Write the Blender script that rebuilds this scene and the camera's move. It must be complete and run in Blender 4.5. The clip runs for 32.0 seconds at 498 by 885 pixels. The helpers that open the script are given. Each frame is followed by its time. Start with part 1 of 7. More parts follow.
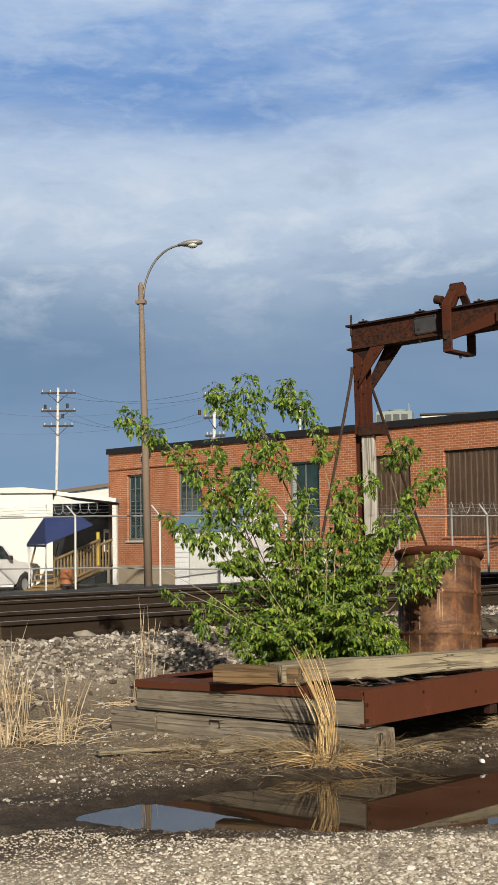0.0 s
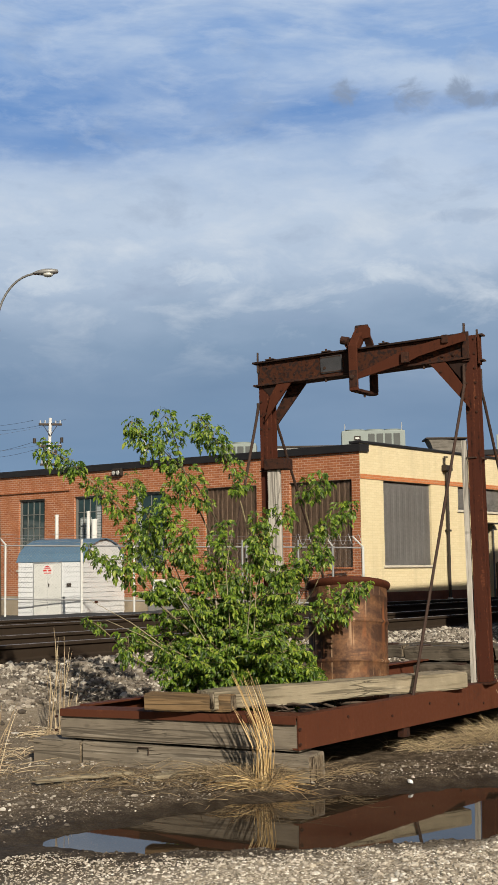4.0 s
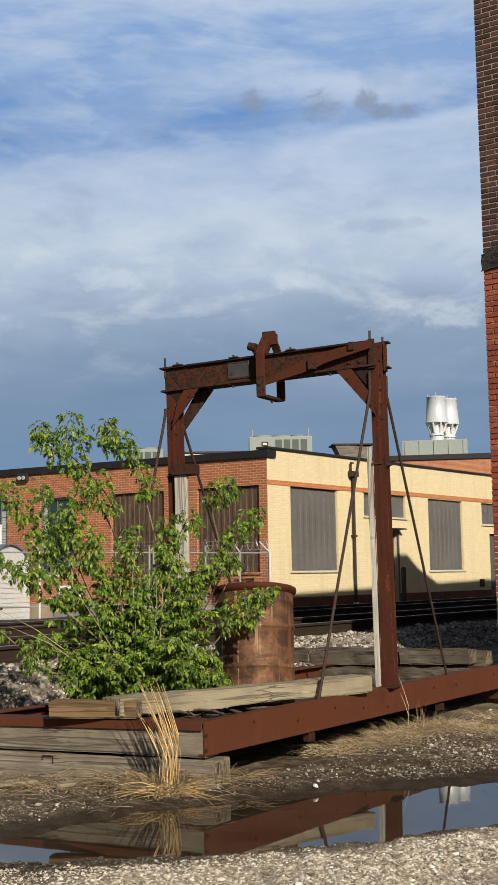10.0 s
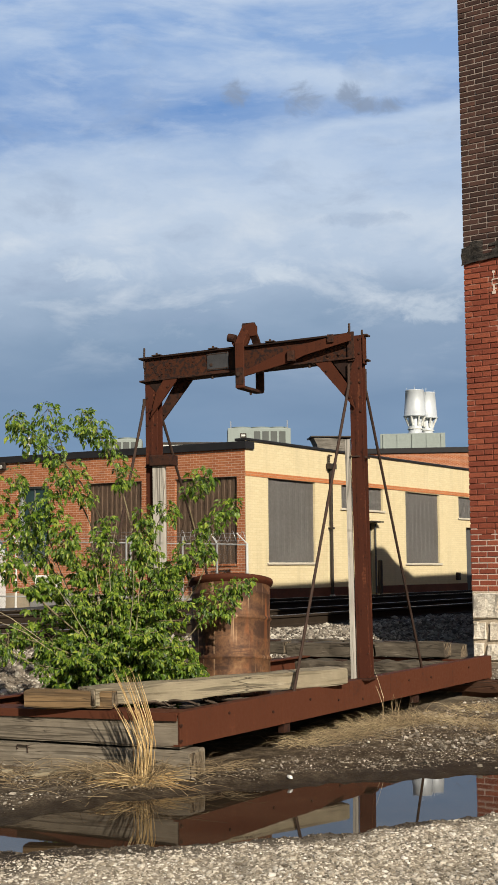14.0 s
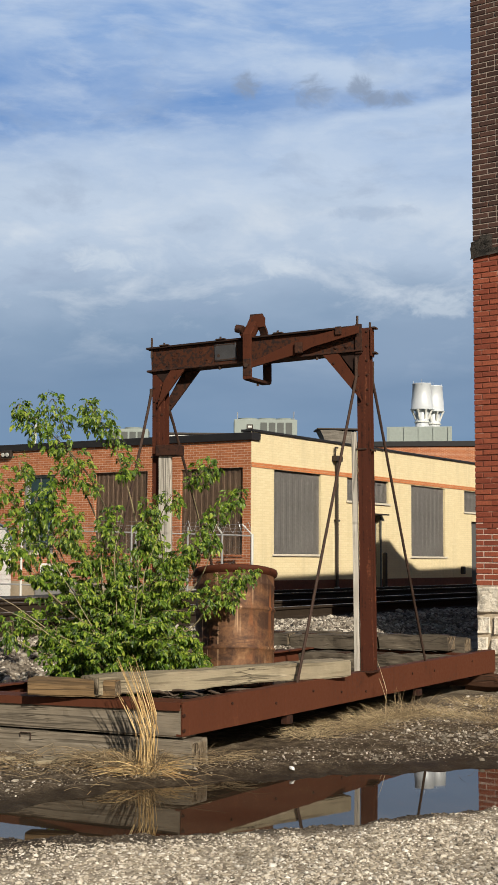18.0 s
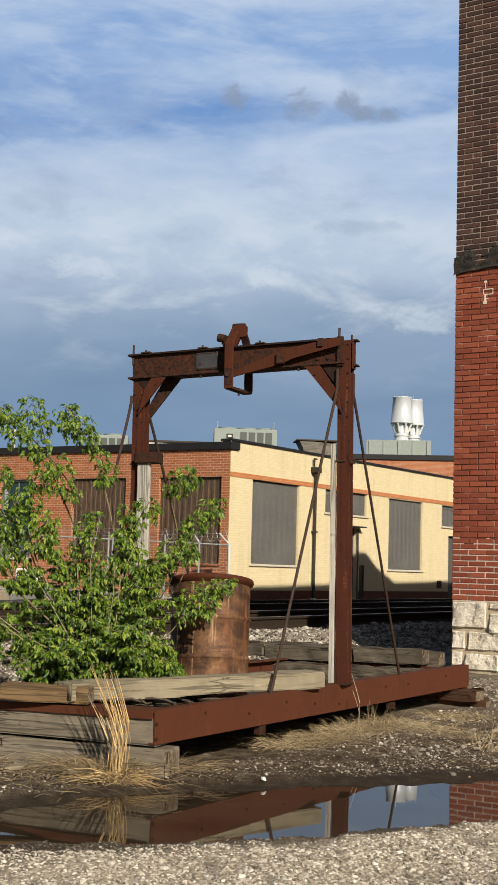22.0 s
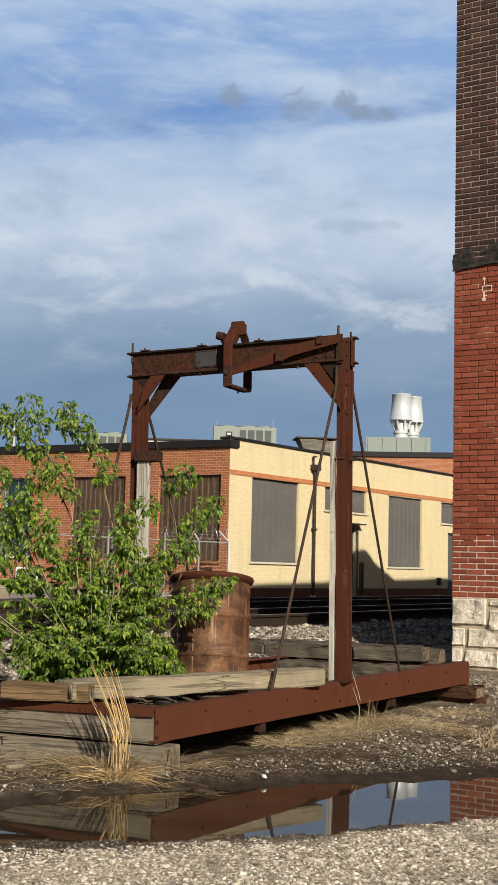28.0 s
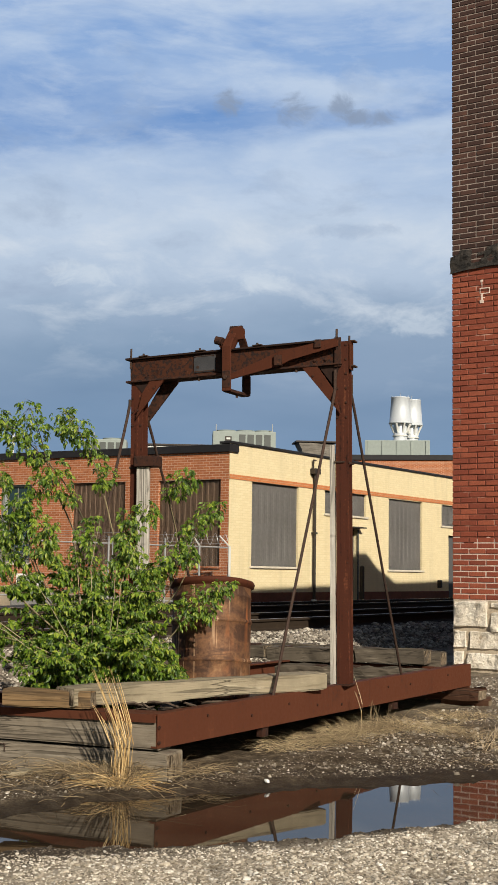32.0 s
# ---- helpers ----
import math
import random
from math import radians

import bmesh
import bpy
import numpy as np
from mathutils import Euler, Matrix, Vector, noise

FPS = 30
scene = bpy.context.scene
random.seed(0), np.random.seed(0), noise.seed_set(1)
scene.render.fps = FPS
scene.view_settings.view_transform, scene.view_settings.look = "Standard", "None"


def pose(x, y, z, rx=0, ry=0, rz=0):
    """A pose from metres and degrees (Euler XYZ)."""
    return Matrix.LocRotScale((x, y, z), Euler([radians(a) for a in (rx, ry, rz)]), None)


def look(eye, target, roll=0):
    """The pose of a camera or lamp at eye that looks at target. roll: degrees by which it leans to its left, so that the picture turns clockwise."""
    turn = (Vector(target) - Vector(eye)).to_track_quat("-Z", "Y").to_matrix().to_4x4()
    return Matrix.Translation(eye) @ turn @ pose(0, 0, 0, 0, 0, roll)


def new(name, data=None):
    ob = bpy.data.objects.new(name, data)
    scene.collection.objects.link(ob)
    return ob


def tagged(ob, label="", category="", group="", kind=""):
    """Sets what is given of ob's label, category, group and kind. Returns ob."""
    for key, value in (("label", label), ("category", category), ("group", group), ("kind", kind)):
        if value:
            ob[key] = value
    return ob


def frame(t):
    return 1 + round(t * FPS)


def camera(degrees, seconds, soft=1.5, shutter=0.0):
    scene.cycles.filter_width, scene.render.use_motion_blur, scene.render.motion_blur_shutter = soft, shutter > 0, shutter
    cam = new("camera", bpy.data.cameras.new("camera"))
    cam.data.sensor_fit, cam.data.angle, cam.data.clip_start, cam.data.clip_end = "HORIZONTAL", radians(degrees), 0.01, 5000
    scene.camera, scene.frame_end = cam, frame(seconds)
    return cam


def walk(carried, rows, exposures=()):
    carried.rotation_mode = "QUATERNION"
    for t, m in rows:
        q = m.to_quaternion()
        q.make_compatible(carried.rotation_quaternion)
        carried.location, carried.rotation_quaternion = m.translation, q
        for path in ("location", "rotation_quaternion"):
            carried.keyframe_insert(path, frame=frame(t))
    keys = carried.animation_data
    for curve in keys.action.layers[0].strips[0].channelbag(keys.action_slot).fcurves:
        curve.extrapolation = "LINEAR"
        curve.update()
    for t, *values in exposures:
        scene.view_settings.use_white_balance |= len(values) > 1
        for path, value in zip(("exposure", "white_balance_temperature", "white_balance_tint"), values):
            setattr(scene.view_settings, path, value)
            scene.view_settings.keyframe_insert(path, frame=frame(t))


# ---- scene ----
cam = camera(22.142, 32.0, soft=0.95)
PATH = [
    (0, pose(0.628, 0.385, 1.264, 94.650, 0.943, 14.133)),
    (0.5, pose(0.210, 0.109, 1.278, 95.034, 0.711, 11.501)),
    (1, pose(-0.011, -0.004, 1.279, 95.433, 0.867, 9.198)),
    (1.5, pose(-0.034, -0.018, 1.277, 95.673, 1.184, 7.603)),
    (2, pose(-0.032, -0.026, 1.275, 95.753, 1.259, 6.538)),
    (2.5, pose(-0.032, -0.013, 1.274, 95.775, 1.233, 5.896)),
    (4.5, pose(0.000, 0.000, 1.273, 96.004, 0.588, 6.286)),
    (5, pose(0.000, 0.000, 1.273, 96.178, 0.630, 6.554)),
    (5.5, pose(0.000, 0.000, 1.273, 96.397, 0.680, 6.711)),
    (6, pose(0.000, 0.000, 1.273, 96.564, 0.729, 6.799)),
    (6.5, pose(0.000, 0.000, 1.273, 96.609, 0.811, 6.892)),
    (7, pose(0.000, 0.000, 1.273, 96.536, 0.809, 6.962)),
    (7.5, pose(0.000, 0.000, 1.273, 96.376, 0.841, 7.055)),
    (8, pose(0.000, 0.000, 1.273, 96.227, 0.983, 7.042)),
    (8.5, pose(0.000, 0.000, 1.273, 96.160, 1.128, 6.630)),
    (9, pose(0.000, 0.000, 1.273, 96.101, 1.174, 5.544)),
    (9.5, pose(0.000, 0.000, 1.273, 96.100, 1.134, 3.886)),
    (10, pose(0.000, 0.000, 1.273, 96.086, 0.989, 1.992)),
    (10.5, pose(0.000, 0.000, 1.273, 96.071, 0.819, 0.734)),
    (11, pose(0.000, 0.000, 1.273, 96.041, 0.616, 0.304)),
    (11.5, pose(0.000, 0.000, 1.273, 96.000, 0.387, 0.507)),
    (12, pose(0.000, 0.000, 1.273, 95.897, 0.312, 0.902)),
    (12.5, pose(0.000, 0.000, 1.273, 95.764, 0.260, 1.173)),
    (13, pose(0.000, 0.000, 1.273, 95.688, 0.324, 1.241)),
    (13.5, pose(0.000, 0.000, 1.273, 95.659, 0.367, 1.137)),
    (14, pose(0.000, 0.000, 1.273, 95.687, 0.435, 0.958)),
    (14.5, pose(0.000, 0.000, 1.273, 95.718, 0.493, 0.803)),
    (16.5, pose(0.000, 0.000, 1.273, 95.860, 0.392, 0.883)),
    (17, pose(0.000, 0.000, 1.273, 95.741, 0.251, 0.905)),
    (17.5, pose(0.000, 0.000, 1.273, 95.570, -0.048, 0.961)),
    (18, pose(0.000, 0.000, 1.273, 95.290, -0.331, 1.175)),
    (18.5, pose(0.000, 0.000, 1.273, 95.082, -0.577, 1.507)),
    (19, pose(0.000, 0.000, 1.273, 94.985, -0.668, 1.849)),
    (19.5, pose(0.000, 0.000, 1.273, 95.019, -0.704, 1.969)),
    (20, pose(0.000, 0.000, 1.273, 95.172, -0.809, 1.726)),
    (20.5, pose(0.000, 0.000, 1.273, 95.391, -1.038, 1.203)),
    (21, pose(0.000, 0.000, 1.273, 95.583, -1.214, 0.657)),
    (21.5, pose(0.000, 0.000, 1.273, 95.682, -1.439, 0.278)),
    (22, pose(0.000, 0.000, 1.273, 95.737, -1.634, 0.126)),
    (22.5, pose(0.000, 0.000, 1.273, 95.716, -1.737, 0.135)),
    (23, pose(0.000, 0.000, 1.273, 95.660, -1.862, 0.185)),
    (23.5, pose(0.000, 0.000, 1.273, 95.584, -1.895, 0.218)),
    (24, pose(0.000, 0.000, 1.273, 95.538, -1.942, 0.249)),
    (24.5, pose(0.000, 0.000, 1.273, 95.509, -1.948, 0.277)),
    (25, pose(0.000, 0.000, 1.273, 95.458, -1.924, 0.294)),
    (25.5, pose(0.000, 0.000, 1.273, 95.426, -1.865, 0.301)),
    (27.5, pose(0.000, 0.000, 1.273, 95.598, -1.523, 0.159)),
    (28, pose(0.000, 0.000, 1.273, 95.637, -1.404, 0.120)),
    (28.5, pose(0.000, 0.000, 1.273, 95.673, -1.298, 0.072)),
    (29, pose(0.000, 0.000, 1.273, 95.715, -1.130, 0.027)),
    (29.5, pose(0.000, 0.000, 1.273, 95.782, -0.975, 0.004)),
    (30, pose(0.000, 0.000, 1.273, 95.826, -0.889, -0.006)),
    (30.5, pose(0.000, 0.000, 1.273, 95.835, -0.793, 0.016)),
    (31, pose(0.000, 0.000, 1.273, 95.830, -0.847, 0.072)),
    (31.5, pose(0.000, 0.000, 1.273, 95.827, -0.884, 0.109)),
    (32, pose(0.000, 0.000, 1.273, 95.837, -0.839, 0.150)),
]
walk(cam, PATH, [(0.0, 0.18), (2.0, 0.18), (5.5, 0.10), (9.0, 0.10), (11.5, 0.18), (32.0, 0.18)])

# ---- light: low sun from behind the camera and to its right, broken cloud ahead ----
SUN_TO = Vector((-0.40, 0.917, 0.0)).normalized()
SUN_EL = 28.0
world = bpy.data.worlds.new("world")
scene.world = world
world.use_nodes = True
wt = world.node_tree
sky = wt.nodes.new("ShaderNodeTexSky")
sky.sky_type = "NISHITA"
sky.sun_disc = False
sky.sun_elevation = radians(SUN_EL)
sky.sun_rotation = math.atan2(-SUN_TO.x, -SUN_TO.y)
wt.nodes["Background"].inputs["Strength"].default_value = 0.046
wt.links.new(sky.outputs["Color"], wt.nodes["Background"].inputs["Color"])
sun = new("sun", bpy.data.lights.new("sun", "SUN"))
sun.data.energy = 5.0
sun.data.angle = radians(0.5)
sun.data.color = (1.0, 0.915, 0.78)
down = Vector((SUN_TO.x * math.cos(radians(SUN_EL)), SUN_TO.y * math.cos(radians(SUN_EL)), -math.sin(radians(SUN_EL))))
sun.matrix_world = look(-down * 60, (0, 0, 0))


# ---- helpers of this scene ----
def v3(*a):
    return Vector(a)


def mesh_of(bm, name, smooth=False):
    me = bpy.data.meshes.new(name)
    bmesh.ops.recalc_face_normals(bm, faces=bm.faces)
    bm.to_mesh(me)
    bm.free()
    if smooth:
        for p in me.polygons:
            p.use_smooth = True
    return me


def part(name, bm, material, parent=None, label="", smooth=False):
    """Links a bmesh as one mesh object, under a thing or under a part."""
    me = bm if isinstance(bm, bpy.types.Mesh) else mesh_of(bm, name, smooth)
    if not me.materials:
        me.materials.append(material)
    ob = new(name, me)
    if parent is not None:
        ob.parent = parent
    if label:
        ob["label"] = label
    return ob


def thing(name, m, label, category, group="", kind=""):
    ob = new(name)
    ob.empty_display_size = 0.1
    ob.matrix_world = m
    return tagged(ob, label, category, group, kind)


def box(bm, x0, x1, y0, y1, z0, z1, bevel=0.0, m=None):
    """A box with bevelled edges, added to bm."""
    r = bmesh.ops.create_cube(bm, size=1.0)
    vs = r["verts"]
    for v in vs:
        v.co = Vector(((x0 + x1) / 2 + v.co.x * (x1 - x0), (y0 + y1) / 2 + v.co.y * (y1 - y0), (z0 + z1) / 2 + v.co.z * (z1 - z0)))
    if bevel > 0:
        es = list({e for v in vs for e in v.link_edges})
        r2 = bmesh.ops.bevel(bm, geom=es, offset=bevel, segments=2, affect="EDGES", profile=0.6)
        vs = list(set(r2["verts"]))
        if m is not None:
            seen = set()
            stack = list(vs)
            while stack:
                v = stack.pop()
                if v in seen:
                    continue
                seen.add(v)
                stack.extend(e.other_vert(v) for e in v.link_edges)
            vs = list(seen)
    if m is not None:
        bmesh.ops.transform(bm, matrix=m, verts=vs)
    return bm


def nbox(*a, **k):
    return box(bmesh.new(), *a, **k)


def tube(bm, pts, radii, sides=8, cap=True):
    """A round bar through pts with a radius at each."""
    pts = [Vector(p) for p in pts]
    if not hasattr(radii, "__len__"):
        radii = [radii] * len(pts)
    rings = []
    ref = None
    for i, p in enumerate(pts):
        a = pts[max(i - 1, 0)]
        b = pts[min(i + 1, len(pts) - 1)]
        d = (b - a).normalized()
        if ref is None:
            ref = d.orthogonal().normalized()
        ref = (ref - d * ref.dot(d)).normalized()
        side = d.cross(ref)
        rings.append([bm.verts.new(p + (ref * math.cos(6.28319 * k / sides) + side * math.sin(6.28319 * k / sides)) * radii[i]) for k in range(sides)])
    for a, b in zip(rings, rings[1:]):
        for k in range(sides):
            bm.faces.new((a[k], a[(k + 1) % sides], b[(k + 1) % sides], b[k]))
    if cap:
        bm.faces.new(rings[0][::-1])
        bm.faces.new(rings[-1])
    return bm


def ntube(*a, **k):
    return tube(bmesh.new(), *a, **k)


def prism(bm, outline, depth, m=None):
    """Extrudes a closed outline (x, z) by depth along y, centred."""
    a = [bm.verts.new((x, -depth / 2, z)) for x, z in outline]
    b = [bm.verts.new((x, depth / 2, z)) for x, z in outline]
    bm.faces.new(a)
    bm.faces.new(b[::-1])
    n = len(a)
    for i in range(n):
        bm.faces.new((a[i], b[i], b[(i + 1) % n], a[(i + 1) % n]))
    if m is not None:
        bmesh.ops.transform(bm, matrix=m, verts=a + b)
    return bm


def lathe(bm, profile, sides=32, centre=(0, 0)):
    """Turns (radius, z) pairs round the z axis."""
    rings = [[bm.verts.new((centre[0] + r * math.cos(6.28319 * k / sides), centre[1] + r * math.sin(6.28319 * k / sides), z)) for k in range(sides)] for r, z in profile]
    for a, b in zip(rings, rings[1:]):
        for k in range(sides):
            bm.faces.new((a[k], a[(k + 1) % sides], b[(k + 1) % sides], b[k]))
    return bm


# ---- materials ----
class Nodes:
    """A short hand for node materials."""

    def __init__(self, name, rough=0.8, metal=0.0, spec=0.3):
        self.mat = bpy.data.materials.new(name)
        self.mat.use_nodes = True
        self.nt = self.mat.node_tree
        self.bsdf = self.nt.nodes["Principled BSDF"]
        self.bsdf.inputs["Roughness"].default_value = rough
        self.bsdf.inputs["Metallic"].default_value = metal
        self.bsdf.inputs["Specular IOR Level"].default_value = spec
        self.tc = self.nt.nodes.new("ShaderNodeTexCoord")

    def put(self, socket, value):
        if hasattr(value, "links") or isinstance(value, bpy.types.NodeSocket):
            self.nt.links.new(value, socket)
        else:
            socket.default_value = (*value, 1.0) if isinstance(value, tuple) and len(value) == 3 and socket.type == "RGBA" else value

    def where(self, scale=(1, 1, 1), space="Object", turn=(0, 0, 0), move=(0, 0, 0)):
        n = self.nt.nodes.new("ShaderNodeMapping")
        n.inputs["Scale"].default_value = scale
        n.inputs["Rotation"].default_value = turn
        n.inputs["Location"].default_value = move
        if space == "World":
            g = self.nt.nodes.new("ShaderNodeNewGeometry")
            self.nt.links.new(g.outputs["Position"], n.inputs["Vector"])
        else:
            self.nt.links.new(self.tc.outputs[space], n.inputs["Vector"])
        return n.outputs["Vector"]

    def noise(self, vec, scale, detail=4.0, rough=0.55, warp=0.0):
        n = self.nt.nodes.new("ShaderNodeTexNoise")
        n.inputs["Scale"].default_value = scale
        n.inputs["Detail"].default_value = detail
        n.inputs["Roughness"].default_value = rough
        n.inputs["Distortion"].default_value = warp
        self.nt.links.new(vec, n.inputs["Vector"])
        return n.outputs["Fac"]

    def cells(self, vec, scale, out="Distance", feature="F1", rnd=1.0):
        n = self.nt.nodes.new("ShaderNodeTexVoronoi")
        n.feature = feature
        n.inputs["Scale"].default_value = scale
        n.inputs["Randomness"].default_value = rnd
        self.nt.links.new(vec, n.inputs["Vector"])
        return n.outputs[out]

    def ramp(self, fac, stops, ease="LINEAR"):
        n = self.nt.nodes.new("ShaderNodeValToRGB")
        n.color_ramp.interpolation = ease
        el = n.color_ramp.elements
        while len(el) < len(stops):
            el.new(0.5)
        for e, (p, c) in zip(el, stops):
            e.position = p
            e.color = (*c, 1.0) if hasattr(c, "__len__") else (c, c, c, 1.0)
        self.put(n.inputs["Fac"], fac)
        return n.outputs["Color"]

    def mix(self, fac, a, b, how="MIX"):
        n = self.nt.nodes.new("ShaderNodeMix")
        n.data_type = "RGBA"
        n.blend_type = how
        self.put(n.inputs[0], fac)
        self.put(n.inputs[6], a)
        self.put(n.inputs[7], b)
        return n.outputs[2]

    def math(self, op, a, b=0.0, clamp=False):
        n = self.nt.nodes.new("ShaderNodeMath")
        n.operation = op
        n.use_clamp = clamp
        self.put(n.inputs[0], a)
        self.put(n.inputs[1], b)
        return n.outputs[0]

    def xyz(self, vec):
        n = self.nt.nodes.new("ShaderNodeSeparateXYZ")
        self.nt.links.new(vec, n.inputs[0])
        return n.outputs

    def random(self):
        return self.nt.nodes.new("ShaderNodeObjectInfo").outputs["Random"]

    def island(self):
        return self.nt.nodes.new("ShaderNodeNewGeometry").outputs["Random Per Island"]

    def bump(self, height, strength=0.4, dist=0.01):
        n = self.nt.nodes.new("ShaderNodeBump")
        n.inputs["Strength"].default_value = strength
        n.inputs["Distance"].default_value = dist
        self.put(n.inputs["Height"], height)
        self.nt.links.new(n.outputs["Normal"], self.bsdf.inputs["Normal"])

    def done(self, color, rough=None):
        self.put(self.bsdf.inputs["Base Color"], color)
        if rough is not None:
            self.put(self.bsdf.inputs["Roughness"], rough)
        return self.mat


def plain(name, color, rough=0.6, metal=0.0, vary=0.12, scale=6.0, spec=0.3, bump=0.0):
    """One colour with mild mottling at two scales."""
    k = Nodes(name, rough, metal, spec)
    w = k.where()
    n = k.mix(0.5, k.noise(w, scale, 6), k.noise(w, scale * 9, 4))
    lo = tuple(c * (1 - vary) for c in color)
    hi = tuple(min(c * (1 + vary), 1.0) for c in color)
    if bump:
        k.bump(k.noise(w, scale * 12, 3), bump, 0.004)
    return k.done(k.ramp(n, [(0.3, lo), (0.7, hi)]))


def rust_material(name, dark=(0.045, 0.017, 0.010), mid=(0.15, 0.047, 0.024), light=(0.28, 0.10, 0.045), scale=5.0, streak=3.0, pitch=0.0, runs=0.4):
    k = Nodes(name, 0.85, 0.0, 0.15)
    w = k.where((1, 1, 1))
    big = k.noise(w, scale, 8, 0.62, 0.6)
    fine = k.noise(w, scale * 14, 5, 0.6)
    run = k.noise(k.where((streak * 6, streak * 6, streak * 0.35)), 2.0, 5)
    f = k.mix(0.35, k.mix(runs, big, run), fine)
    col = k.ramp(f, [(0.34, dark), (0.46, mid), (0.56, mid), (0.70, light)])
    if pitch > 0:
        hole = k.ramp(k.noise(k.where((1, 1, 1), move=(3, 1, 2)), scale * 2.2, 5, 0.6), [(0.60 - pitch * 0.2, 0.0), (0.66 - pitch * 0.15, 1.0)])
        col = k.mix(hole, col, (0.02, 0.012, 0.01))
    k.bump(k.mix(0.5, fine, big), 0.45, 0.004)
    return k.done(col, k.ramp(fine, [(0.3, 0.62), (0.7, 0.9)]))


def wood_material(name, base=(0.30, 0.26, 0.20), dark=(0.12, 0.10, 0.08), pale=(0.45, 0.41, 0.34), axis=0, tint=0.0):
    """Weathered timber, grain along the given axis of the object."""
    k = Nodes(name, 0.85, 0.0, 0.2)
    sc = [26.0, 26.0, 26.0]
    sc[axis] = 1.2
    w = k.where(tuple(sc))
    move = k.nt.nodes.new("ShaderNodeVectorMath")
    move.operation = "ADD"
    k.nt.links.new(w, move.inputs[0])
    sh = k.nt.nodes.new("ShaderNodeCombineXYZ")
    for i in range(3):
        k.put(sh.inputs[i], k.math("MULTIPLY", k.random(), 40.0 + 13 * i))
    k.nt.links.new(sh.outputs[0], move.inputs[1])
    vec = move.outputs[0]
    g = k.noise(vec, 1.0, 6, 0.62, 0.25)
    fine = k.noise(vec, 4.0, 4, 0.6)
    stain = k.noise(k.where((1, 1, 1), "World"), 4.5, 5)
    col = k.ramp(k.mix(0.35, g, fine), [(0.36, dark), (0.455, base), (0.55, base), (0.66, pale)])
    crack = k.ramp(k.noise(vec, 0.55, 3, 0.5, 0.15), [(0.565, 0.0), (0.60, 1.0), (0.615, 1.0), (0.65, 0.0)])
    split = k.ramp(k.noise(vec, 0.8, 2, 0.5, 0.1), [(0.485, 0.0), (0.498, 1.0), (0.502, 1.0), (0.515, 0.0)])
    split = k.math("MULTIPLY", split, k.ramp(k.noise(k.where((1, 1, 1), "World"), 2.3, 3), [(0.45, 0.0), (0.6, 1.0)]))
    crack = k.math("MAXIMUM", k.math("MULTIPLY", crack, 0.7), split)
    knot = k.ramp(k.cells(k.where((3.2, 9.0, 9.0), "World"), 1.0), [(0.06, 1.0), (0.16, 0.0)])
    col = k.mix(k.math("MULTIPLY", knot, 0.55), col, tuple(c * 0.4 for c in base))
    col = k.mix(k.math("MULTIPLY", crack, 0.85), col, (0.030, 0.024, 0.018))
    col = k.mix(k.ramp(stain, [(0.42, 0.0), (0.68, 0.55)]), col, tuple(c * 0.55 for c in base))
    k.bump(k.math("SUBTRACT", k.mix(0.5, g, fine), crack), 0.6, 0.006)
    return k.done(col)

# ---- the plan: directions of the railway (and of the yellow wall), and of what stands square to it ----
RAIL = Vector((0.530, 0.848, 0.0))
ACROSS = Vector((-0.848, 0.530, 0.0))
YEL = Vector((0.5618, 0.8273, 0.0))
RED = Vector((-0.8273, 0.5618, 0.0))
CORNER = Vector((-0.642, 33.411, 0.0))


def ground_profile(n):
    return np.interp(n, [-4000, 6.5, 6.9, 7.5, 8.45, 8.75, 15.4, 16.2, 17.2, 19.5, 25.0, 30.8, 32.6, 4000], [0.03, 0.03, 0.06, 0.19, 0.42, 0.445, 0.445, 0.40, 0.49, 0.50, 0.12, 0.0, -0.2, -0.2])


def wobble(x, y, size, seed):
    """Smooth noise of about -1 to 1, from sums of turned waves."""
    rng = np.random.RandomState(seed)
    out = np.zeros_like(x)
    for i in range(7):
        a = rng.rand() * 6.283
        k = 6.283 / size * (0.6 + 1.3 * rng.rand())
        out += np.sin((x * math.cos(a) + y * math.sin(a)) * k + rng.rand() * 6.283)
    return out / 3.2


def puddle_depth(x, y):
    """Above zero inside the puddle."""
    u = 0.87 * x + 0.49 * y
    w = -0.49 * x + 0.87 * y
    mid = np.interp(u, [1.55, 2.0, 2.8, 3.4, 4.2, 5.2, 7.0], [6.10, 6.035, 6.02, 5.985, 5.93, 5.875, 5.80])
    half = np.interp(u, [1.50, 1.75, 2.0, 2.4, 2.8, 3.4, 4.2, 5.2, 6.2, 7.0], [0.0, 0.26, 0.365, 0.51, 0.62, 0.665, 0.60, 0.495, 0.35, 0.0])
    return half - np.abs(w - mid) + 0.045 * wobble(x, y, 0.55, 3) + 0.024 * wobble(x, y, 0.17, 4)


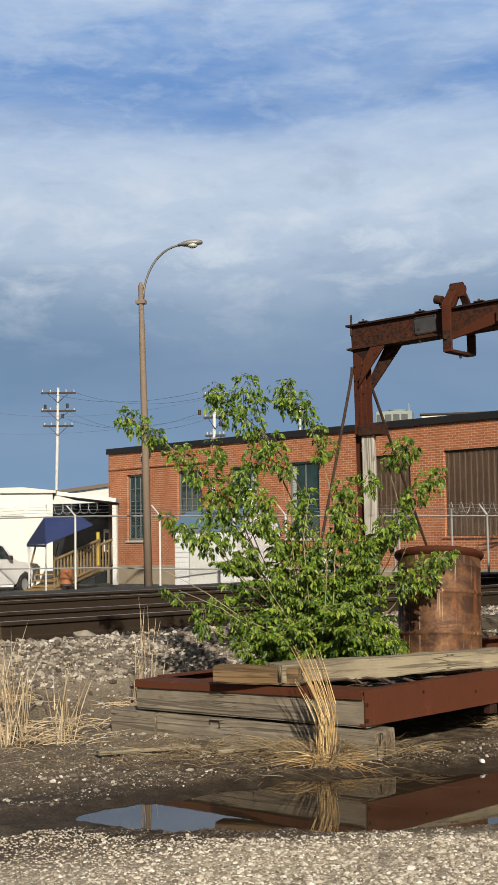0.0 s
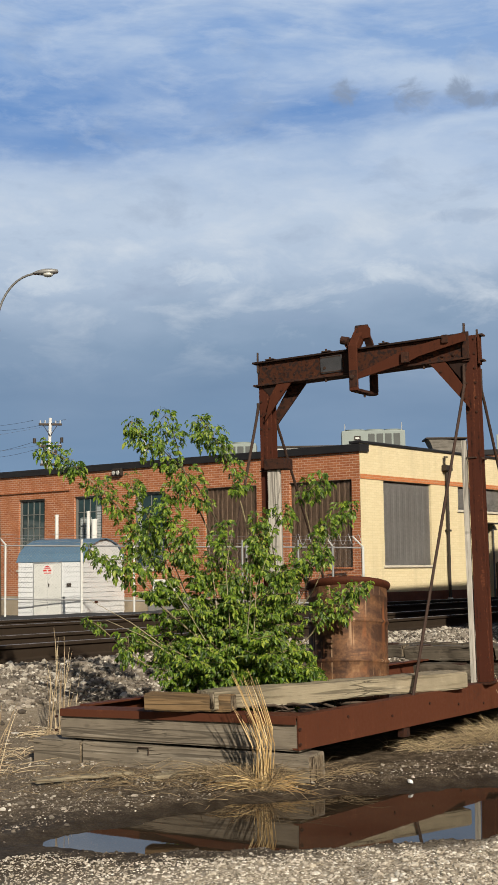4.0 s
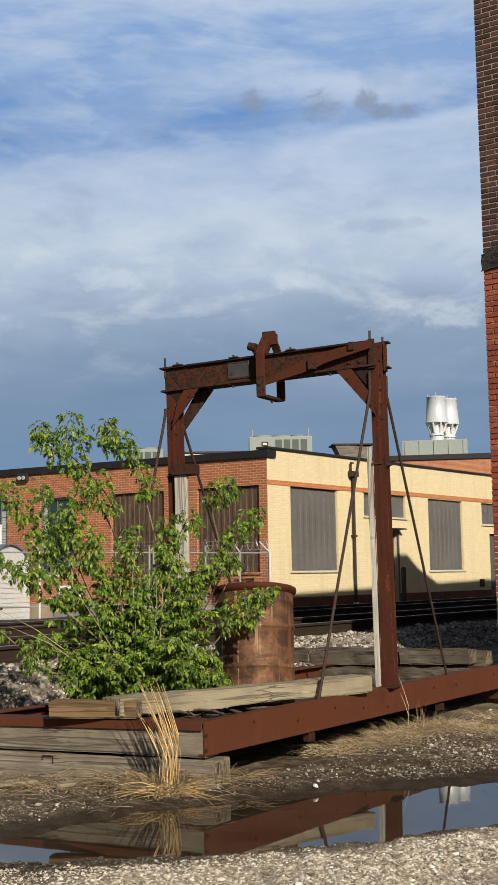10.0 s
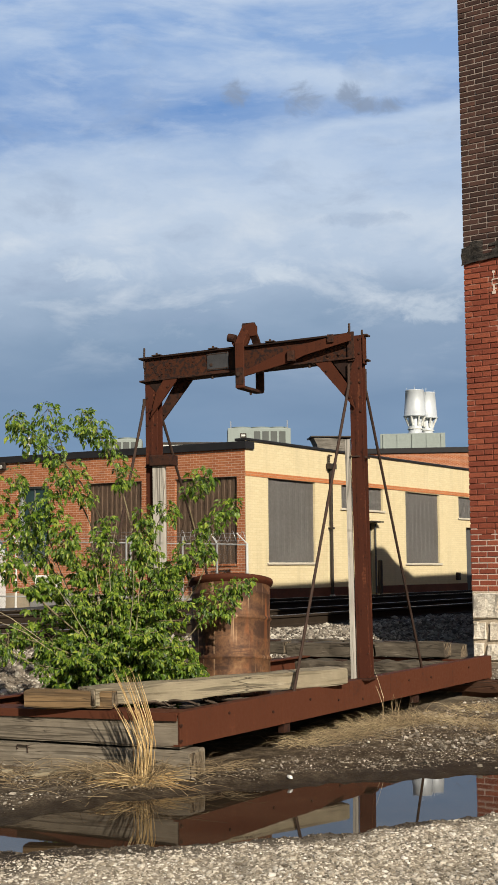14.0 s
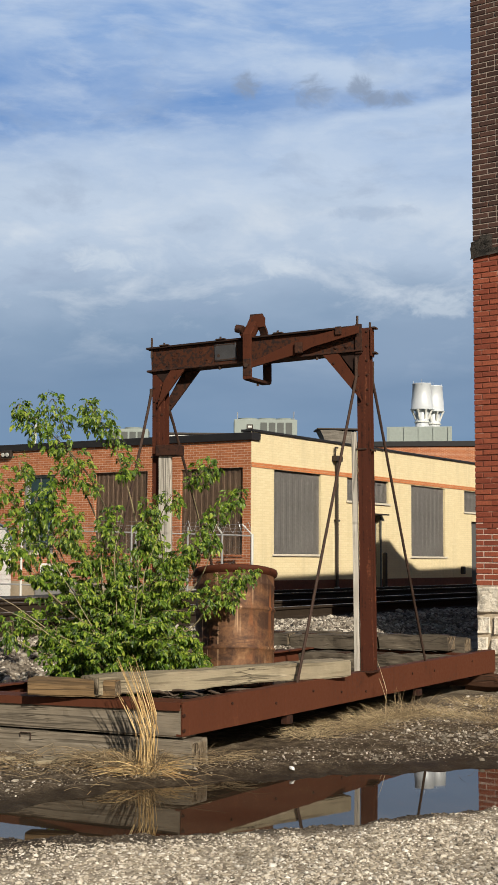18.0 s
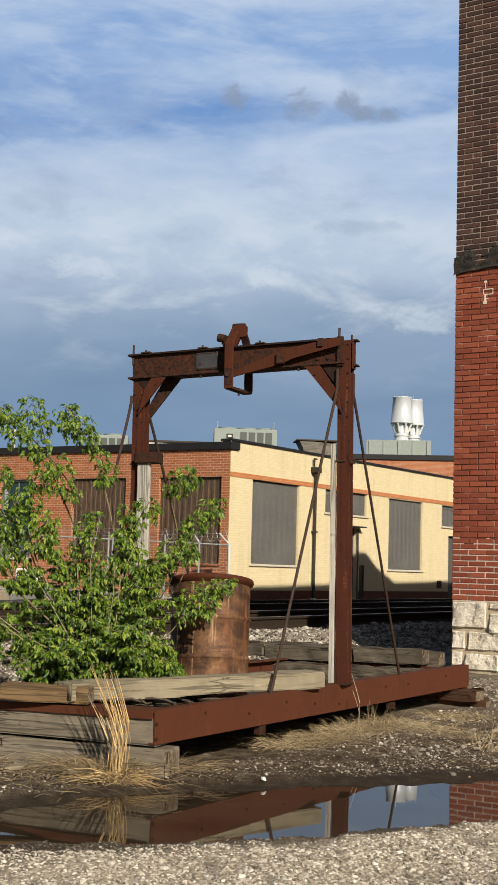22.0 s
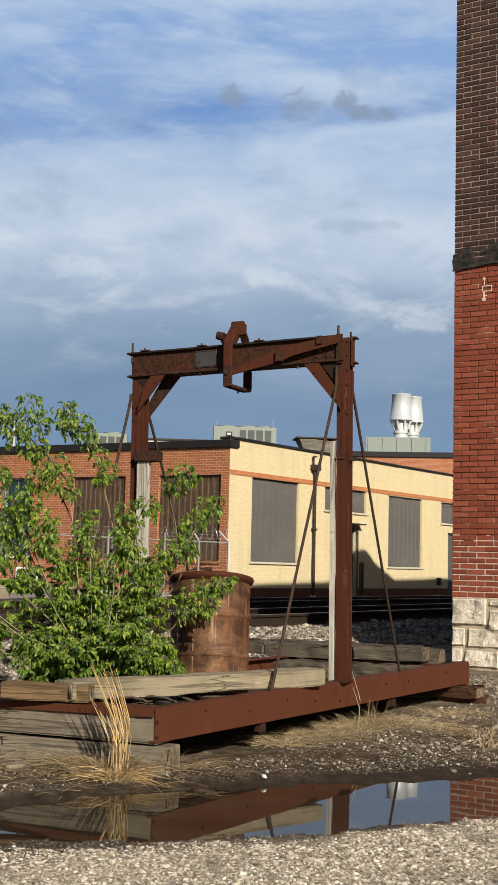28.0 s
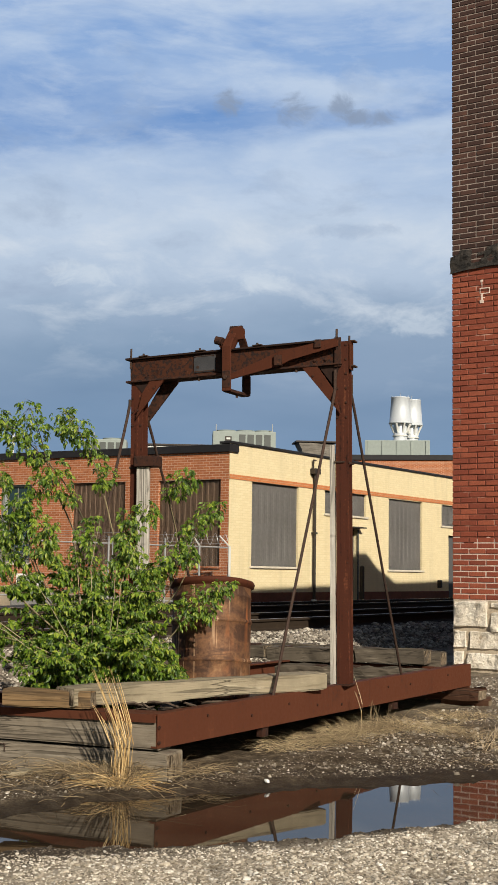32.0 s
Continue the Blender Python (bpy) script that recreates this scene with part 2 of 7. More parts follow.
def ground_height(x, y):
    n = -0.848 * x + 0.530 * y
    r = 0.530 * x + 0.848 * y
    z = ground_profile(n + 0.12 * wobble(x, y, 2.2, 8))
    rise = 0.02 * np.clip(y - 9.0, 0, 8) * (n < 9)
    z = np.maximum(z, 0.02 + rise)
    near = np.exp(-((x * 0.9) ** 2 + (y - 9) ** 2) / 90.0)
    z = z + near * (0.012 * wobble(x, y, 0.9, 5) + 0.006 * wobble(x, y, 0.22, 6))
    p = puddle_depth(x, y)
    z = np.where(p > -0.28, np.minimum(z, np.interp(p, [-0.28, 0.0, 0.12, 0.5], [0.055, 0.001, -0.022, -0.05]) + 0.004 * wobble(x, y, 0.2, 9)), z)
    return z


def height_at(x, y):
    return float(ground_height(np.array([float(x)]), np.array([float(y)]))[0])


def steps(fine0, fine1, step, reach):
    a = list(np.arange(fine0, fine1 + step / 2, step))
    out, d, p = [], step, fine1
    while p < reach:
        d *= 1.22
        p += d
        out.append(p)
    back, d, p = [], step, fine0
    while p > -reach:
        d *= 1.22
        p -= d
        back.append(p)
    return np.array(back[::-1] + a + out)


# ground: dark damp earth, pale limestone gravel nearest, ballast toward the rails
def ground_material():
    k = Nodes("ground_earth", 0.95, 0.0, 0.08)
    w = k.where((1, 1, 1), "World")
    x = k.xyz(w)
    wid = k.math("ADD", k.math("MULTIPLY", x[0], -0.49), k.math("MULTIPLY", x[1], 0.87))
    n = k.math("ADD", k.math("MULTIPLY", x[0], -0.848), k.math("MULTIPLY", x[1], 0.53))
    fine = k.mix(0.4, k.noise(w, 60.0, 6, 0.7), k.noise(w, 170.0, 4, 0.7))
    mid = k.noise(w, 9.0, 6, 0.6)
    big = k.noise(w, 1.6, 5, 0.6)
    earth = k.ramp(k.mix(0.35, fine, mid), [(0.38, (0.016, 0.011, 0.007)), (0.5, (0.068, 0.050, 0.032)), (0.64, (0.26, 0.21, 0.145))])
    dry = k.ramp(k.math("ADD", k.math("MULTIPLY", x[0], -0.2), k.math("MULTIPLY", k.math("SUBTRACT", mid, 0.5), 0.5)), [(0.18, 0.0), (0.42, 0.6)])
    earth = k.mix(dry, earth, k.ramp(fine, [(0.38, (0.07, 0.054, 0.037)), (0.5, (0.17, 0.135, 0.095)), (0.63, (0.33, 0.275, 0.205))]))
    grav = k.ramp(k.cells(w, 55.0, "Color"), [(0.15, (0.24, 0.20, 0.15)), (0.55, (0.39, 0.335, 0.255)), (0.95, (0.55, 0.49, 0.39))])
    grav = k.mix(k.ramp(k.cells(w, 55.0), [(0.35, 0.0), (0.85, 0.35)]), grav, (0.22, 0.18, 0.13))
    edge = k.math("ADD", wid, k.math("MULTIPLY", k.math("SUBTRACT", mid, 0.5), 0.25))
    near = k.ramp(k.math("DIVIDE", edge, 10.0), [(0.515, 1.0), (0.548, 0.0)])
    back = k.ramp(k.math("MULTIPLY", k.ramp(k.math("DIVIDE", edge, 20.0), [(0.365, 0.0), (0.52, 1.0)]), k.ramp(big, [(0.38, 0.0), (0.62, 1.0)])), [(0.0, 0.0), (1.0, 0.6)])
    stone = k.ramp(k.math("DIVIDE", n, 20.0), [(0.375, 0.0), (0.405, 1.0)])
    col = k.mix(back, earth, k.mix(0.4, grav, (0.24, 0.20, 0.15)))
    col = k.mix(near, col, grav)
    col = k.mix(stone, col, k.mix(0.65, grav, (0.075, 0.062, 0.05)))
    far = k.ramp(k.math("DIVIDE", n, 40.0), [(0.40, 0.0), (0.42, 1.0)])
    col = k.mix(far, col, k.ramp(fine, [(0.3, (0.045, 0.044, 0.042)), (0.7, (0.085, 0.082, 0.078))]))
    wet = k.ramp(x[2], [(0.0, 1.0), (0.03, 0.9), (0.05, 0.0)])
    wet = k.math("MULTIPLY", wet, k.ramp(k.math("DIVIDE", wid, 10.0), [(0.50, 0.1), (0.53, 0.7), (0.66, 0.85), (0.69, 0.25), (0.74, 0.0)]))
    col = k.mix(wet, col, (0.022, 0.016, 0.011))
    k.bump(k.mix(0.5, fine, k.cells(w, 55.0)), 0.7, 0.012)
    return k.done(col, k.mix(wet, (0.92, 0.92, 0.92), (0.62, 0.62, 0.62)))


M_GROUND = ground_material()
xs = steps(-5.0, 5.0, 0.045, 1600.0)
ys = steps(4.6, 16.0, 0.045, 1600.0)
gx, gy = np.meshgrid(xs, ys)
gz = ground_height(gx.ravel(), gy.ravel())
gv = np.stack([gx.ravel(), gy.ravel(), gz], 1)
nx, ny = len(xs), len(ys)
idx = np.arange(nx * ny).reshape(ny, nx)
gf = np.stack([idx[:-1, :-1], idx[:-1, 1:], idx[1:, 1:], idx[1:, :-1]], -1).reshape(-1, 4)
gm = bpy.data.meshes.new("ground")
gm.from_pydata(gv.tolist(), [], gf.tolist())
gm.materials.append(M_GROUND)
for p in gm.polygons:
    p.use_smooth = True
tagged(new("ground", gm), "damp dark earth with pale limestone gravel and ballast", "ground", kind="structure")

# puddle
k = Nodes("puddle_water", 0.02, 0.0, 0.5)
k.bsdf.inputs["IOR"].default_value = 1.33
w = k.where((1, 1, 1), "World")
k.bump(k.noise(w, 5.0, 2, 0.4), 0.012, 0.01)
M_WATER = k.done(k.ramp(k.noise(w, 3.0, 4), [(0.3, (0.020, 0.014, 0.009)), (0.7, (0.045, 0.032, 0.020))]))
bm = bmesh.new()
px, py = np.meshgrid(np.linspace(-2.2, 3.4, 57), np.linspace(4.9, 9.6, 48))
inside = puddle_depth(px, py) > -0.13
pv = {}
for j in range(47):
    for i in range(56):
        if inside[j, i] or inside[j + 1, i] or inside[j, i + 1] or inside[j + 1, i + 1]:
            q = []
            for a, b in ((j, i), (j, i + 1), (j + 1, i + 1), (j + 1, i)):
                if (a, b) not in pv:
                    pv[a, b] = bm.verts.new((px[a, b], py[a, b], 0.0))
                q.append(pv[a, b])
            bm.faces.new(q)
tagged(part("puddle", bm, M_WATER), "still brown rain puddle reflecting the sky", "puddle", kind="structure")


# ---- sky backdrop: bands of cloud that drift slowly ----
def sky_material():
    k = Nodes("cloud_sky")
    nt = k.nt
    x = k.xyz(k.where())
    flat = k.math("SQRT", k.math("ADD", k.math("MULTIPLY", x[0], x[0]), k.math("MULTIPLY", x[1], x[1])))
    el = k.math("MULTIPLY", k.math("ARCTAN2", x[2], flat), 57.2958)
    az = k.math("MULTIPLY", k.math("ARCTAN2", x[0], x[1]), 57.2958)
    c = nt.nodes.new("ShaderNodeCombineXYZ")
    k.put(c.inputs[0], k.math("DIVIDE", az, 10.0))
    k.put(c.inputs[1], k.math("DIVIDE", el, 10.0))
    v = c.outputs[0]

    def mapped(turn, scale, move=(0, 0, 0)):
        m = nt.nodes.new("ShaderNodeMapping")
        m.inputs["Rotation"].default_value = (0, 0, radians(turn))
        m.inputs["Scale"].default_value = scale
        m.inputs["Location"].default_value = move
        nt.links.new(v, m.inputs["Vector"])
        return m.outputs["Vector"]

    def el_ramp(stops):
        return k.ramp(k.math("DIVIDE", el, 40.0), [(e / 40.0, c) for e, c in stops])

    warp = k.noise(mapped(10, (0.6, 1.5, 1), (4, 2, 0)), 1.2, 6, 0.55, 0.2)
    broad = k.noise(mapped(9, (0.34, 1.5, 1), (1.5, 0.3, 0)), 1.3, 5, 0.55, 0.25)
    wisp = k.noise(mapped(13, (0.7, 2.6, 1), (3.5, 1.3, 0)), 1.6, 7, 0.6, 0.35)
    fine = k.noise(mapped(8, (1.2, 3.4, 1), (6, 2, 0)), 3.0, 8, 0.62, 0.3)
    puff = k.noise(mapped(-5, (1.0, 2.2, 1), (7, 5, 0)), 2.0, 9, 0.62, 0.3)
    soft = k.noise(mapped(-4, (0.45, 1.5, 1), (2, 9, 0)), 1.2, 5, 0.5)
    lift = k.math("ADD", el, k.math("MULTIPLY", k.math("SUBTRACT", warp, 0.5), 6.0))
    base = k.ramp(k.math("DIVIDE", lift, 40.0), [(0.00, (0.30, 0.42, 0.56)), (0.08, (0.180, 0.295, 0.455)), (0.20, (0.165, 0.262, 0.405)), (0.265, (0.235, 0.335, 0.475)), (0.335, (0.42, 0.52, 0.66)), (0.40, (0.485, 0.585, 0.725)), (0.47, (0.37, 0.495, 0.70)), (0.54, (0.27, 0.415, 0.68)), (0.66, (0.19, 0.34, 0.64)), (1.0, (0.10, 0.21, 0.52))])
    # a wedge of clear blue, broad to the west and thin to the east
    half = k.math("MAXIMUM", k.math("MINIMUM", k.math("SUBTRACT", 1.75, k.math("MULTIPLY", az, 0.10)), 3.0), 0.75)
    mid_ = k.math("ADD", k.math("ADD", 20.6, k.math("MULTIPLY", az, 0.03)), k.math("MULTIPLY", k.math("SUBTRACT", warp, 0.5), 4.0))
    gap = k.math("DIVIDE", k.math("ABSOLUTE", k.math("SUBTRACT", el, mid_)), half)
    clear = k.ramp(gap, [(0.1, 1.0), (1.15, 0.0)], "EASE")
    col = k.mix(k.math("MULTIPLY", clear, 0.9), base, (0.140, 0.285, 0.585))
    veil = k.math("MULTIPLY", k.ramp(k.mix(0.55, broad, wisp), [(0.42, 0.0), (0.58, 1.0)]), el_ramp([(12.0, 0.0), (17.0, 0.66), (23.0, 0.78), (40.0, 0.8)]))
    col = k.mix(k.math("MULTIPLY", veil, k.math("SUBTRACT", 1.0, k.math("MULTIPLY", clear, 0.45))), col, (0.55, 0.65, 0.79))
    streak = k.math("MULTIPLY", k.ramp(fine, [(0.50, 0.0), (0.72, 0.5)]), el_ramp([(14.0, 0.0), (18.0, 0.7), (40.0, 0.8)]))
    col = k.mix(streak, col, (0.58, 0.67, 0.80))
    band = el_ramp([(8.0, 0.0), (12.4, 1.0), (16.0, 0.8), (19.0, 0.0)])
    col = k.mix(k.math("MULTIPLY", k.ramp(puff, [(0.50, 0.0), (0.70, 0.65)]), band), col, (0.68, 0.74, 0.81))
    low = el_ramp([(2.0, 0.0), (5.0, 0.5), (10.8, 0.6), (13.2, 0.0)])
    col = k.mix(k.math("MULTIPLY", k.ramp(soft, [(0.42, 0.0), (0.68, 0.65)]), low), col, (0.33, 0.42, 0.56))
    dusk = k.math("MULTIPLY", k.ramp(puff, [(0.30, 0.55), (0.46, 0.0)]), el_ramp([(9.6, 0.0), (12.8, 0.9), (25.0, 0.35)]))
    col = k.mix(dusk, col, (0.29, 0.37, 0.51))
    scud = k.noise(mapped(0, (2.6, 4.0, 1), (3, 8, 0)), 2.6, 8, 0.65, 0.6)

    def blob(col, a0, e0, wa, we, tint, amount):
        da = k.math("DIVIDE", k.math("SUBTRACT", az, a0), wa)
        de = k.math("DIVIDE", k.math("SUBTRACT", el, e0), we)
        rr_ = k.math("ADD", k.math("MULTIPLY", da, da), k.math("MULTIPLY", de, de))
        m_ = k.ramp(k.math("MULTIPLY", k.math("ADD", rr_, k.math("MULTIPLY", k.math("SUBTRACT", scud, 0.3), 3.0)), 0.5), [(0.20, amount), (0.72, 0.0)], "EASE")
        return k.mix(m_, col, tint)

    # heaped white tops along the bank, and small grey scud above
    for a0, e0, wa, we in ((-7.8, 13.5, 2.3, 0.75), (0.3, 13.4, 1.8, 0.7), (7.6, 11.6, 2.4, 0.8), (-16.0, 13.0, 2.6, 0.8)):
        col = blob(col, a0, e0, wa, we, (0.66, 0.73, 0.80), 0.5)
    for a0, e0, wa, we in ((-4.0, 11.4, 3.6, 0.5), (4.5, 15.6, 3.2, 0.45)):
        col = blob(col, a0, e0, wa, we, (0.29, 0.38, 0.53), 0.4)
    for a0, e0, wa, we in ((-1.4, 21.1, 0.95, 0.8), (1.8, 20.8, 1.35, 0.85), (3.85, 21.0, 0.75, 0.85), (5.2, 20.45, 1.6, 0.5)):
        col = blob(col, a0, e0, wa, we, (0.25, 0.315, 0.43), 0.8)
    em = nt.nodes.new("ShaderNodeEmission")
    nt.links.new(col, em.inputs["Color"])
    em.inputs["Strength"].default_value = 0.90
    nt.links.new(em.outputs[0], nt.nodes["Material Output"].inputs["Surface"])
    return k.mat


bm = bmesh.new()
rows_ = []
for j in range(14):
    e = radians(-1.0 + 42.0 * j / 13)
    rows_.append([bm.verts.new((1500 * math.cos(e) * math.sin(radians(a)), 1500 * math.cos(e) * math.cos(radians(a)), 1500 * math.sin(e))) for a in range(-54, 55, 6)])
for a, b in zip(rows_, rows_[1:]):
    for i in range(len(a) - 1):
        bm.faces.new((a[i], a[i + 1], b[i + 1], b[i]))
SKY = tagged(part("sky_backdrop", bm, sky_material(), smooth=True), "blue sky with streaks and banks of grey-white cloud", "sky", kind="structure")
SKY.location = (0, 0, 1.27)

# ---- the brick works across the railway ----
def brick_material(name, cols, mortar, course=0.0677, length=0.2032, bump=0.5, joint=0.008):
    """Brickwork for walls seen from afar; the wall runs along its object's x axis."""
    k = Nodes(name, 0.88, 0.0, 0.2)
    w = k.where((1, 1, 1), turn=(radians(90), 0, 0))
    x = k.xyz(k.where())
    c = k.nt.nodes.new("ShaderNodeCombineXYZ")
    k.put(c.inputs[0], k.math("ADD", x[0], x[1]))
    k.put(c.inputs[1], x[2])
    b = k.nt.nodes.new("ShaderNodeTexBrick")
    b.inputs["Scale"].default_value = 1.0
    b.inputs["Brick Width"].default_value = length + 0.01
    b.inputs["Row Height"].default_value = course
    b.inputs["Mortar Size"].default_value = joint
    b.inputs["Mortar Smooth"].default_value = 0.2
    b.inputs["Color1"].default_value = (*cols[0], 1)
    b.inputs["Color2"].default_value = (*cols[1], 1)
    b.inputs["Mortar"].default_value = (*mortar, 1)
    k.nt.links.new(c.outputs[0], b.inputs["Vector"])
    n = k.noise(k.where(), 1.3, 6, 0.6)
    f = k.noise(k.where(), 40, 4, 0.6)
    run = k.noise(k.where((2.2, 2.2, 0.25)), 1.5, 5, 0.6)
    col = k.mix(k.ramp(n, [(0.35, 0.0), (0.7, 0.4)]), b.outputs["Color"], cols[2])
    col = k.mix(k.ramp(run, [(0.50, 0.0), (0.75, 0.35)]), col, tuple(v * 0.6 for v in cols[0]))
    col = k.mix(k.ramp(f, [(0.3, 0.25), (0.7, 0.0)]), col, tuple(v * 0.5 for v in cols[0]))
    k.bump(k.math("SUBTRACT", k.math("MULTIPLY", f, 0.3), b.outputs["Fac"]), bump, 0.008)
    return k.done(col)


M_RED = brick_material("red_brickwork", ((0.33, 0.108, 0.045), (0.47, 0.172, 0.072), (0.38, 0.132, 0.057)), (0.60, 0.43, 0.31), joint=0.0078)
M_YEL = brick_material("yellow_brickwork", ((0.71, 0.595, 0.36), (0.765, 0.655, 0.415), (0.69, 0.575, 0.345)), (0.635, 0.53, 0.325), bump=0.22, joint=0.005)
M_BAND = brick_material("orange_brick_band", ((0.50, 0.17, 0.06), (0.58, 0.22, 0.08), (0.5, 0.18, 0.07)), (0.5, 0.3, 0.18))
M_BROWNBASE = plain("brown_painted_base", (0.17, 0.062, 0.034), 0.85, vary=0.3, scale=2.5)
M_PLINTH = plain("concrete_plinth", (0.33, 0.27, 0.19), 0.9, vary=0.2, scale=2.0)
M_COPING = plain("black_metal_coping", (0.018, 0.017, 0.018), 0.5, vary=0.3)
M_TARROOF = plain("tar_roof", (0.05, 0.05, 0.05), 0.9)
M_PANEL = plain("grey_steel_infill_panel", (0.26, 0.245, 0.23), 0.55, vary=0.22, scale=1.2)
M_BROWNPANEL = plain("brown_ribbed_panel", (0.20, 0.132, 0.088), 0.6, vary=0.2, scale=1.4)
M_WINFRAME = plain("grey_window_frame", (0.16, 0.165, 0.15), 0.55)
# near-black colour standing for the shade of unlit interiors
M_INSHADE = plain("interior_shade_black", (0.012, 0.016, 0.018), 0.8)
k = Nodes("window_glass", 0.06, 0.0, 0.6)
M_GLASS = k.done(k.ramp(k.noise(k.where(), 1.6, 3), [(0.3, (0.010, 0.024, 0.027)), (0.7, (0.030, 0.062, 0.068))]))
M_BLIND = plain("pale_blind", (0.40, 0.43, 0.42), 0.7, vary=0.15)
M_SILL = plain("pale_stone_sill", (0.55, 0.50, 0.40), 0.85)


def along(origin, direction):
    """A pose whose x axis runs along direction, y into the building, z up."""
    d = direction.normalized()
    y = Vector((0, 0, 1)).cross(d)
    return Matrix(((d.x, y.x, 0, origin.x), (d.y, y.y, 0, origin.y), (0, 0, 1, origin.z), (0, 0, 0, 1)))


def wall_mesh(length, z0, z1, thick, holes, side=1):
    """A wall from x = 0 along x, its outer face at y = 0, with openings (x0, x1, z0, z1) through it."""
    bm = bmesh.new()
    xs_ = sorted({0.0, length, *[h[0] for h in holes], *[h[1] for h in holes]})
    zs_ = sorted({z0, z1, *[h[2] for h in holes], *[h[3] for h in holes]})

    def solid(i, j):
        if i < 0 or j < 0 or i >= len(xs_) - 1 or j >= len(zs_) - 1:
            return False
        cx, cz = (xs_[i] + xs_[i + 1]) / 2, (zs_[j] + zs_[j + 1]) / 2
        return not any(h[0] < cx < h[1] and h[2] < cz < h[3] for h in holes)

    def quad(*c):
        bm.faces.new([bm.verts.new(p) for p in c])

    t = thick * side
    for i in range(len(xs_) - 1):
        for j in range(len(zs_) - 1):
            if not solid(i, j):
                continue
            a, b, c, d = xs_[i], xs_[i + 1], zs_[j], zs_[j + 1]
            quad((a, 0, c), (b, 0, c), (b, 0, d), (a, 0, d))
            quad((a, t, c), (a, t, d), (b, t, d), (b, t, c))
            if not solid(i - 1, j):
                quad((a, 0, c), (a, 0, d), (a, t, d), (a, t, c))
            if not solid(i + 1, j):
                quad((b, 0, c), (b, t, c), (b, t, d), (b, 0, d))
            if not solid(i, j - 1):
                quad((a, 0, c), (a, t, c), (b, t, c), (b, 0, c))
            if not solid(i, j + 1):
                quad((a, 0, d), (b, 0, d), (b, t, d), (a, t, d))
    bmesh.ops.remove_doubles(bm, verts=bm.verts, dist=1e-4)
    return bm


works = thing("brick_works", Matrix.Translation((0, 0, 0)), "long low red and yellow brick works building with panelled windows", "building")
WINS = [(7.09, 8.41), (9.81, 11.10), (12.52, 13.83), (15.34, 16.67)]
GARS = [(0.26, 2.35), (3.53, 5.50)]
RED_M = along(CORNER + RED * 0.034, RED) @ Matrix.Rotation(radians(-0.35), 4, "Y")
YEL_M = along(CORNER, YEL)
holes = [(a, b, 1.42, 3.72) for a, b in WINS + GARS]
ob = part("red_wall", wall_mesh(17.78, -0.3, 4.5, 0.3, holes, side=-1), M_RED, works, "red brick wall with tall windows")
ob.matrix_world = RED_M
yh = [(1.075, 3.44, 1.45, 3.72), (4.90, 7.38, 3.04, 3.72), (8.86, 11.23, 1.43, 3.70), (12.7, 15.2, 2.98, 3.70), (6.20, 6.84, 0.50, 2.66), (13.25, 14.2, 0.50, 2.66)]
ob = part("yellow_wall", wall_mesh(24.0, 0.2, 4.66, 0.3, [(0.0, 0.304, 0.2, 4.66)] + yh), M_YEL, works, "yellow brick wall with steel-panelled openings")
ob.matrix_world = YEL_M


def on_red(name, bm, mat, label="", parent=None, smooth=False):
    o = part(name, bm, mat, parent or works, label, smooth)
    o.matrix_world = RED_M
    return o


def on_yel(name, bm, mat, label="", parent=None, smooth=False):
    o = part(name, bm, mat, parent or works, label, smooth)
    o.matrix_world = YEL_M
    return o


# red wall's y axis points outwards for side = -1: outer face is y > 0
on_red("coping", nbox(-0.06, 17.86, -0.34, 0.07, 4.44, 4.64, 0.012), M_COPING, "black metal coping").matrix_world = RED_M @ Matrix.Rotation(radians(-0.22), 4, "Y")
on_yel("coping", nbox(0.0, 24.05, -0.05, 0.34, 4.662, 4.73, 0.012), M_COPING, "thin dark coping")
on_red("brick_ledge", nbox(11.3, 17.78, 0.0, 0.05, 3.93, 4.0, 0.006), M_RED, "projecting brick course")
on_red("plinth", nbox(0.0, 17.82, 0.0, 0.05, -0.3, 0.57, 0.01), M_PLINTH, "buff concrete plinth")
for a, b in ((0.0, 24.0),):
    on_yel("brick_band", nbox(a, b, -0.016, 0.0, 3.723, 3.85), M_BAND, "orange brick band")
    on_yel("base_band", nbox(a, 6.2, -0.02, 0.0, 0.2, 0.74, 0.004), M_BROWNBASE, "brown painted wall base")
    on_yel("base_band", nbox(6.84, 13.25, -0.02, 0.0, 0.2, 0.74, 0.004), M_BROWNBASE, "brown painted wall base")
    on_yel("base_band", nbox(14.2, 24.0, -0.02, 0.0, 0.2, 0.74, 0.004), M_BROWNBASE, "brown painted wall base")
on_yel("corner_quoin", nbox(0.0, 0.304, -0.006, 0.0, 0.74, 4.66), M_YEL)


def ribbed(w, h, pitch, depth=0.03):
    """A ribbed sheet, w wide and h high, ribs upright."""
    bm = bmesh.new()
    n = max(int(w / pitch), 1)
    top, bot = [], []
    p = w / n
    for i in range(n):
        for f, y in ((0.0, 0.0), (0.38, 0.0), (0.5, depth), (0.88, depth)):
            bot.append(bm.verts.new(((i + f) * p, y, 0)))
            top.append(bm.verts.new(((i + f) * p, y, h)))
    bot.append(bm.verts.new((w, 0, 0)))
    top.append(bm.verts.new((w, 0, h)))
    for i in range(len(bot) - 1):
        bm.faces.new((bot[i], bot[i + 1], top[i + 1], top[i]))
    bmesh.ops.solidify(bm, geom=bm.faces[:], thickness=0.004)
    return bm


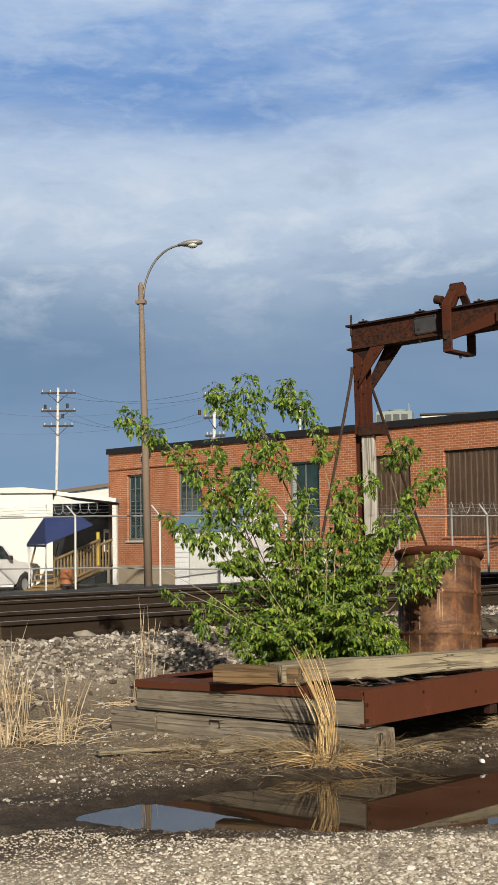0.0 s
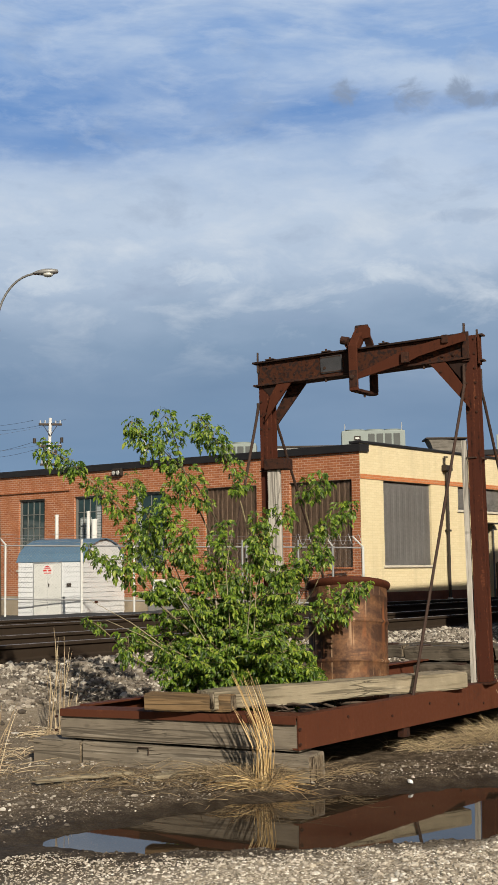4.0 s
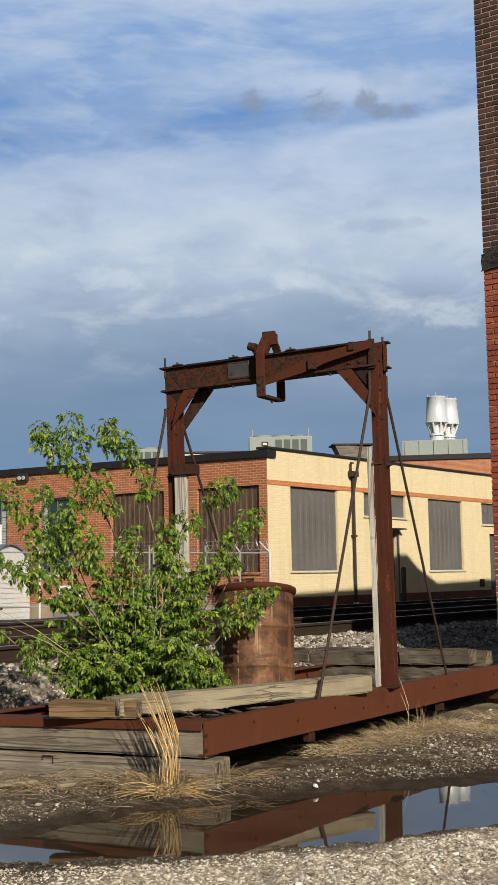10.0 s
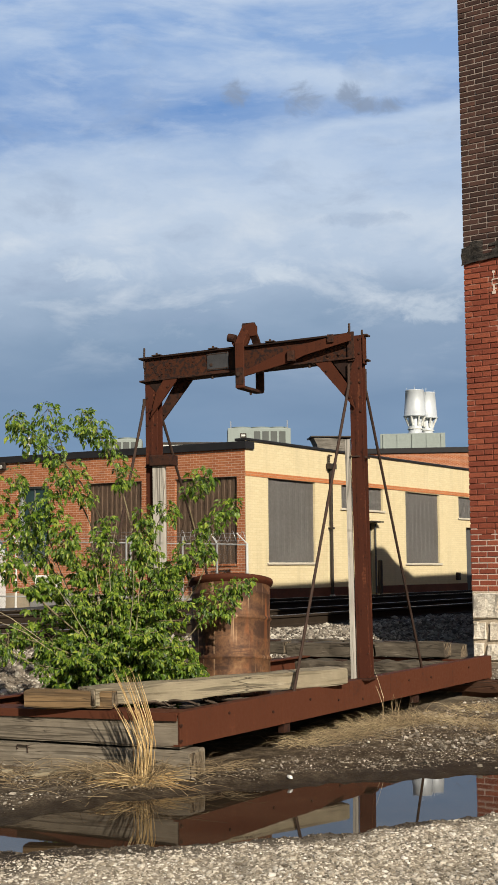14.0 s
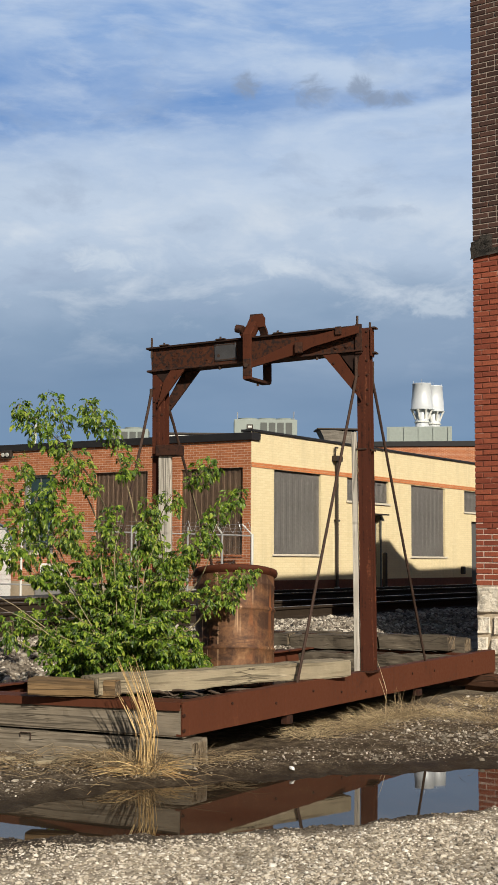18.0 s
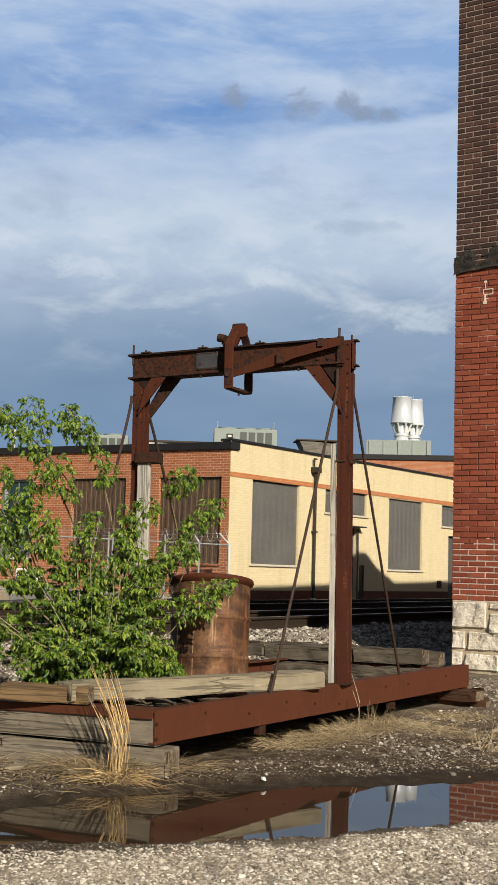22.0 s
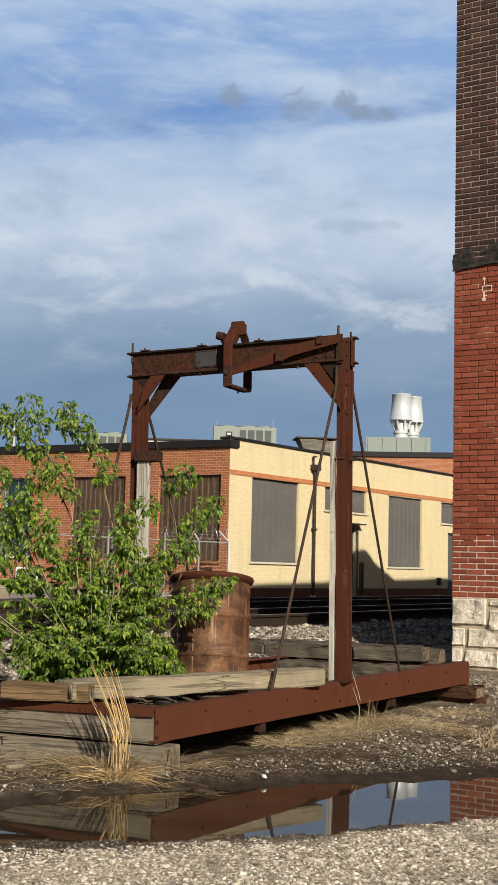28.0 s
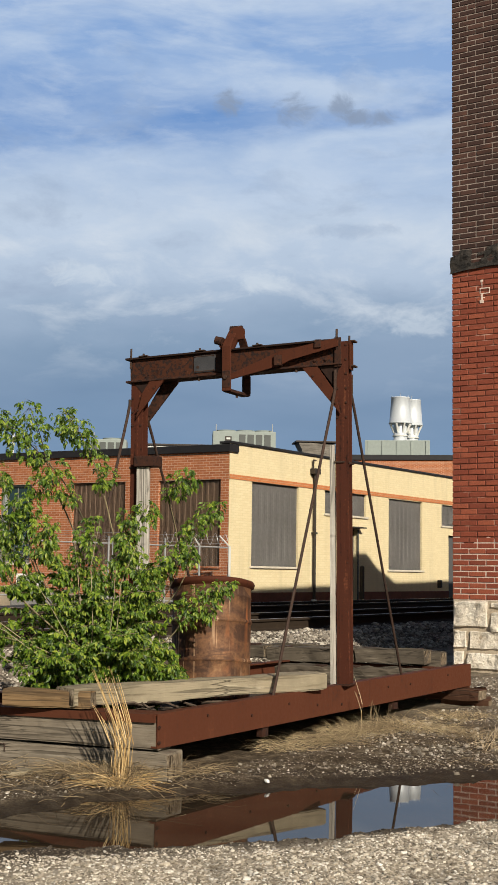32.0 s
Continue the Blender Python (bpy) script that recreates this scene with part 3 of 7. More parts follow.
for a, b in GARS:
    o = part("infill_panel", ribbed(b - a, 2.28, 0.175, 0.016), M_BROWNPANEL, works, "brown ribbed sheet infill")
    o.matrix_world = RED_M @ Matrix.Translation((a, -0.09, 1.43))
    on_red("window_sill", nbox(a - 0.05, b + 0.05, -0.15, 0.04, 1.36, 1.42, 0.01), M_RED, "brick sill")
for a, b in WINS:
    fr = bmesh.new()
    box(fr, a, a + 0.07, -0.16, -0.08, 1.42, 3.72)
    box(fr, b - 0.07, b, -0.16, -0.08, 1.42, 3.72)
    box(fr, a + 0.07, b - 0.07, -0.16, -0.08, 3.65, 3.72)
    box(fr, a + 0.07, b - 0.07, -0.16, -0.08, 1.42, 1.50)
    win = on_red("window", fr, M_WINFRAME, "steel factory window with a grid of panes")
    cols_n, rows_n = (2, 2) if a == 7.09 else (4, 5)
    for i in range(cols_n):
        for j in range(rows_n):
            w_, h_ = (b - a - 0.14) / cols_n, 2.15 / rows_n
            x0, z0 = a + 0.07 + i * w_, 1.50 + j * h_
            on_red("pane", nbox(x0 + 0.012, x0 + w_ - 0.012, -0.125, -0.115, z0 + 0.012, z0 + h_ - 0.012), M_GLASS, parent=win)
    gb = bmesh.new()
    for i in range(1, cols_n):
        box(gb, a + 0.07 + i * (b - a - 0.14) / cols_n - 0.013, a + 0.07 + i * (b - a - 0.14) / cols_n + 0.013, -0.13, -0.09, 1.5, 3.65)
    for j in range(1, rows_n):
        box(gb, a + 0.07, b - 0.07, -0.132, -0.092, 1.5 + j * 2.15 / rows_n - 0.012, 1.5 + j * 2.15 / rows_n + 0.012)
    on_red("glazing_bar", gb, M_WINFRAME, parent=win)
    on_red("window_sill", nbox(a - 0.05, b + 0.05, -0.15, 0.05, 1.35, 1.42, 0.01), M_SILL, "pale sill")
for a, b, z0, z1, lab in ((8.17, 8.32, 2.1, 3.6, "pale curtain edge"), (10.40, 10.92, 2.35, 3.05, "pale window blind"), (9.92, 10.22, 1.6, 3.4, "pale window blind")):
    bl = bmesh.new()
    z = z0
    while z < z1:
        box(bl, a, b, -0.1135, -0.1115, z, min(z + 0.075, z1))
        z += 0.085
    on_red("window_blind", bl, M_BLIND, lab)
# added sheet: the shade behind the windows is put into its colour
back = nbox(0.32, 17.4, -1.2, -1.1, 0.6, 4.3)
on_red("inside_shade_sheet", back, M_INSHADE, "near-black sheet standing for the unlit inside")
for i, (a, b, c, d) in enumerate(yh[:4]):
    n_ = 3 if b - a > 2 else 2
    o = part("infill_panel", ribbed(b - a, d - c, 0.29, 0.006), M_PANEL, works, "dark grey ribbed steel infill panel")
    o.matrix_world = YEL_M @ Matrix.Translation((a, 0.07, c))
    on_yel("window_sill", nbox(a - 0.08, b + 0.08, -0.05, 0.1, c - 0.06, c, 0.01), M_SILL, "pale stone sill")
on_yel("door", nbox(6.22, 6.82, 0.12, 0.17, 0.52, 2.62, 0.006), plain("grey_door_paint", (0.10, 0.10, 0.095), 0.5), "grey steel door")
on_yel("door", nbox(13.27, 14.18, 0.12, 0.17, 0.52, 2.62, 0.006), plain("grey_door_paint_b", (0.09, 0.09, 0.09), 0.5), "grey steel door")
# closing walls and roof
for m_, l_, p_ in ((CORNER + RED * 17.78, 24.0, YEL), (CORNER + YEL * 24.0, 17.78, RED)):
    o = part("rear_wall", wall_mesh(l_, -0.3, 4.5, 0.3, [], side=-1 if p_ is YEL else 1), M_RED, works)
    o.matrix_world = along(m_, p_)
o = part("roof", nbox(0.25, 23.7, 0.25, 17.2, 4.30, 4.36), M_TARROOF, works, "flat tar roof")
o.matrix_world = YEL_M

# ---- brick warehouse beside the yard: front face with single bricks ----
WALL_AT = Vector((2.408, 15.380, 0.0))
WALL_DIR = Vector((0.845, -0.534, 0.0))
WALL_IN = Vector((0.534, 0.845, 0.0))
k = Nodes("warehouse_brick", 0.85, 0.0, 0.25)
w = k.where((1, 1, 1), "World")
rnd = k.random()
zz = k.xyz(w)[2]
red = k.ramp(rnd, [(0.0, (0.20, 0.048, 0.027)), (0.5, (0.255, 0.063, 0.034)), (1.0, (0.32, 0.088, 0.046))])
brown = k.ramp(rnd, [(0.0, (0.034, 0.020, 0.017)), (0.6, (0.052, 0.029, 0.024)), (1.0, (0.085, 0.044, 0.034))])
col = k.mix(k.math("GREATER_THAN", zz, 5.02), red, brown)
f = k.noise(w, 55, 5, 0.65)
g = k.noise(w, 5, 5, 0.6)
col = k.mix(k.ramp(f, [(0.35, 0.35), (0.6, 0.0)]), col, (0.06, 0.025, 0.018))
col = k.mix(k.ramp(g, [(0.52, 0.0), (0.75, 0.3)]), col, (0.34, 0.12, 0.065))
k.bump(f, 0.5, 0.004)
M_WBRICK = k.done(col)
k = Nodes("warehouse_mortar", 0.95, 0.0, 0.15)
w = k.where((1, 1, 1), "World")
zz = k.xyz(w)[2]
f = k.noise(w, 30, 5, 0.65)
pale = k.ramp(f, [(0.3, (0.42, 0.33, 0.27)), (0.7, (0.68, 0.57, 0.49))])
dark = k.ramp(k.noise(w, 4, 4), [(0.40, (0.11, 0.036, 0.023)), (0.58, (0.18, 0.066, 0.042)), (0.68, (0.42, 0.26, 0.20))])
m1 = k.math("GREATER_THAN", zz, 5.02)
m2 = k.math("LESS_THAN", k.math("ADD", zz, k.math("MULTIPLY", k.noise(w, 3, 3), 0.5)), 1.95)
k.bump(f, 0.5, 0.004)
grey = k.ramp(f, [(0.3, (0.20, 0.16, 0.135)), (0.7, (0.36, 0.30, 0.26))])
M_MORTAR = k.done(k.mix(m1, k.mix(m2, dark, pale), grey))
k = Nodes("limestone_block", 0.9, 0.0, 0.2)
w = k.where((1, 1, 1), "World")
f = k.noise(w, 7, 8, 0.65, 0.4)
g = k.noise(w, 45, 5, 0.6)
col = k.ramp(k.mix(0.35, f, g), [(0.32, (0.30, 0.235, 0.155)), (0.42, (0.58, 0.515, 0.415)), (0.6, (0.76, 0.71, 0.61))])
k.bump(k.mix(0.4, f, g), 1.0, 0.04)
M_STONE = k.done(k.mix(k.ramp(k.random(), [(0.0, 0.0), (1.0, 0.25)]), col, (0.45, 0.36, 0.25)))

FRONT = along(WALL_AT, WALL_DIR)
TOP = 8.9
warehouse = thing("brick_warehouse", Matrix.Translation((0, 0, 0)), "old red brick warehouse corner on a limestone footing", "building")
o = part("far_front_wall", wall_mesh(7.5, -0.1, TOP, 0.4, []), M_RED, warehouse, "red brick wall")
o.matrix_world = FRONT @ Matrix.Translation((1.5, 0.0, 0))
o = part("front_wall", wall_mesh(1.487, 0.98, TOP, 0.4, []), M_MORTAR, warehouse, "mortared brick wall, dark above and red below")
o.matrix_world = FRONT @ Matrix.Translation((0.008, 0.004, 0))
o = part("side_wall", wall_mesh(2.2, 0.98, TOP, 0.4, [], side=-1), M_MORTAR, warehouse)
o.matrix_world = along(WALL_AT + WALL_DIR * 0.012 + WALL_IN * 0.413, WALL_IN)
# unseen rear range, its height set by the shadow band it casts
o = part("rear_block", nbox(0.02, 9.0, 2.63, 34.0, 0.0, 8.68), M_RED, warehouse, "unseen lower brick rear range that shades the yellow wall")
o.matrix_world = FRONT
# unseen gable, shaped and placed to throw the shadow peak on the yellow wall
o = part("shadow_gable", prism(bmesh.new(), [(10.85, 8.69), (14.85, 8.69), (13.55, 9.2), (12.85, 9.65), (11.65, 9.65)], 1.2, pose(0.65, 0, 0, 0, 0, 90)), M_RED, warehouse, "unseen brick gable added to cast the shadow peak")
o.matrix_world = FRONT
o = part("tower_back", nbox(0.02, 9.0, 2.3, 2.62, 0.0, TOP), M_RED, warehouse)
o.matrix_world = FRONT
o = part("footing_core", nbox(0.012, 1.49, -0.004, 0.5, -0.2, 0.979), plain("footing_mortar", (0.42, 0.345, 0.25), 0.95, vary=0.4, scale=9), warehouse)
o.matrix_world = FRONT

# ---- railway ----
M_RAIL = rust_material("rail_brown_steel", (0.012, 0.009, 0.006), (0.030, 0.021, 0.014), (0.060, 0.042, 0.028), 8.0)
M_RAILTOP = plain("polished_rail_head", (0.30, 0.27, 0.24), 0.4, 0.7, 0.2, 3.0)
M_SLEEPER = wood_material("creosoted_sleeper", (0.075, 0.058, 0.045), (0.030, 0.024, 0.020), (0.13, 0.105, 0.085), axis=1)
RAIL_M = along(ACROSS * 0.0, RAIL)
RAIL_TOP = 0.632


def rail_profile():
    return [(-0.07, 0.0), (0.07, 0.0), (0.07, 0.012), (0.02, 0.026), (0.009, 0.045), (0.009, 0.125), (0.036, 0.138), (0.037, 0.160), (0.030, 0.170), (-0.030, 0.170), (-0.037, 0.160), (-0.036, 0.138), (-0.009, 0.125), (-0.009, 0.045), (-0.02, 0.026), (-0.07, 0.012)]


for track, n0 in enumerate((9.36, 13.25)):
    rt = thing("railway_track", RAIL_M @ Matrix.Translation((0, n0, RAIL_TOP - 0.172)), "rusty brown railway track on stone ballast", "railway track", "railway tracks")
    for j, off in enumerate((0.0, 1.507)):
        bm = bmesh.new()
        prism(bm, rail_profile(), 160.0, pose(20.0, off, 0, 0, 0, 90))
        rail = part("rail", bm, M_RAIL, rt)
        part("rail_head", nbox(-60, 100, off - 0.029, off + 0.029, 0.1702, 0.1718), M_RAILTOP, rail, "worn shiny rail head")
    sm = mesh_of(nbox(-0.11, 0.11, -0.55, 2.05, -0.15, -0.002, 0.01), "sleeper")
    for i in range(46):
        s = part("sleeper", sm, M_SLEEPER, rt)
        s.location = (-5 + i * 0.55 + random.uniform(-0.03, 0.03), random.uniform(-0.04, 0.04), 0)

# ---- the rusty loading gantry on its steel base ----
M_POST = rust_material("post_rust", (0.012, 0.005, 0.003), (0.058, 0.017, 0.009), (0.17, 0.058, 0.027), 3.0, 3.0, runs=0.85)
M_RUST = rust_material("gantry_rust", (0.013, 0.005, 0.003), (0.064, 0.019, 0.009), (0.15, 0.051, 0.023), 7.0, 3.0, runs=0.6)
M_RUSTDARK = rust_material("gantry_rust_dark", (0.010, 0.006, 0.005), (0.044, 0.019, 0.012), (0.13, 0.054, 0.028), 14.0, pitch=0.5)
M_RUSTRED = rust_material("base_channel_rust", (0.042, 0.015, 0.009), (0.085, 0.028, 0.014), (0.145, 0.054, 0.028), 2.6, 1.8)
M_BEAM = rust_material("beam_rust", (0.009, 0.004, 0.003), (0.052, 0.018, 0.009), (0.15, 0.060, 0.028), 15.0, 1.0, pitch=0.55)
M_IRON = plain("dark_iron_rod", (0.055, 0.033, 0.024), 0.7, 0.4, 0.35, 20.0)
M_PLATE = plain("maker_plate_grey", (0.055, 0.055, 0.058), 0.55, 0.3, 0.3, 14.0)
ANG = math.degrees(math.atan2(0.861, 0.509))
FR = pose(-0.526, 7.81, 0.0, 0, 0, ANG)


def fr(c, q, z=0.0):
    return FR @ Vector((c, q, z))


gantry = thing("loading_gantry", FR, "rusty steel portal frame with a trolley on a channel base", "gantry")


def channel(length, z0, z1, web, flange, inward):
    """A rolled channel along x, its web outside at y = 0 and its flanges inward."""
    s = inward
    bm = bmesh.new()
    box(bm, 0, length, min(0, s * web), max(0, s * web), z0, z1, 0.002)
    box(bm, 0, length, min(s * web, s * flange), max(s * web, s * flange), z1 - 0.012, z1)
    box(bm, 0, length, min(s * web, s * flange), max(s * web, s * flange), z0, z0 + 0.012)
    return bm


def bolt(parent, at, axis="y", r=0.014, h=0.016):
    bm = bmesh.new()
    bmesh.ops.create_cone(bm, cap_ends=True, segments=6, radius1=r, radius2=r * 0.85, depth=h)
    o = part("bolt", bm, M_RUSTDARK, parent)
    o.location = at
    o.rotation_euler = (radians(90), 0, 0) if axis == "y" else ((0, radians(90), 0) if axis == "x" else (0, 0, 0))
    return o


ch = part("base_channel", channel(5.18, 0.214, 0.418, 0.012, 0.08, 1), M_RUSTRED, gantry, "long red-brown steel channel")
ch.matrix_basis = pose(-0.05, 0.0, 0.0, 0, -0.27, 0)
for x, z in ((0.55, 0.36), (1.10, 0.31), (1.62, 0.345), (2.05, 0.30), (2.45, 0.27), (2.75, 0.32), (3.3, 0.34), (3.75, 0.33), (4.6, 0.35)):
    bolt(ch, (x, -0.004, z), "y", 0.010, 0.010)
o = part("channel_lug", nbox(1.22, 1.30, 0.01, 0.06, 0.155, 0.214, 0.004), M_RUSTDARK, gantry)
o = part("channel_lug", nbox(3.40, 3.47, 0.01, 0.06, 0.160, 0.214, 0.004), M_RUSTDARK, gantry)
part("base_channel", channel(4.95, 0.214, 0.418, 0.012, 0.08, -1), M_RUSTRED, gantry).matrix_basis = pose(-0.08, 1.79, -0.012, 0, 0, 1.2)
fc = bmesh.new()
box(fc, -0.006, 0.21, 0.012, 1.79, 0.400, 0.416, 0.002)
box(fc, -0.010, -0.002, 0.012, 1.79, 0.366, 0.416, 0.002)
box(fc, 0.195, 0.21, 0.012, 1.79, 0.214, 0.40)
part("cross_channel", fc, M_RUSTRED, gantry).matrix_basis = pose(-0.05, 0.0, 0.0, -0.7, 0, 7.2)
part("cross_channel", nbox(5.02, 5.13, 0.012, 1.968, 0.214, 0.40, 0.004), M_RUSTRED, gantry)


# the portal stands turned a little out of square, and leans
BASE_AT = fr(2.50, 0.02)
SUP = FR.inverted() @ pose(BASE_AT.x, BASE_AT.y, 0.43, 0, 0, 70.0) @ pose(0, 0, 0, -0.69) @ pose(0, 0, -0.43)
BEAM = SUP @ pose(0, 0, 3.02, -1.81)


def portal(name, bm, mat, label="", at=None):
    """A part of the portal, in its own frame: x away from the yard, y along the beam, z up."""
    o = part(name, bm, mat, gantry, label)
    o.matrix_basis = (SUP if at is None else at).copy()
    return o


def post_mesh(half, z0, z1):
    """An H-section post: two flanges facing along x, web between."""
    bm = bmesh.new()
    box(bm, -0.052, -0.042, -half, half, z0, z1, 0.002)
    box(bm, 0.042, 0.052, -half, half, z0, z1, 0.002)
    return bm


# near-black brown, darker than the beam's rust
M_FLANGE = rust_material("near_black_flange", (0.008, 0.006, 0.006), (0.022, 0.012, 0.009), (0.075, 0.032, 0.019), 9.0)
for v, half, z1 in ((0.0, 0.052, 3.105), (1.776, 0.055, 2.868)):
    p = portal("post", post_mesh(half, 0.42, z1), M_POST, "rusty H-section steel post")
    p.matrix_basis = SUP @ pose(0, v, 0)
    part("web", nbox(-0.042, 0.042, -0.005, 0.005, 0.42, z1), M_RUSTDARK, p, "dark web of the post")
    for z in np.arange(2.50, z1 - 0.03, 0.115):
        for dy in (-0.036, 0.036):
            bolt(p, (-0.055, dy, float(z)), "x", 0.010, 0.010)
    for dz in (0.62, 0.98, 1.36, 1.74):
        bolt(p, (-0.055, -0.038, dz), "x", 0.006, 0.006)
    part("base_plate", nbox(-0.11, 0.11, -0.06, 0.06, 0.419, 0.432, 0.002), M_RUSTDARK, p)
    part("post_clip", nbox(-0.062, 0.062, -0.066, -0.056, 2.13, 2.145, 0.002), M_IRON, p)
    part("post_clip", nbox(-0.064, -0.052, -0.020, 0.062, 2.14, 2.152, 0.002), M_IRON, p)
portal("end_plate", nbox(-0.074, -0.0585, 0.002, 0.056, 2.90, 3.135, 0.003), M_RUSTDARK, "rusty angle plate at the beam's end")
portal("end_plate", nbox(-0.03, 0.052, -0.066, -0.054, 2.88, 3.11, 0.003), M_RUST)
for u, v, z0, z1, r in ((-0.05, 0.045, 3.05, 3.205, 0.010), (0.05, -0.03, 3.04, 3.165, 0.009), (-0.06, 1.835, 2.98, 3.15, 0.009)):
    portal("cap_pin", ntube([(u, v, z0), (u + 0.002, v - 0.003, z1)], r), M_IRON)
portal("cap_lug", nbox(-0.02, 0.07, -0.095, -0.05, 3.105, 3.117, 0.002), M_IRON)
portal("cap_lug", nbox(-0.02, 0.07, -0.095, -0.05, 2.905, 2.917, 0.002), M_IRON)

# cross beam: web plates and flanges
bm = bmesh.new()
box(bm, -0.055, 0.055, 0.06, 1.84, -0.087, 0.090)
beam = portal("cross_beam", bm, M_BEAM, "pitted rusty steel beam", BEAM)
part("top_flange", nbox(-0.088, 0.088, 0.05, 1.872, 0.0902, 0.106, 0.003), M_FLANGE, beam, "near-black top flange")
part("bottom_flange", nbox(-0.088, 0.088, 0.0, 1.872, -0.103, -0.0872, 0.003), M_RUSTDARK, beam, "thin rusty bottom flange")
for v in (1.71, 1.20, 0.70):
    part("flange_clip", nbox(-0.10, -0.04, v - 0.045, v + 0.035, 0.106, 0.116, 0.003), M_IRON, beam)
    part("flange_bolt", ntube([(-0.07, v, 0.09), (-0.07, v, 0.134)], 0.009, 6), M_IRON, beam)
for v in (1.60, 1.22, 0.82, 0.38, 0.30):
    part("flange_bolt", ntube([(-0.06, v, -0.134), (-0.06, v, -0.10)], 0.010, 6), M_IRON, beam)
for v in (0.13, 0.22):
    for z in (-0.05, 0.05):
        bolt(beam, (-0.06, v, z), "x", 0.013, 0.014)
rvt = random.Random(41)
for i in range(18):
    v, z = rvt.uniform(1.32, 1.80), rvt.uniform(-0.06, 0.07)
    bolt(beam, (-0.0575, v, z), "x", rvt.uniform(0.004, 0.009), 0.006)
part("web_scab", nbox(-0.061, -0.055, 0.99, 1.055, -0.08, 0.085, 0.003), M_FLANGE, beam, "near-black strip across the web")
pl = part("maker_plate", nbox(-0.064, -0.055, 1.07, 1.262, -0.066, 0.076, 0.004), M_PLATE, beam, "grey cast maker's plate")
part("plate_border", nbox(-0.067, -0.0642, 1.076, 1.256, 0.064, 0.071, 0.001), M_IRON, pl)
part("plate_border", nbox(-0.067, -0.0642, 1.076, 1.256, -0.060, -0.053, 0.001), M_IRON, pl)
part("plate_boss", ntube([(-0.064, 1.225, -0.02), (-0.068, 1.225, -0.02)], 0.013, 14), M_IRON, pl)
for v in (1.085, 1.247):
    for z in (-0.055, 0.066):
        bolt(pl, (-0.067, v, z), "x", 0.006, 0.006)

# knee braces, a pair of flat plates at each post
for u, out in ((-0.072, [(1.775, 2.555), (1.714, 2.77), (1.648, 2.868), (1.521, 2.868)]), (0.070, [(1.74, 2.52), (1.74, 2.64), (1.60, 2.868), (1.45, 2.868)]), (-0.072, [(0.008, 2.525), (0.057, 2.71), (0.196, 2.912), (0.326, 2.912)]), (0.070, [(0.03, 2.56), (0.03, 2.74), (0.16, 2.912), (0.30, 2.912)])):
    bm = bmesh.new()
    prism(bm, out, 0.018, pose(u, 0, 0, 0, 0, 90))
    br = portal("knee_brace", bm, M_RUST if u < 0 else M_RUSTDARK, "diagonal flat-steel knee brace")
    s_ = 1 if out[0][0] < 1 else -1
    for f in (0.22, 0.80):
        v = out[0][0] + (out[3][0] - out[0][0]) * f + s_ * -0.035
        bolt(br, (u - 0.012, v, out[0][1] + (out[3][1] - out[0][1]) * f), "x", 0.009, 0.012)
for out in ([(1.815, 2.868), (1.65, 2.868), (1.72, 2.76)], [(0.02, 2.912), (0.19, 2.912), (0.06, 2.74)]):
    portal("gusset", prism(bmesh.new(), out, 0.012, pose(-0.05, 0, 0, 0, 0, 90)), M_FLANGE)


# trolley hung round the beam: straps before and behind, a stirrup below, rollers and arms above
def strap(name, pts, width, mat, label="", thick=0.022):
    """A bent flat bar through (x, y, z) points, its width along the beam."""
    bm = bmesh.new()
    n = len(pts)
    rings = []
    for i, (u, v, z) in enumerate(pts):
        a, b = Vector(pts[max(i - 1, 0)]), Vector(pts[min(i + 1, n - 1)])
        d = Vector((b.x - a.x, b.z - a.z)).normalized()
        nrm = Vector((-d.y, d.x)) * thick / 2
        rings.append([bm.verts.new((u + sx * nrm.x, v + sy * width / 2, z + sx * nrm.y)) for sx, sy in ((-1, -1), (1, -1), (1, 1), (-1, 1))])
    for a, b in zip(rings, rings[1:]):
        for i in range(4):
            bm.faces.new((a[i], a[(i + 1) % 4], b[(i + 1) % 4], b[i]))
    bm.faces.new(rings[0][::-1])
    bm.faces.new(rings[-1])
    bmesh.ops.bevel(bm, geom=bm.edges[:], offset=0.003, segments=1, affect="EDGES")
    return portal(name, bm, mat, label)


strap("trolley_strap", [(-0.17, 0.93, 2.735), (-0.17, 0.93, 3.10), (-0.145, 0.925, 3.135), (-0.07, 0.915, 3.23), (-0.03, 0.905, 3.272)], 0.074, M_RUST, "bent flat-bar trolley strap")
strap("trolley_strap", [(0.17, 0.885, 2.735), (0.17, 0.885, 3.06), (0.10, 0.890, 3.17), (0.02, 0.905, 3.268)], 0.066, M_RUSTDARK, "rear trolley strap")
strap("stirrup", [(-0.172, 0.93, 2.90), (-0.172, 0.93, 2.765), (-0.155, 0.93, 2.742), (0.152, 0.888, 2.738), (0.17, 0.885, 2.76), (0.17, 0.885, 2.90)], 0.070, M_RUSTDARK, "square steel stirrup under the beam", 0.024)
portal("trolley_roller", ntube([(-0.015, 0.855, 3.258), (-0.015, 0.955, 3.258)], 0.036, 14), M_RUSTDARK, "rusty roller")
portal("trolley_roller", ntube([(0.035, 0.86, 3.25), (0.035, 0.94, 3.25)], 0.030, 14), M_RUST, "rusty roller")
portal("trolley_roller", ntube([(-0.12, 0.985, 3.150), (-0.12, 1.045, 3.165)], 0.034, 12), M_RUSTDARK, "rusty roller")
portal("trolley_roller", ntube([(-0.09, 0.955, 3.115), (-0.09, 1.0, 3.125)], 0.028, 12), M_RUST, "rusty roller")
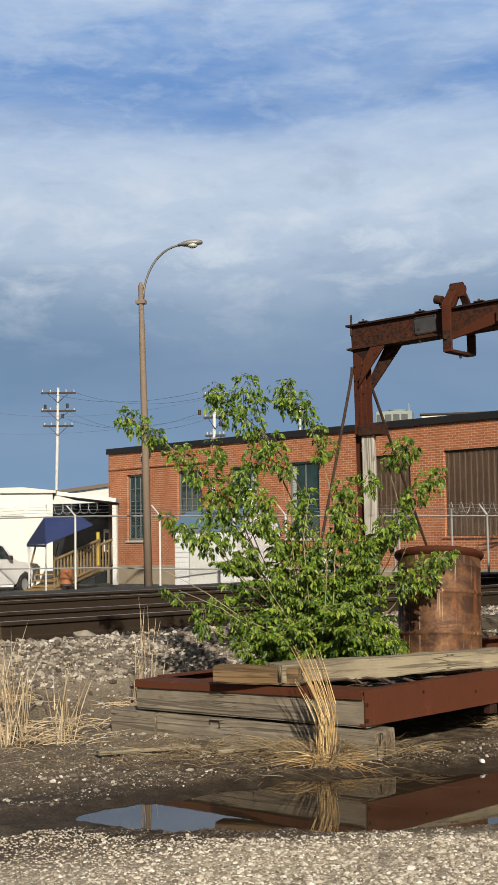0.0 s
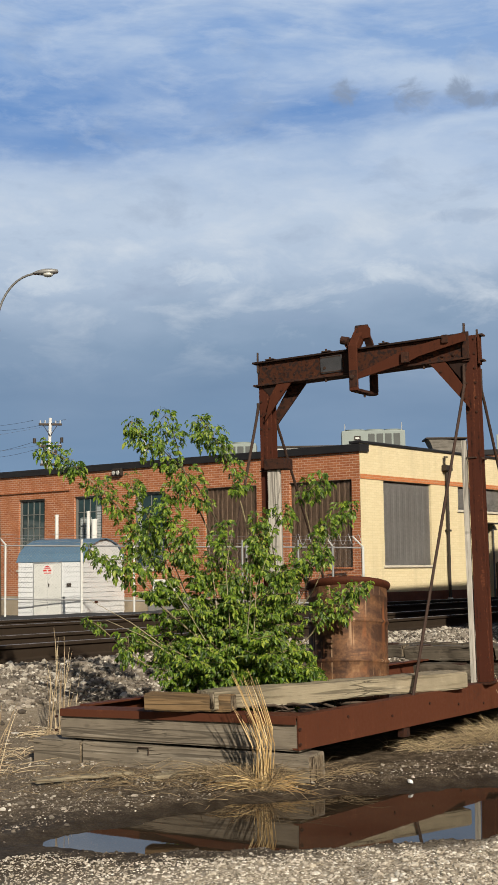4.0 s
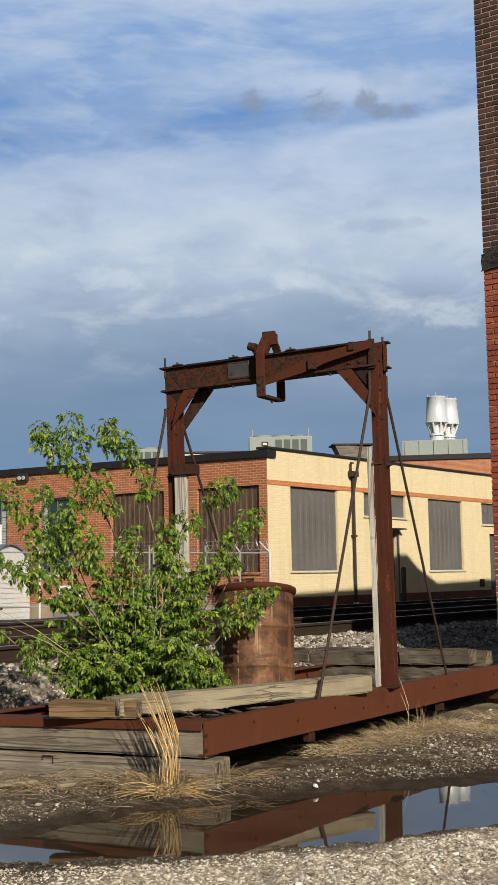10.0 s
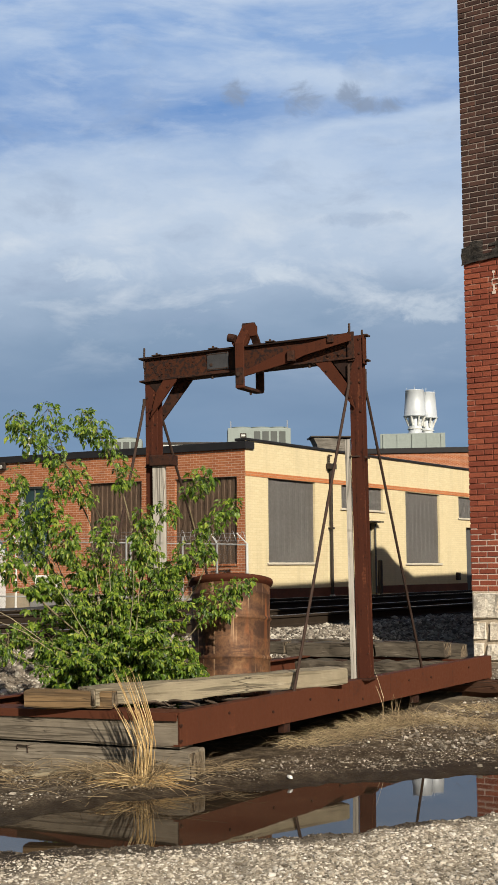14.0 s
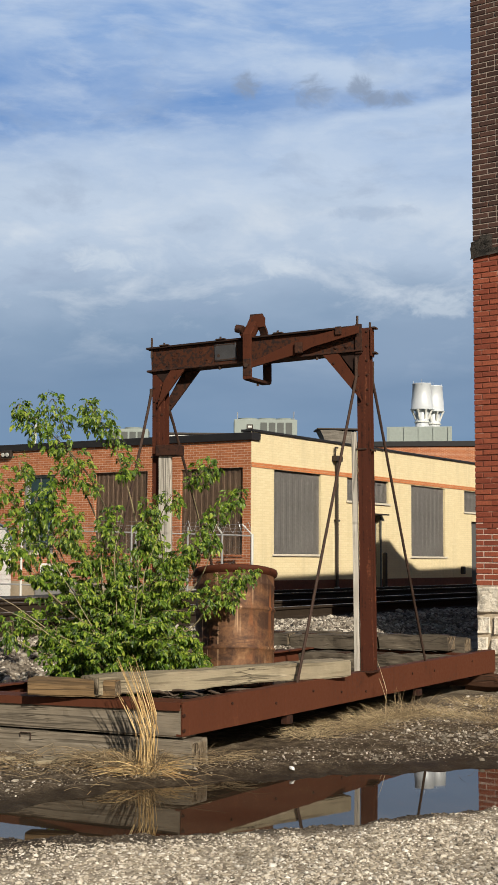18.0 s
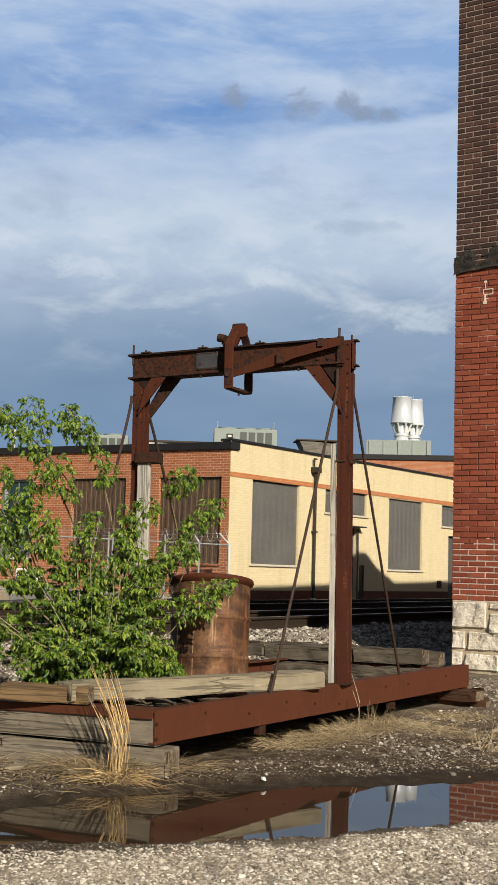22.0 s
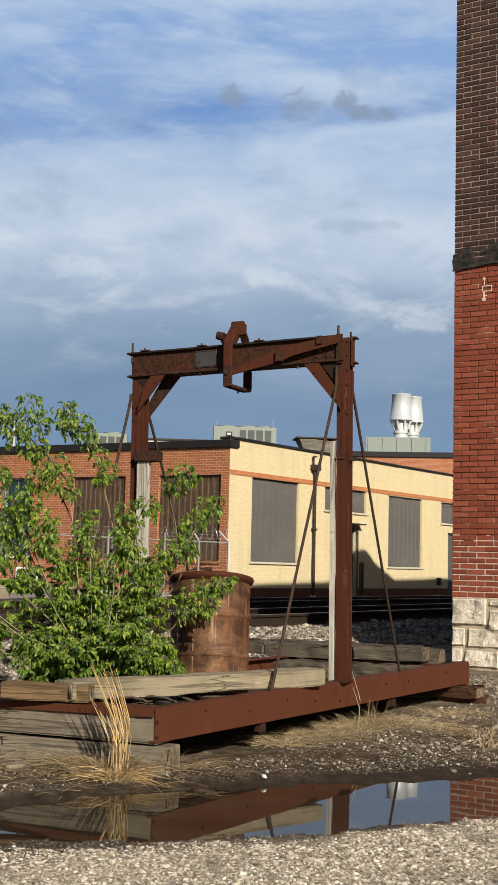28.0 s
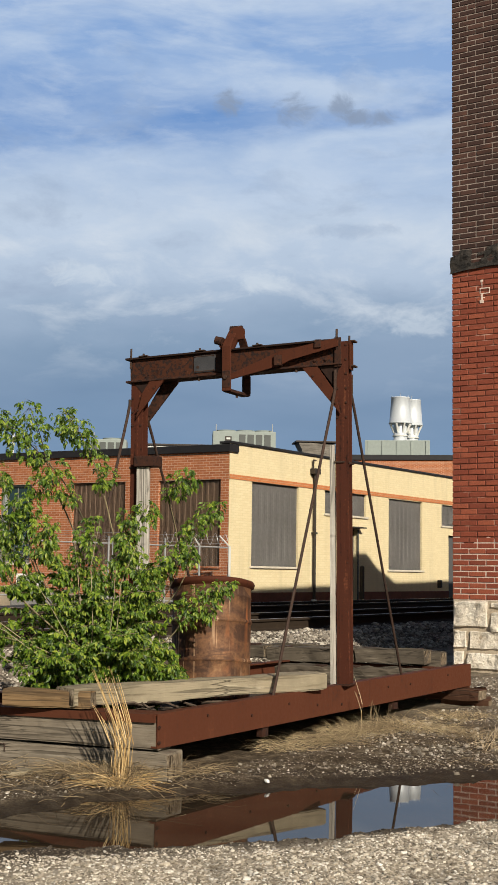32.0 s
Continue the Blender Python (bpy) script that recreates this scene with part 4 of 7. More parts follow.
portal("trolley_arm", prism(bmesh.new(), [(0.90, 3.20), (0.97, 3.12), (1.03, 3.15), (1.02, 3.19), (0.96, 3.175), (0.91, 3.245)], 0.045, pose(-0.07, 0, 0, 0, 0, 90)), M_RUSTDARK, "cast trolley arm")
portal("trolley_arm", prism(bmesh.new(), [(0.93, 3.10), (1.0, 3.085), (1.02, 3.12), (0.95, 3.15)], 0.04, pose(-0.10, 0, 0, 0, 0, 90)), M_RUST)
portal("trolley_head", prism(bmesh.new(), [(0.975, 3.09), (0.905, 3.09), (0.868, 3.165), (0.815, 3.17), (0.815, 3.25), (0.84, 3.272), (0.905, 3.268), (0.945, 3.215)], 0.034, pose(-0.075, 0, 0, 0, 0, 90)), M_RUST, "cast trolley head round the pin")
portal("trolley_bolt", ntube([(-0.15, 0.935, 2.845), (-0.198, 0.935, 2.845)], 0.017, 8), M_IRON)
portal("trolley_bolt", ntube([(0.0, 0.905, 2.70), (0.0, 0.905, 2.74)], 0.010, 6), M_IRON)
# long flat lever along the beam, rising to the post
portal("lever", prism(bmesh.new(), [(0.97, 2.825), (0.97, 2.862), (0.86, 2.90), (0.50, 3.04), (0.05, 3.118), (0.015, 3.105), (0.015, 3.055), (0.40, 2.968), (0.50, 2.925), (0.70, 2.882)], 0.02, pose(-0.112, 0, 0, 0, 0, 90)), M_RUST, "long bent flat lever")
portal("lever_lug", nbox(-0.15, -0.10, 0.475, 0.535, 2.925, 3.01, 0.004), M_RUSTDARK)
portal("lever_lug", nbox(-0.14, -0.10, 0.15, 0.20, 3.05, 3.115, 0.004), M_RUSTDARK)

# tie rods
rods = ((SUP @ Vector((-0.07, 0.052, 2.715)), (1.385, 0.03, 0.40)), (SUP @ Vector((0.062, -0.045, 2.69)), (3.59, 0.03, 0.42)), (SUP @ Vector((-0.06, 1.838, 2.68)), (1.42, 1.86, 0.40)), (SUP @ Vector((0.07, 1.73, 2.55)), (3.50, 1.86, 0.40)))
for i, (a, b) in enumerate(rods):
    b = Vector(b)
    k_ = a + (b - a) * 0.05 + Vector((0.004, 0, 0.0))
    part("tie_rod", ntube([a + Vector((0, 0, 0.16 if i < 2 else 0.04)), a, k_, a + (b - a) * 0.6, b], [0.013, 0.013, 0.012, 0.0115, 0.0115], 8), M_IRON, gantry, "thin rusty tie rod")

# wooden slats against the posts
M_GREYWOOD = wood_material("bleached_plank", (0.46, 0.425, 0.365), (0.20, 0.18, 0.155), (0.66, 0.62, 0.55), axis=2)
portal("wood_packing", nbox(-0.052, -0.022, 0.062, 0.104, 0.42, 2.285, 0.004), M_GREYWOOD, "bleached grey wooden strip")
portal("wood_packing", nbox(-0.10, -0.056, 1.642, 1.752, 0.42, 2.15, 0.008), M_GREYWOOD, "bleached grey plank")
portal("collar", nbox(-0.13, 0.03, 1.575, 1.766, 2.15, 2.238, 0.006), M_RUSTDARK, "rusty collar round the post")
portal("collar", nbox(-0.118, -0.06, 1.766, 1.800, 2.165, 2.225, 0.004), M_RUST, "collar's end lug")

# ---- timbers of the base ----
M_TIE = wood_material("weathered_tie", (0.205, 0.172, 0.128), (0.105, 0.085, 0.062), (0.30, 0.26, 0.20), axis=0)
M_TIEOLD = wood_material("old_grey_tie", (0.100, 0.082, 0.060), (0.018, 0.014, 0.010), (0.22, 0.188, 0.142), axis=0)
M_TIEWARM = wood_material("brown_tie", (0.185, 0.118, 0.058), (0.075, 0.046, 0.025), (0.30, 0.205, 0.11), axis=0)
M_TIEPALE = wood_material("pale_timber", (0.29, 0.245, 0.165), (0.14, 0.112, 0.072), (0.45, 0.39, 0.28), axis=0)


k = Nodes("cracked_end_grain", 0.9, 0.0, 0.1)
w = k.where()
rings = k.noise(k.where((0.1, 1, 1)), 16, 5, 0.6, 1.5)
gap = k.ramp(k.noise(k.where((0.1, 5, 1.2)), 9, 3, 0.5, 0.5), [(0.55, 0.0), (0.62, 0.9)])
k.bump(rings, 0.5, 0.004)
M_END = k.done(k.mix(gap, k.ramp(rings, [(0.35, (0.09, 0.068, 0.045)), (0.55, (0.20, 0.16, 0.11)), (0.7, (0.32, 0.265, 0.19))]), (0.025, 0.018, 0.012)))
M_ROT = wood_material("rotten_brown_wood", (0.075, 0.036, 0.021), (0.020, 0.011, 0.007), (0.15, 0.080, 0.046), axis=0)


def timber(name, length, width, height, mat, at, turn, label, category="timber", group="", tilt=0.0, chip=0.012):
    """A squared timber, rough and slightly warped; it runs along its own x axis from its centre."""
    bm = bmesh.new()
    n = max(int(length / 0.09), 4)
    seed = random.uniform(0, 99)
    rings = []
    prof = [(-1, -1), (-0.9, -1), (0.9, -1), (1, -1), (1, -0.85), (1, 0.85), (1, 1), (0.9, 1), (-0.9, 1), (-1, 1), (-1, 0.85), (-1, -0.85)]
    for i in range(n + 1):
        x = (i / n - 0.5) * length
        ring = []
        for a, b in prof:
            cr = 0.93 if abs(a) == 1 and abs(b) == 1 else 1.0
            wob = noise.noise(Vector((x * 1.7 + seed, a * 2, b * 2))) * chip
            fine = noise.noise(Vector((x * 9 + seed, a * 5, b * 5))) * chip * 0.45
            ring.append(bm.verts.new((x + noise.noise(Vector((a * 2, b * 2, seed))) * 0.012 * (1 if i in (0, n) else 0), a * width / 2 * cr + wob + fine, b * height / 2 * cr + wob * 0.6 + fine)))
        rings.append(ring)
    for a, b in zip(rings, rings[1:]):
        for i in range(len(prof)):
            bm.faces.new((a[i], a[(i + 1) % len(prof)], b[(i + 1) % len(prof)], b[i]))
    bm.faces.new(rings[0][::-1])
    bm.faces.new(rings[-1])
    o = part(name, bm, mat, None)
    o.matrix_world = pose(at[0], at[1], at[2], 0, tilt, turn)
    if width > 0.09:
        for sx in (-1, 1):
            e = sx * (length / 2 + 0.004)
            part("end_grain", nbox(min(e, e - sx * 0.02), max(e, e - sx * 0.02), -width * 0.43, width * 0.43, -height * 0.42, height * 0.42, 0.006), M_END, o, "cracked end grain")
    return tagged(o, label, category, group)


def skew(c, q):
    """The short side of the frame is not quite square to the long channel."""
    return Vector((-0.526 - 0.918 * q + 0.397 * c, 7.81 + 0.397 * q + 0.918 * c, 0.0))


def tie_at(c0, q0, c1, q1, width, height, zmid, mat, label, tilt=0.0, group="base timbers", chip=0.012, square=True):
    a, b = (skew if square else fr)(c0, q0), fr(c1, q1) if c1 > 0.5 else (skew if square else fr)(c1, q1)
    d = b - a
    m_ = (a + b) / 2
    return timber("railway_tie", d.length, width, height, mat, (m_.x, m_.y, zmid), math.degrees(math.atan2(d.y, d.x)), label, "timber", group, tilt, chip)


TIE_UP = tie_at(0.052, 0.014, 0.052, 1.80, 0.19, 0.185, 0.295, M_TIE, "grey weathered tie bolted in the channel frame")
TIE_LOW = tie_at(0.062, -0.05, 0.062, 1.62, 0.21, 0.18, 0.098, M_TIE, "grey weathered tie lying on the ground under the frame")
tie_at(0.055, 1.65, 0.055, 2.03, 0.21, 0.18, 0.098, M_TIE, "short grey tie end on the ground")
tie_at(-0.05, 0.66, 2.03, 0.02, 0.20, 0.115, 0.487, M_TIEPALE, "pale split timber lying across the frame", group="loose timbers")
tie_at(-0.10, 1.06, 0.02, 0.50, 0.13, 0.105, 0.475, M_TIEWARM, "short brown timber lying on the frame", group="loose timbers")
tie_at(4.90, -0.20, 4.90, 0.45, 0.22, 0.10, 0.180, M_ROT, "rotten brown timber block under the far end of the frame", chip=0.05, square=False)
tie_at(5.00, -0.24, 4.94, 0.2, 0.16, 0.085, 0.09, M_ROT, "crumbling brown timber piece under the frame", chip=0.05, square=False)

for dz in (-0.045, 0.045):
    bolt(TIE_UP, (-0.91, 0.10, dz), "y", 0.010, 0.014)
    bolt(TIE_UP, (0.93, 0.10, dz), "y", 0.010, 0.014)
for x0 in (0.31,):
    st_ = bmesh.new()
    tube(st_, [(x0, 0.09, 0.03), (x0, 0.112, 0.03), (x0, 0.112, 0.075), (x0 + 0.08, 0.112, 0.075), (x0 + 0.08, 0.112, 0.05), (x0 + 0.08, 0.09, 0.05)], 0.0032, 5)
    part("staple", st_, M_IRON, TIE_LOW, "bent iron staple")

# ---- oil drum ----
k = Nodes("drum_rust", 0.7, 0.25, 0.4)
w = k.where()
x = k.xyz(w)
big = k.noise(w, 3.2, 7, 0.62, 0.8)
fine = k.noise(w, 45, 5, 0.6)
run = k.noise(k.where((9, 9, 0.9)), 1.6, 6, 0.6)
patch = k.noise(k.where((1, 1, 1.6), move=(2, 6, 3)), 4.5, 6, 0.6, 0.7)
col = k.ramp(k.mix(0.25, k.mix(0.25, big, run), fine), [(0.36, (0.030, 0.014, 0.008)), (0.45, (0.092, 0.043, 0.021)), (0.55, (0.175, 0.084, 0.038)), (0.66, (0.30, 0.165, 0.078))])
col = k.mix(k.ramp(patch, [(0.47, 0.0), (0.58, 0.8)]), col, (0.045, 0.022, 0.014))
drip = k.math("MULTIPLY", k.ramp(k.noise(k.where((26, 26, 0.6), move=(4, 2, 1)), 1.2, 3, 0.5), [(0.585, 0.0), (0.63, 0.9)]), k.ramp(k.noise(k.where((1, 1, 1), move=(5, 1, 8)), 3.5, 3), [(0.42, 0.0), (0.52, 1.0)]))
col = k.mix(drip, col, (0.42, 0.27, 0.16))
lower = k.math("MULTIPLY", k.ramp(k.noise(k.where((12, 12, 1.4), move=(9, 5, 1)), 1.2, 4, 0.5), [(0.54, 0.0), (0.64, 0.7)]), k.ramp(k.noise(k.where((1, 1, 1), move=(1, 7, 2)), 2.5, 3), [(0.45, 0.0), (0.6, 1.0)]))
col = k.mix(lower, col, (0.30, 0.105, 0.035))
k.bump(k.mix(0.5, fine, big), 0.35, 0.004)
M_DRUM = k.done(col)
drum_at = fr(1.70, 0.72)
drum = thing("oil_drum", pose(drum_at.x - 0.022, drum_at.y - 0.03, 0.318, -8.0) @ Matrix.Diagonal((1.035, 1.035, 1.0, 1.0)), "open rusty steel oil drum with pale runs and a bent rim", "drum")
R = 0.286
prof = [(0.0, 0.012), (R - 0.01, 0.012), (R - 0.004, 0.0), (R + 0.012, 0.0), (R + 0.012, 0.02), (R, 0.026), (R, 0.27), (R + 0.004, 0.276), (R + 0.013, 0.29), (R + 0.004, 0.304), (R, 0.31), (R, 0.56), (R + 0.004, 0.566), (R + 0.013, 0.58), (R + 0.004, 0.594), (R, 0.60), (R, 0.755), (R + 0.004, 0.76), (R, 0.768), (R, 0.842), (R + 0.006, 0.848)]


def bent_top(bm):
    """The top of the drum is bent up on one side."""
    for v in bm.verts:
        if v.co.z > 0.70:
            v.co.z += 0.012 * (-v.co.y / R) * (v.co.z - 0.70) / 0.17
    return bm


part("shell", bent_top(lathe(bmesh.new(), prof, 64)), M_DRUM, drum, smooth=True)
part("inside", bent_top(lathe(bmesh.new(), [(0.0, 0.02), (R - 0.006, 0.02), (R - 0.006, 0.86)], 48)), M_RUSTDARK, drum, "dark rusty inside", smooth=True)
part("rim", bent_top(lathe(bmesh.new(), [(R - 0.004, 0.845), (R - 0.002, 0.866), (R + 0.010, 0.882), (R + 0.022, 0.878), (R + 0.027, 0.862), (R + 0.021, 0.844), (R, 0.828)], 64)), M_RUST, drum, "rolled dark rim", smooth=True)

# ---- fittings on the works ----
M_DARKMETAL = plain("dark_weathered_metal", (0.045, 0.035, 0.028), 0.6, 0.3, 0.3)
M_WHITE = plain("white_paint", (0.64, 0.64, 0.60), 0.6, vary=0.06, scale=2.0)
M_OFFWHITE = plain("off_white_paint", (0.58, 0.58, 0.54), 0.65, vary=0.08, scale=2.0)
M_GALV = plain("galvanised_steel", (0.50, 0.51, 0.51), 0.45, 0.5, 0.12)
M_GREYGREEN = plain("grey_green_machine_paint", (0.26, 0.295, 0.27), 0.6, vary=0.12)
M_LAMPGLASS = plain("lamp_lens", (0.55, 0.55, 0.50), 0.2, vary=0.1)
for r in (9.05, 15.45):
    fl = thing("flood_light", RED_M @ Matrix.Translation((r, 0.0, 4.38)), "black twin flood light on the brick wall", "wall light", "flood lights")
    part("housing", nbox(-0.20, 0.20, 0.01, 0.13, -0.10, 0.12, 0.02), M_DARKMETAL, fl)
    for dx in (-0.09, 0.09):
        lens = part("lens", ntube([(dx, 0.10, 0.0), (dx, 0.17, -0.02)], 0.062, 12), M_LAMPGLASS, fl, "round pale lens")
        part("shroud", ntube([(dx, 0.09, 0.0), (dx, 0.15, -0.015)], [0.05, 0.08], 12, cap=False), M_DARKMETAL, lens)
pp = thing("wall_lamp_pipe", YEL_M @ Matrix.Translation((4.20, -0.08, 0.0)), "dark steel stand pipe with a lamp box by the yellow wall", "wall lamp")
part("pipe", ntube([(0, 0, 0.45), (0, 0, 4.15)], 0.043, 10), M_DARKMETAL, pp)
part("lamp_box", nbox(-0.17, 0.17, -0.10, 0.07, 4.14, 4.30, 0.015), M_DARKMETAL, pp)
part("bracket", ntube([(-0.1, 0, 4.28), (-0.1, 0, 4.56)], 0.025, 8), M_DARKMETAL, pp)
part("bracket", ntube([(-0.1, 0, 4.54), (0.04, 0, 4.54)], 0.025, 8), M_DARKMETAL, pp)
part("clamp", nbox(-0.075, 0.075, -0.06, 0.07, 2.4, 2.46, 0.004), M_DARKMETAL, pp)
part("foot", nbox(-0.06, 0.06, -0.06, 0.06, 0.44, 0.53, 0.01), M_OFFWHITE, pp)
bo = thing("bollard", YEL_M @ Matrix.Translation((6.25, -0.5, 0.45)), "dark steel bollard by the door", "bollard")
part("tube", ntube([(0, 0, 0), (0, 0, 1.05)], 0.075, 12), M_DARKMETAL, bo)
part("cap", ntube([(0, 0, 1.05), (0, 0, 1.08)], [0.075, 0.03], 12), M_DARKMETAL, bo)
dk = thing("door_frame", YEL_M @ Matrix.Translation((6.2, -0.02, 0.0)), "dark steel door frame with a thin hood", "door")
part("jamb", nbox(0.60, 0.66, -0.03, 0.0, 0.52, 2.62, 0.008), plain("open_door_grey", (0.10, 0.095, 0.085), 0.5), dk)
part("hood", nbox(-0.05, 0.75, -0.25, 0.0, 2.66, 2.70, 0.008), M_DARKMETAL, dk, "thin dark door hood")
mb = thing("meter_box", YEL_M @ Matrix.Translation((12.45, -0.06, 0.98)), "small dark meter box on the wall", "meter box")
part("case", nbox(-0.08, 0.08, -0.05, 0.06, -0.13, 0.13, 0.01), M_DARKMETAL, mb)
part("cover", nbox(-0.06, 0.06, -0.06, -0.051, -0.1, 0.1, 0.004), M_DARKMETAL, mb)


M_COIL = plain("coil_grille", (0.085, 0.092, 0.085), 0.5)


def roof_unit(at, turn, length, width, height, fans, mat, label):
    u = thing("rooftop_unit", pose(at[0], at[1], at[2], 0, 0, turn), label, "air conditioner", "rooftop units")
    part("casing", nbox(0, length, 0, width, 0.08, height, 0.02), mat, u)
    part("skid", nbox(0.05, length - 0.05, 0.05, width - 0.05, 0, 0.08), M_DARKMETAL, u)
    n = int(length / 0.26)
    for i in range(n):
        if i * 0.26 > 0.6 or length < 1.8:
            part("coil_grille", nbox(i * 0.26 + 0.03, i * 0.26 + 0.23, -0.012, 0.0, 0.14, height - 0.10), M_COIL, u)
    if length > 1.8:
        pt = part("maker_badge", nbox(0.38, 0.58, -0.012, 0.0, height - 0.30, height - 0.16, 0.004), M_DARKMETAL, u, "dark badge with a pale bar")
        part("badge_bar", nbox(0.42, 0.54, -0.015, -0.0122, height - 0.26, height - 0.20), M_OFFWHITE, pt)
    for i in range(fans):
        fx = length * (i + 0.7) / (fans + 0.2)
        part("fan_ring", lathe(bmesh.new(), [(0.30, height), (0.32, height + 0.07), (0.28, height + 0.07), (0.26, height)], 20, (min(fx, length - 0.35), width / 2)), mat, u)
    part("vent_pipe", ntube([(0.1, 0.1, height), (0.1, 0.1, height + 0.22)], 0.015, 6), M_GALV, u)
    part("vent_pipe", ntube([(length - 0.1, 0.1, height), (length - 0.1, 0.1, height + 0.25)], 0.015, 6), M_GALV, u)
    return u


ya = math.degrees(math.atan2(YEL.y, YEL.x))
roof_unit((-1.28, 39.1, 4.37), 3.0, 1.95, 1.1, 1.25, 3, M_GREYGREEN, "grey-green air conditioner on the flat roof")
roof_unit((-5.25, 40.6, 4.37), 3.0, 1.15, 1.0, 1.1, 1, M_GREYGREEN, "small grey-green air conditioner on the flat roof")
st = thing("roof_parapet", pose(-3.8, 40.6, 4.37, 0, 0, 4), "pale raised roof edge behind the coping", "parapet")
part("face", nbox(0, 2.7, 0, 0.2, 0, 0.92, 0.01), M_OFFWHITE, st)
part("cap", nbox(-0.05, 2.75, -0.05, 0.25, 0.921, 0.98, 0.01), M_DARKMETAL, st)
mast = thing("roof_mast", pose(-7.76, 40.75, 4.3), "thin pale mast standing on the flat roof", "mast")
part("pole", ntube([(0, 0, 0), (0, 0, 1.51)], 0.035, 8), M_OFFWHITE, mast)
part("cross_rod", ntube([(-0.28, 0, 1.06), (0.1, 0, 1.09)], 0.012, 6), M_DARKMETAL, mast)
part("guy_rod", ntube([(0.02, 0, 1.21), (0.45, 0, 0.75)], 0.012, 6), M_DARKMETAL, mast)
hop = thing("roof_hopper", pose(1.45, 41.6, 4.37, 0, 0, 6), "weathered grey timber hopper on the roof", "hopper")
bm = bmesh.new()
prism(bm, [(0.35, 0.0), (1.2, 0.0), (1.25, 1.12), (0.0, 1.22), (0.12, 0.98)], 0.9, Matrix.Translation((0, 0.5, 0)))
part("hopper_body", bm, wood_material("grey_hopper_wood", (0.20, 0.18, 0.15), (0.08, 0.07, 0.06), (0.32, 0.29, 0.25), 0), hop)
part("hopper_lid", nbox(-0.08, 1.3, 0.0, 1.0, 1.20, 1.25, 0.01), M_DARKMETAL, hop)

# ---- mill with white cooling stacks, far behind ----
mill = thing("far_brick_mill", pose(4.6, 71.9, 0, 0, 0, -6.5), "far red brick hall behind the works", "building")
part("wall", nbox(0, 16, 0, 14, 0, 7.7), M_RED, mill)
part("roof_edge", nbox(-0.1, 16.1, -0.1, 14.1, 7.701, 8.0, 0.02), M_COPING, mill, "dark roof edge")
part("penthouse", nbox(1.6, 5.4, 3.0, 7.5, 8.01, 9.15, 0.03), M_GREYGREEN, mill, "grey-green plant room")
for i in range(5):
    part("penthouse_rib", nbox(1.75 + i * 0.85, 1.82 + i * 0.85, 2.95, 2.999, 8.05, 9.1), M_GREYGREEN, mill)
M_STACK = plain("dull_white_steel", (0.52, 0.55, 0.57), 0.45, 0.15, 0.08)
for cx, cy in ((8.82, 76.5), (9.64, 77.6)):
    cs = thing("cooling_stack", pose(cx, cy, 8.78), "white flared steel exhaust stack on the plant room", "exhaust stack", "exhaust stacks")
    part("stem", lathe(bmesh.new(), [(0.44, 0.35), (0.44, 0.60), (0.41, 0.62), (0.41, 1.70)], 28), M_STACK, cs, smooth=True)
    part("hood", lathe(bmesh.new(), [(0.42, 1.62), (0.62, 1.56), (0.70, 1.58), (0.70, 1.63), (0.665, 1.65), (0.555, 3.10), (0.58, 3.13), (0.58, 3.18), (0.52, 3.18), (0.50, 2.9)], 36), M_STACK, cs, smooth=True)
    part("collar", lathe(bmesh.new(), [(0.44, 0.80), (0.47, 0.81), (0.47, 0.86), (0.41, 0.87)], 28), M_OFFWHITE, cs)
    for i in range(8):
        a = i * 0.7854 + 0.3
        c_, s_ = math.cos(a), math.sin(a)
        part("strut", ntube([(0.40 * c_, 0.40 * s_, 1.02), (0.50 * c_, 0.50 * s_, 1.28), (0.64 * c_, 0.64 * s_, 1.575)], 0.06, 6), M_OFFWHITE, cs)
    for i in range(3):
        a = i * 2.0944 + 0.4
        part("rod", ntube([(0.58 * math.cos(a), 0.58 * math.sin(a), 3.0), (0.58 * math.cos(a), 0.58 * math.sin(a), 3.38)], 0.012, 5), M_STACK, cs, "thin lightning rod")

# ---- street lamp ----
M_CONC = plain("brown_concrete_pole", (0.205, 0.155, 0.115), 0.8, vary=0.12, scale=3.0, bump=0.2)
lamp = thing("street_lamp", pose(-8.86, 28.5, 0.22), "tall brown street lamp with a curved arm", "street lamp")
part("pole", ntube([(0, 0, -0.1), (-0.05, 0, 3.5), (-0.12, 0, 7.17), (-0.12, 0, 7.22), (-0.12, 0, 7.30)], [0.098, 0.084, 0.060, 0.055, 0.012], 14), M_CONC, lamp, smooth=True)
arm = [(-0.06 + 0.92 * (1 - math.cos(t)), 0.1 * t, 6.88 + 1.26 * math.sin(t)) for t in [i * 1.5708 / 12 for i in range(13)]]
part("arm", ntube(arm, 0.028, 8), plain("grey_lamp_arm", (0.16, 0.155, 0.145), 0.5, 0.3), lamp, smooth=True)
part("clamp", nbox(-0.23, 0.0, -0.085, 0.085, 6.76, 6.86, 0.015), M_CONC, lamp)
part("base_flange", nbox(-0.16, 0.16, -0.16, 0.16, -0.1, 0.03, 0.01), M_CONC, lamp)
hd = bmesh.new()
lathe(hd, [(0.0, 0.30), (0.07, 0.28), (0.115, 0.16), (0.13, 0.0), (0.10, -0.15), (0.05, -0.26), (0.03, -0.30)], 16)
head = part("head", hd, plain("lamp_head_grey", (0.27, 0.265, 0.25), 0.5, 0.3), lamp, "grey cobra head", smooth=True)
head.matrix_basis = pose(1.06, 0.17, 8.17, 0, 86, 8) @ Matrix.Diagonal((0.62, 1.0, 1.0, 1))
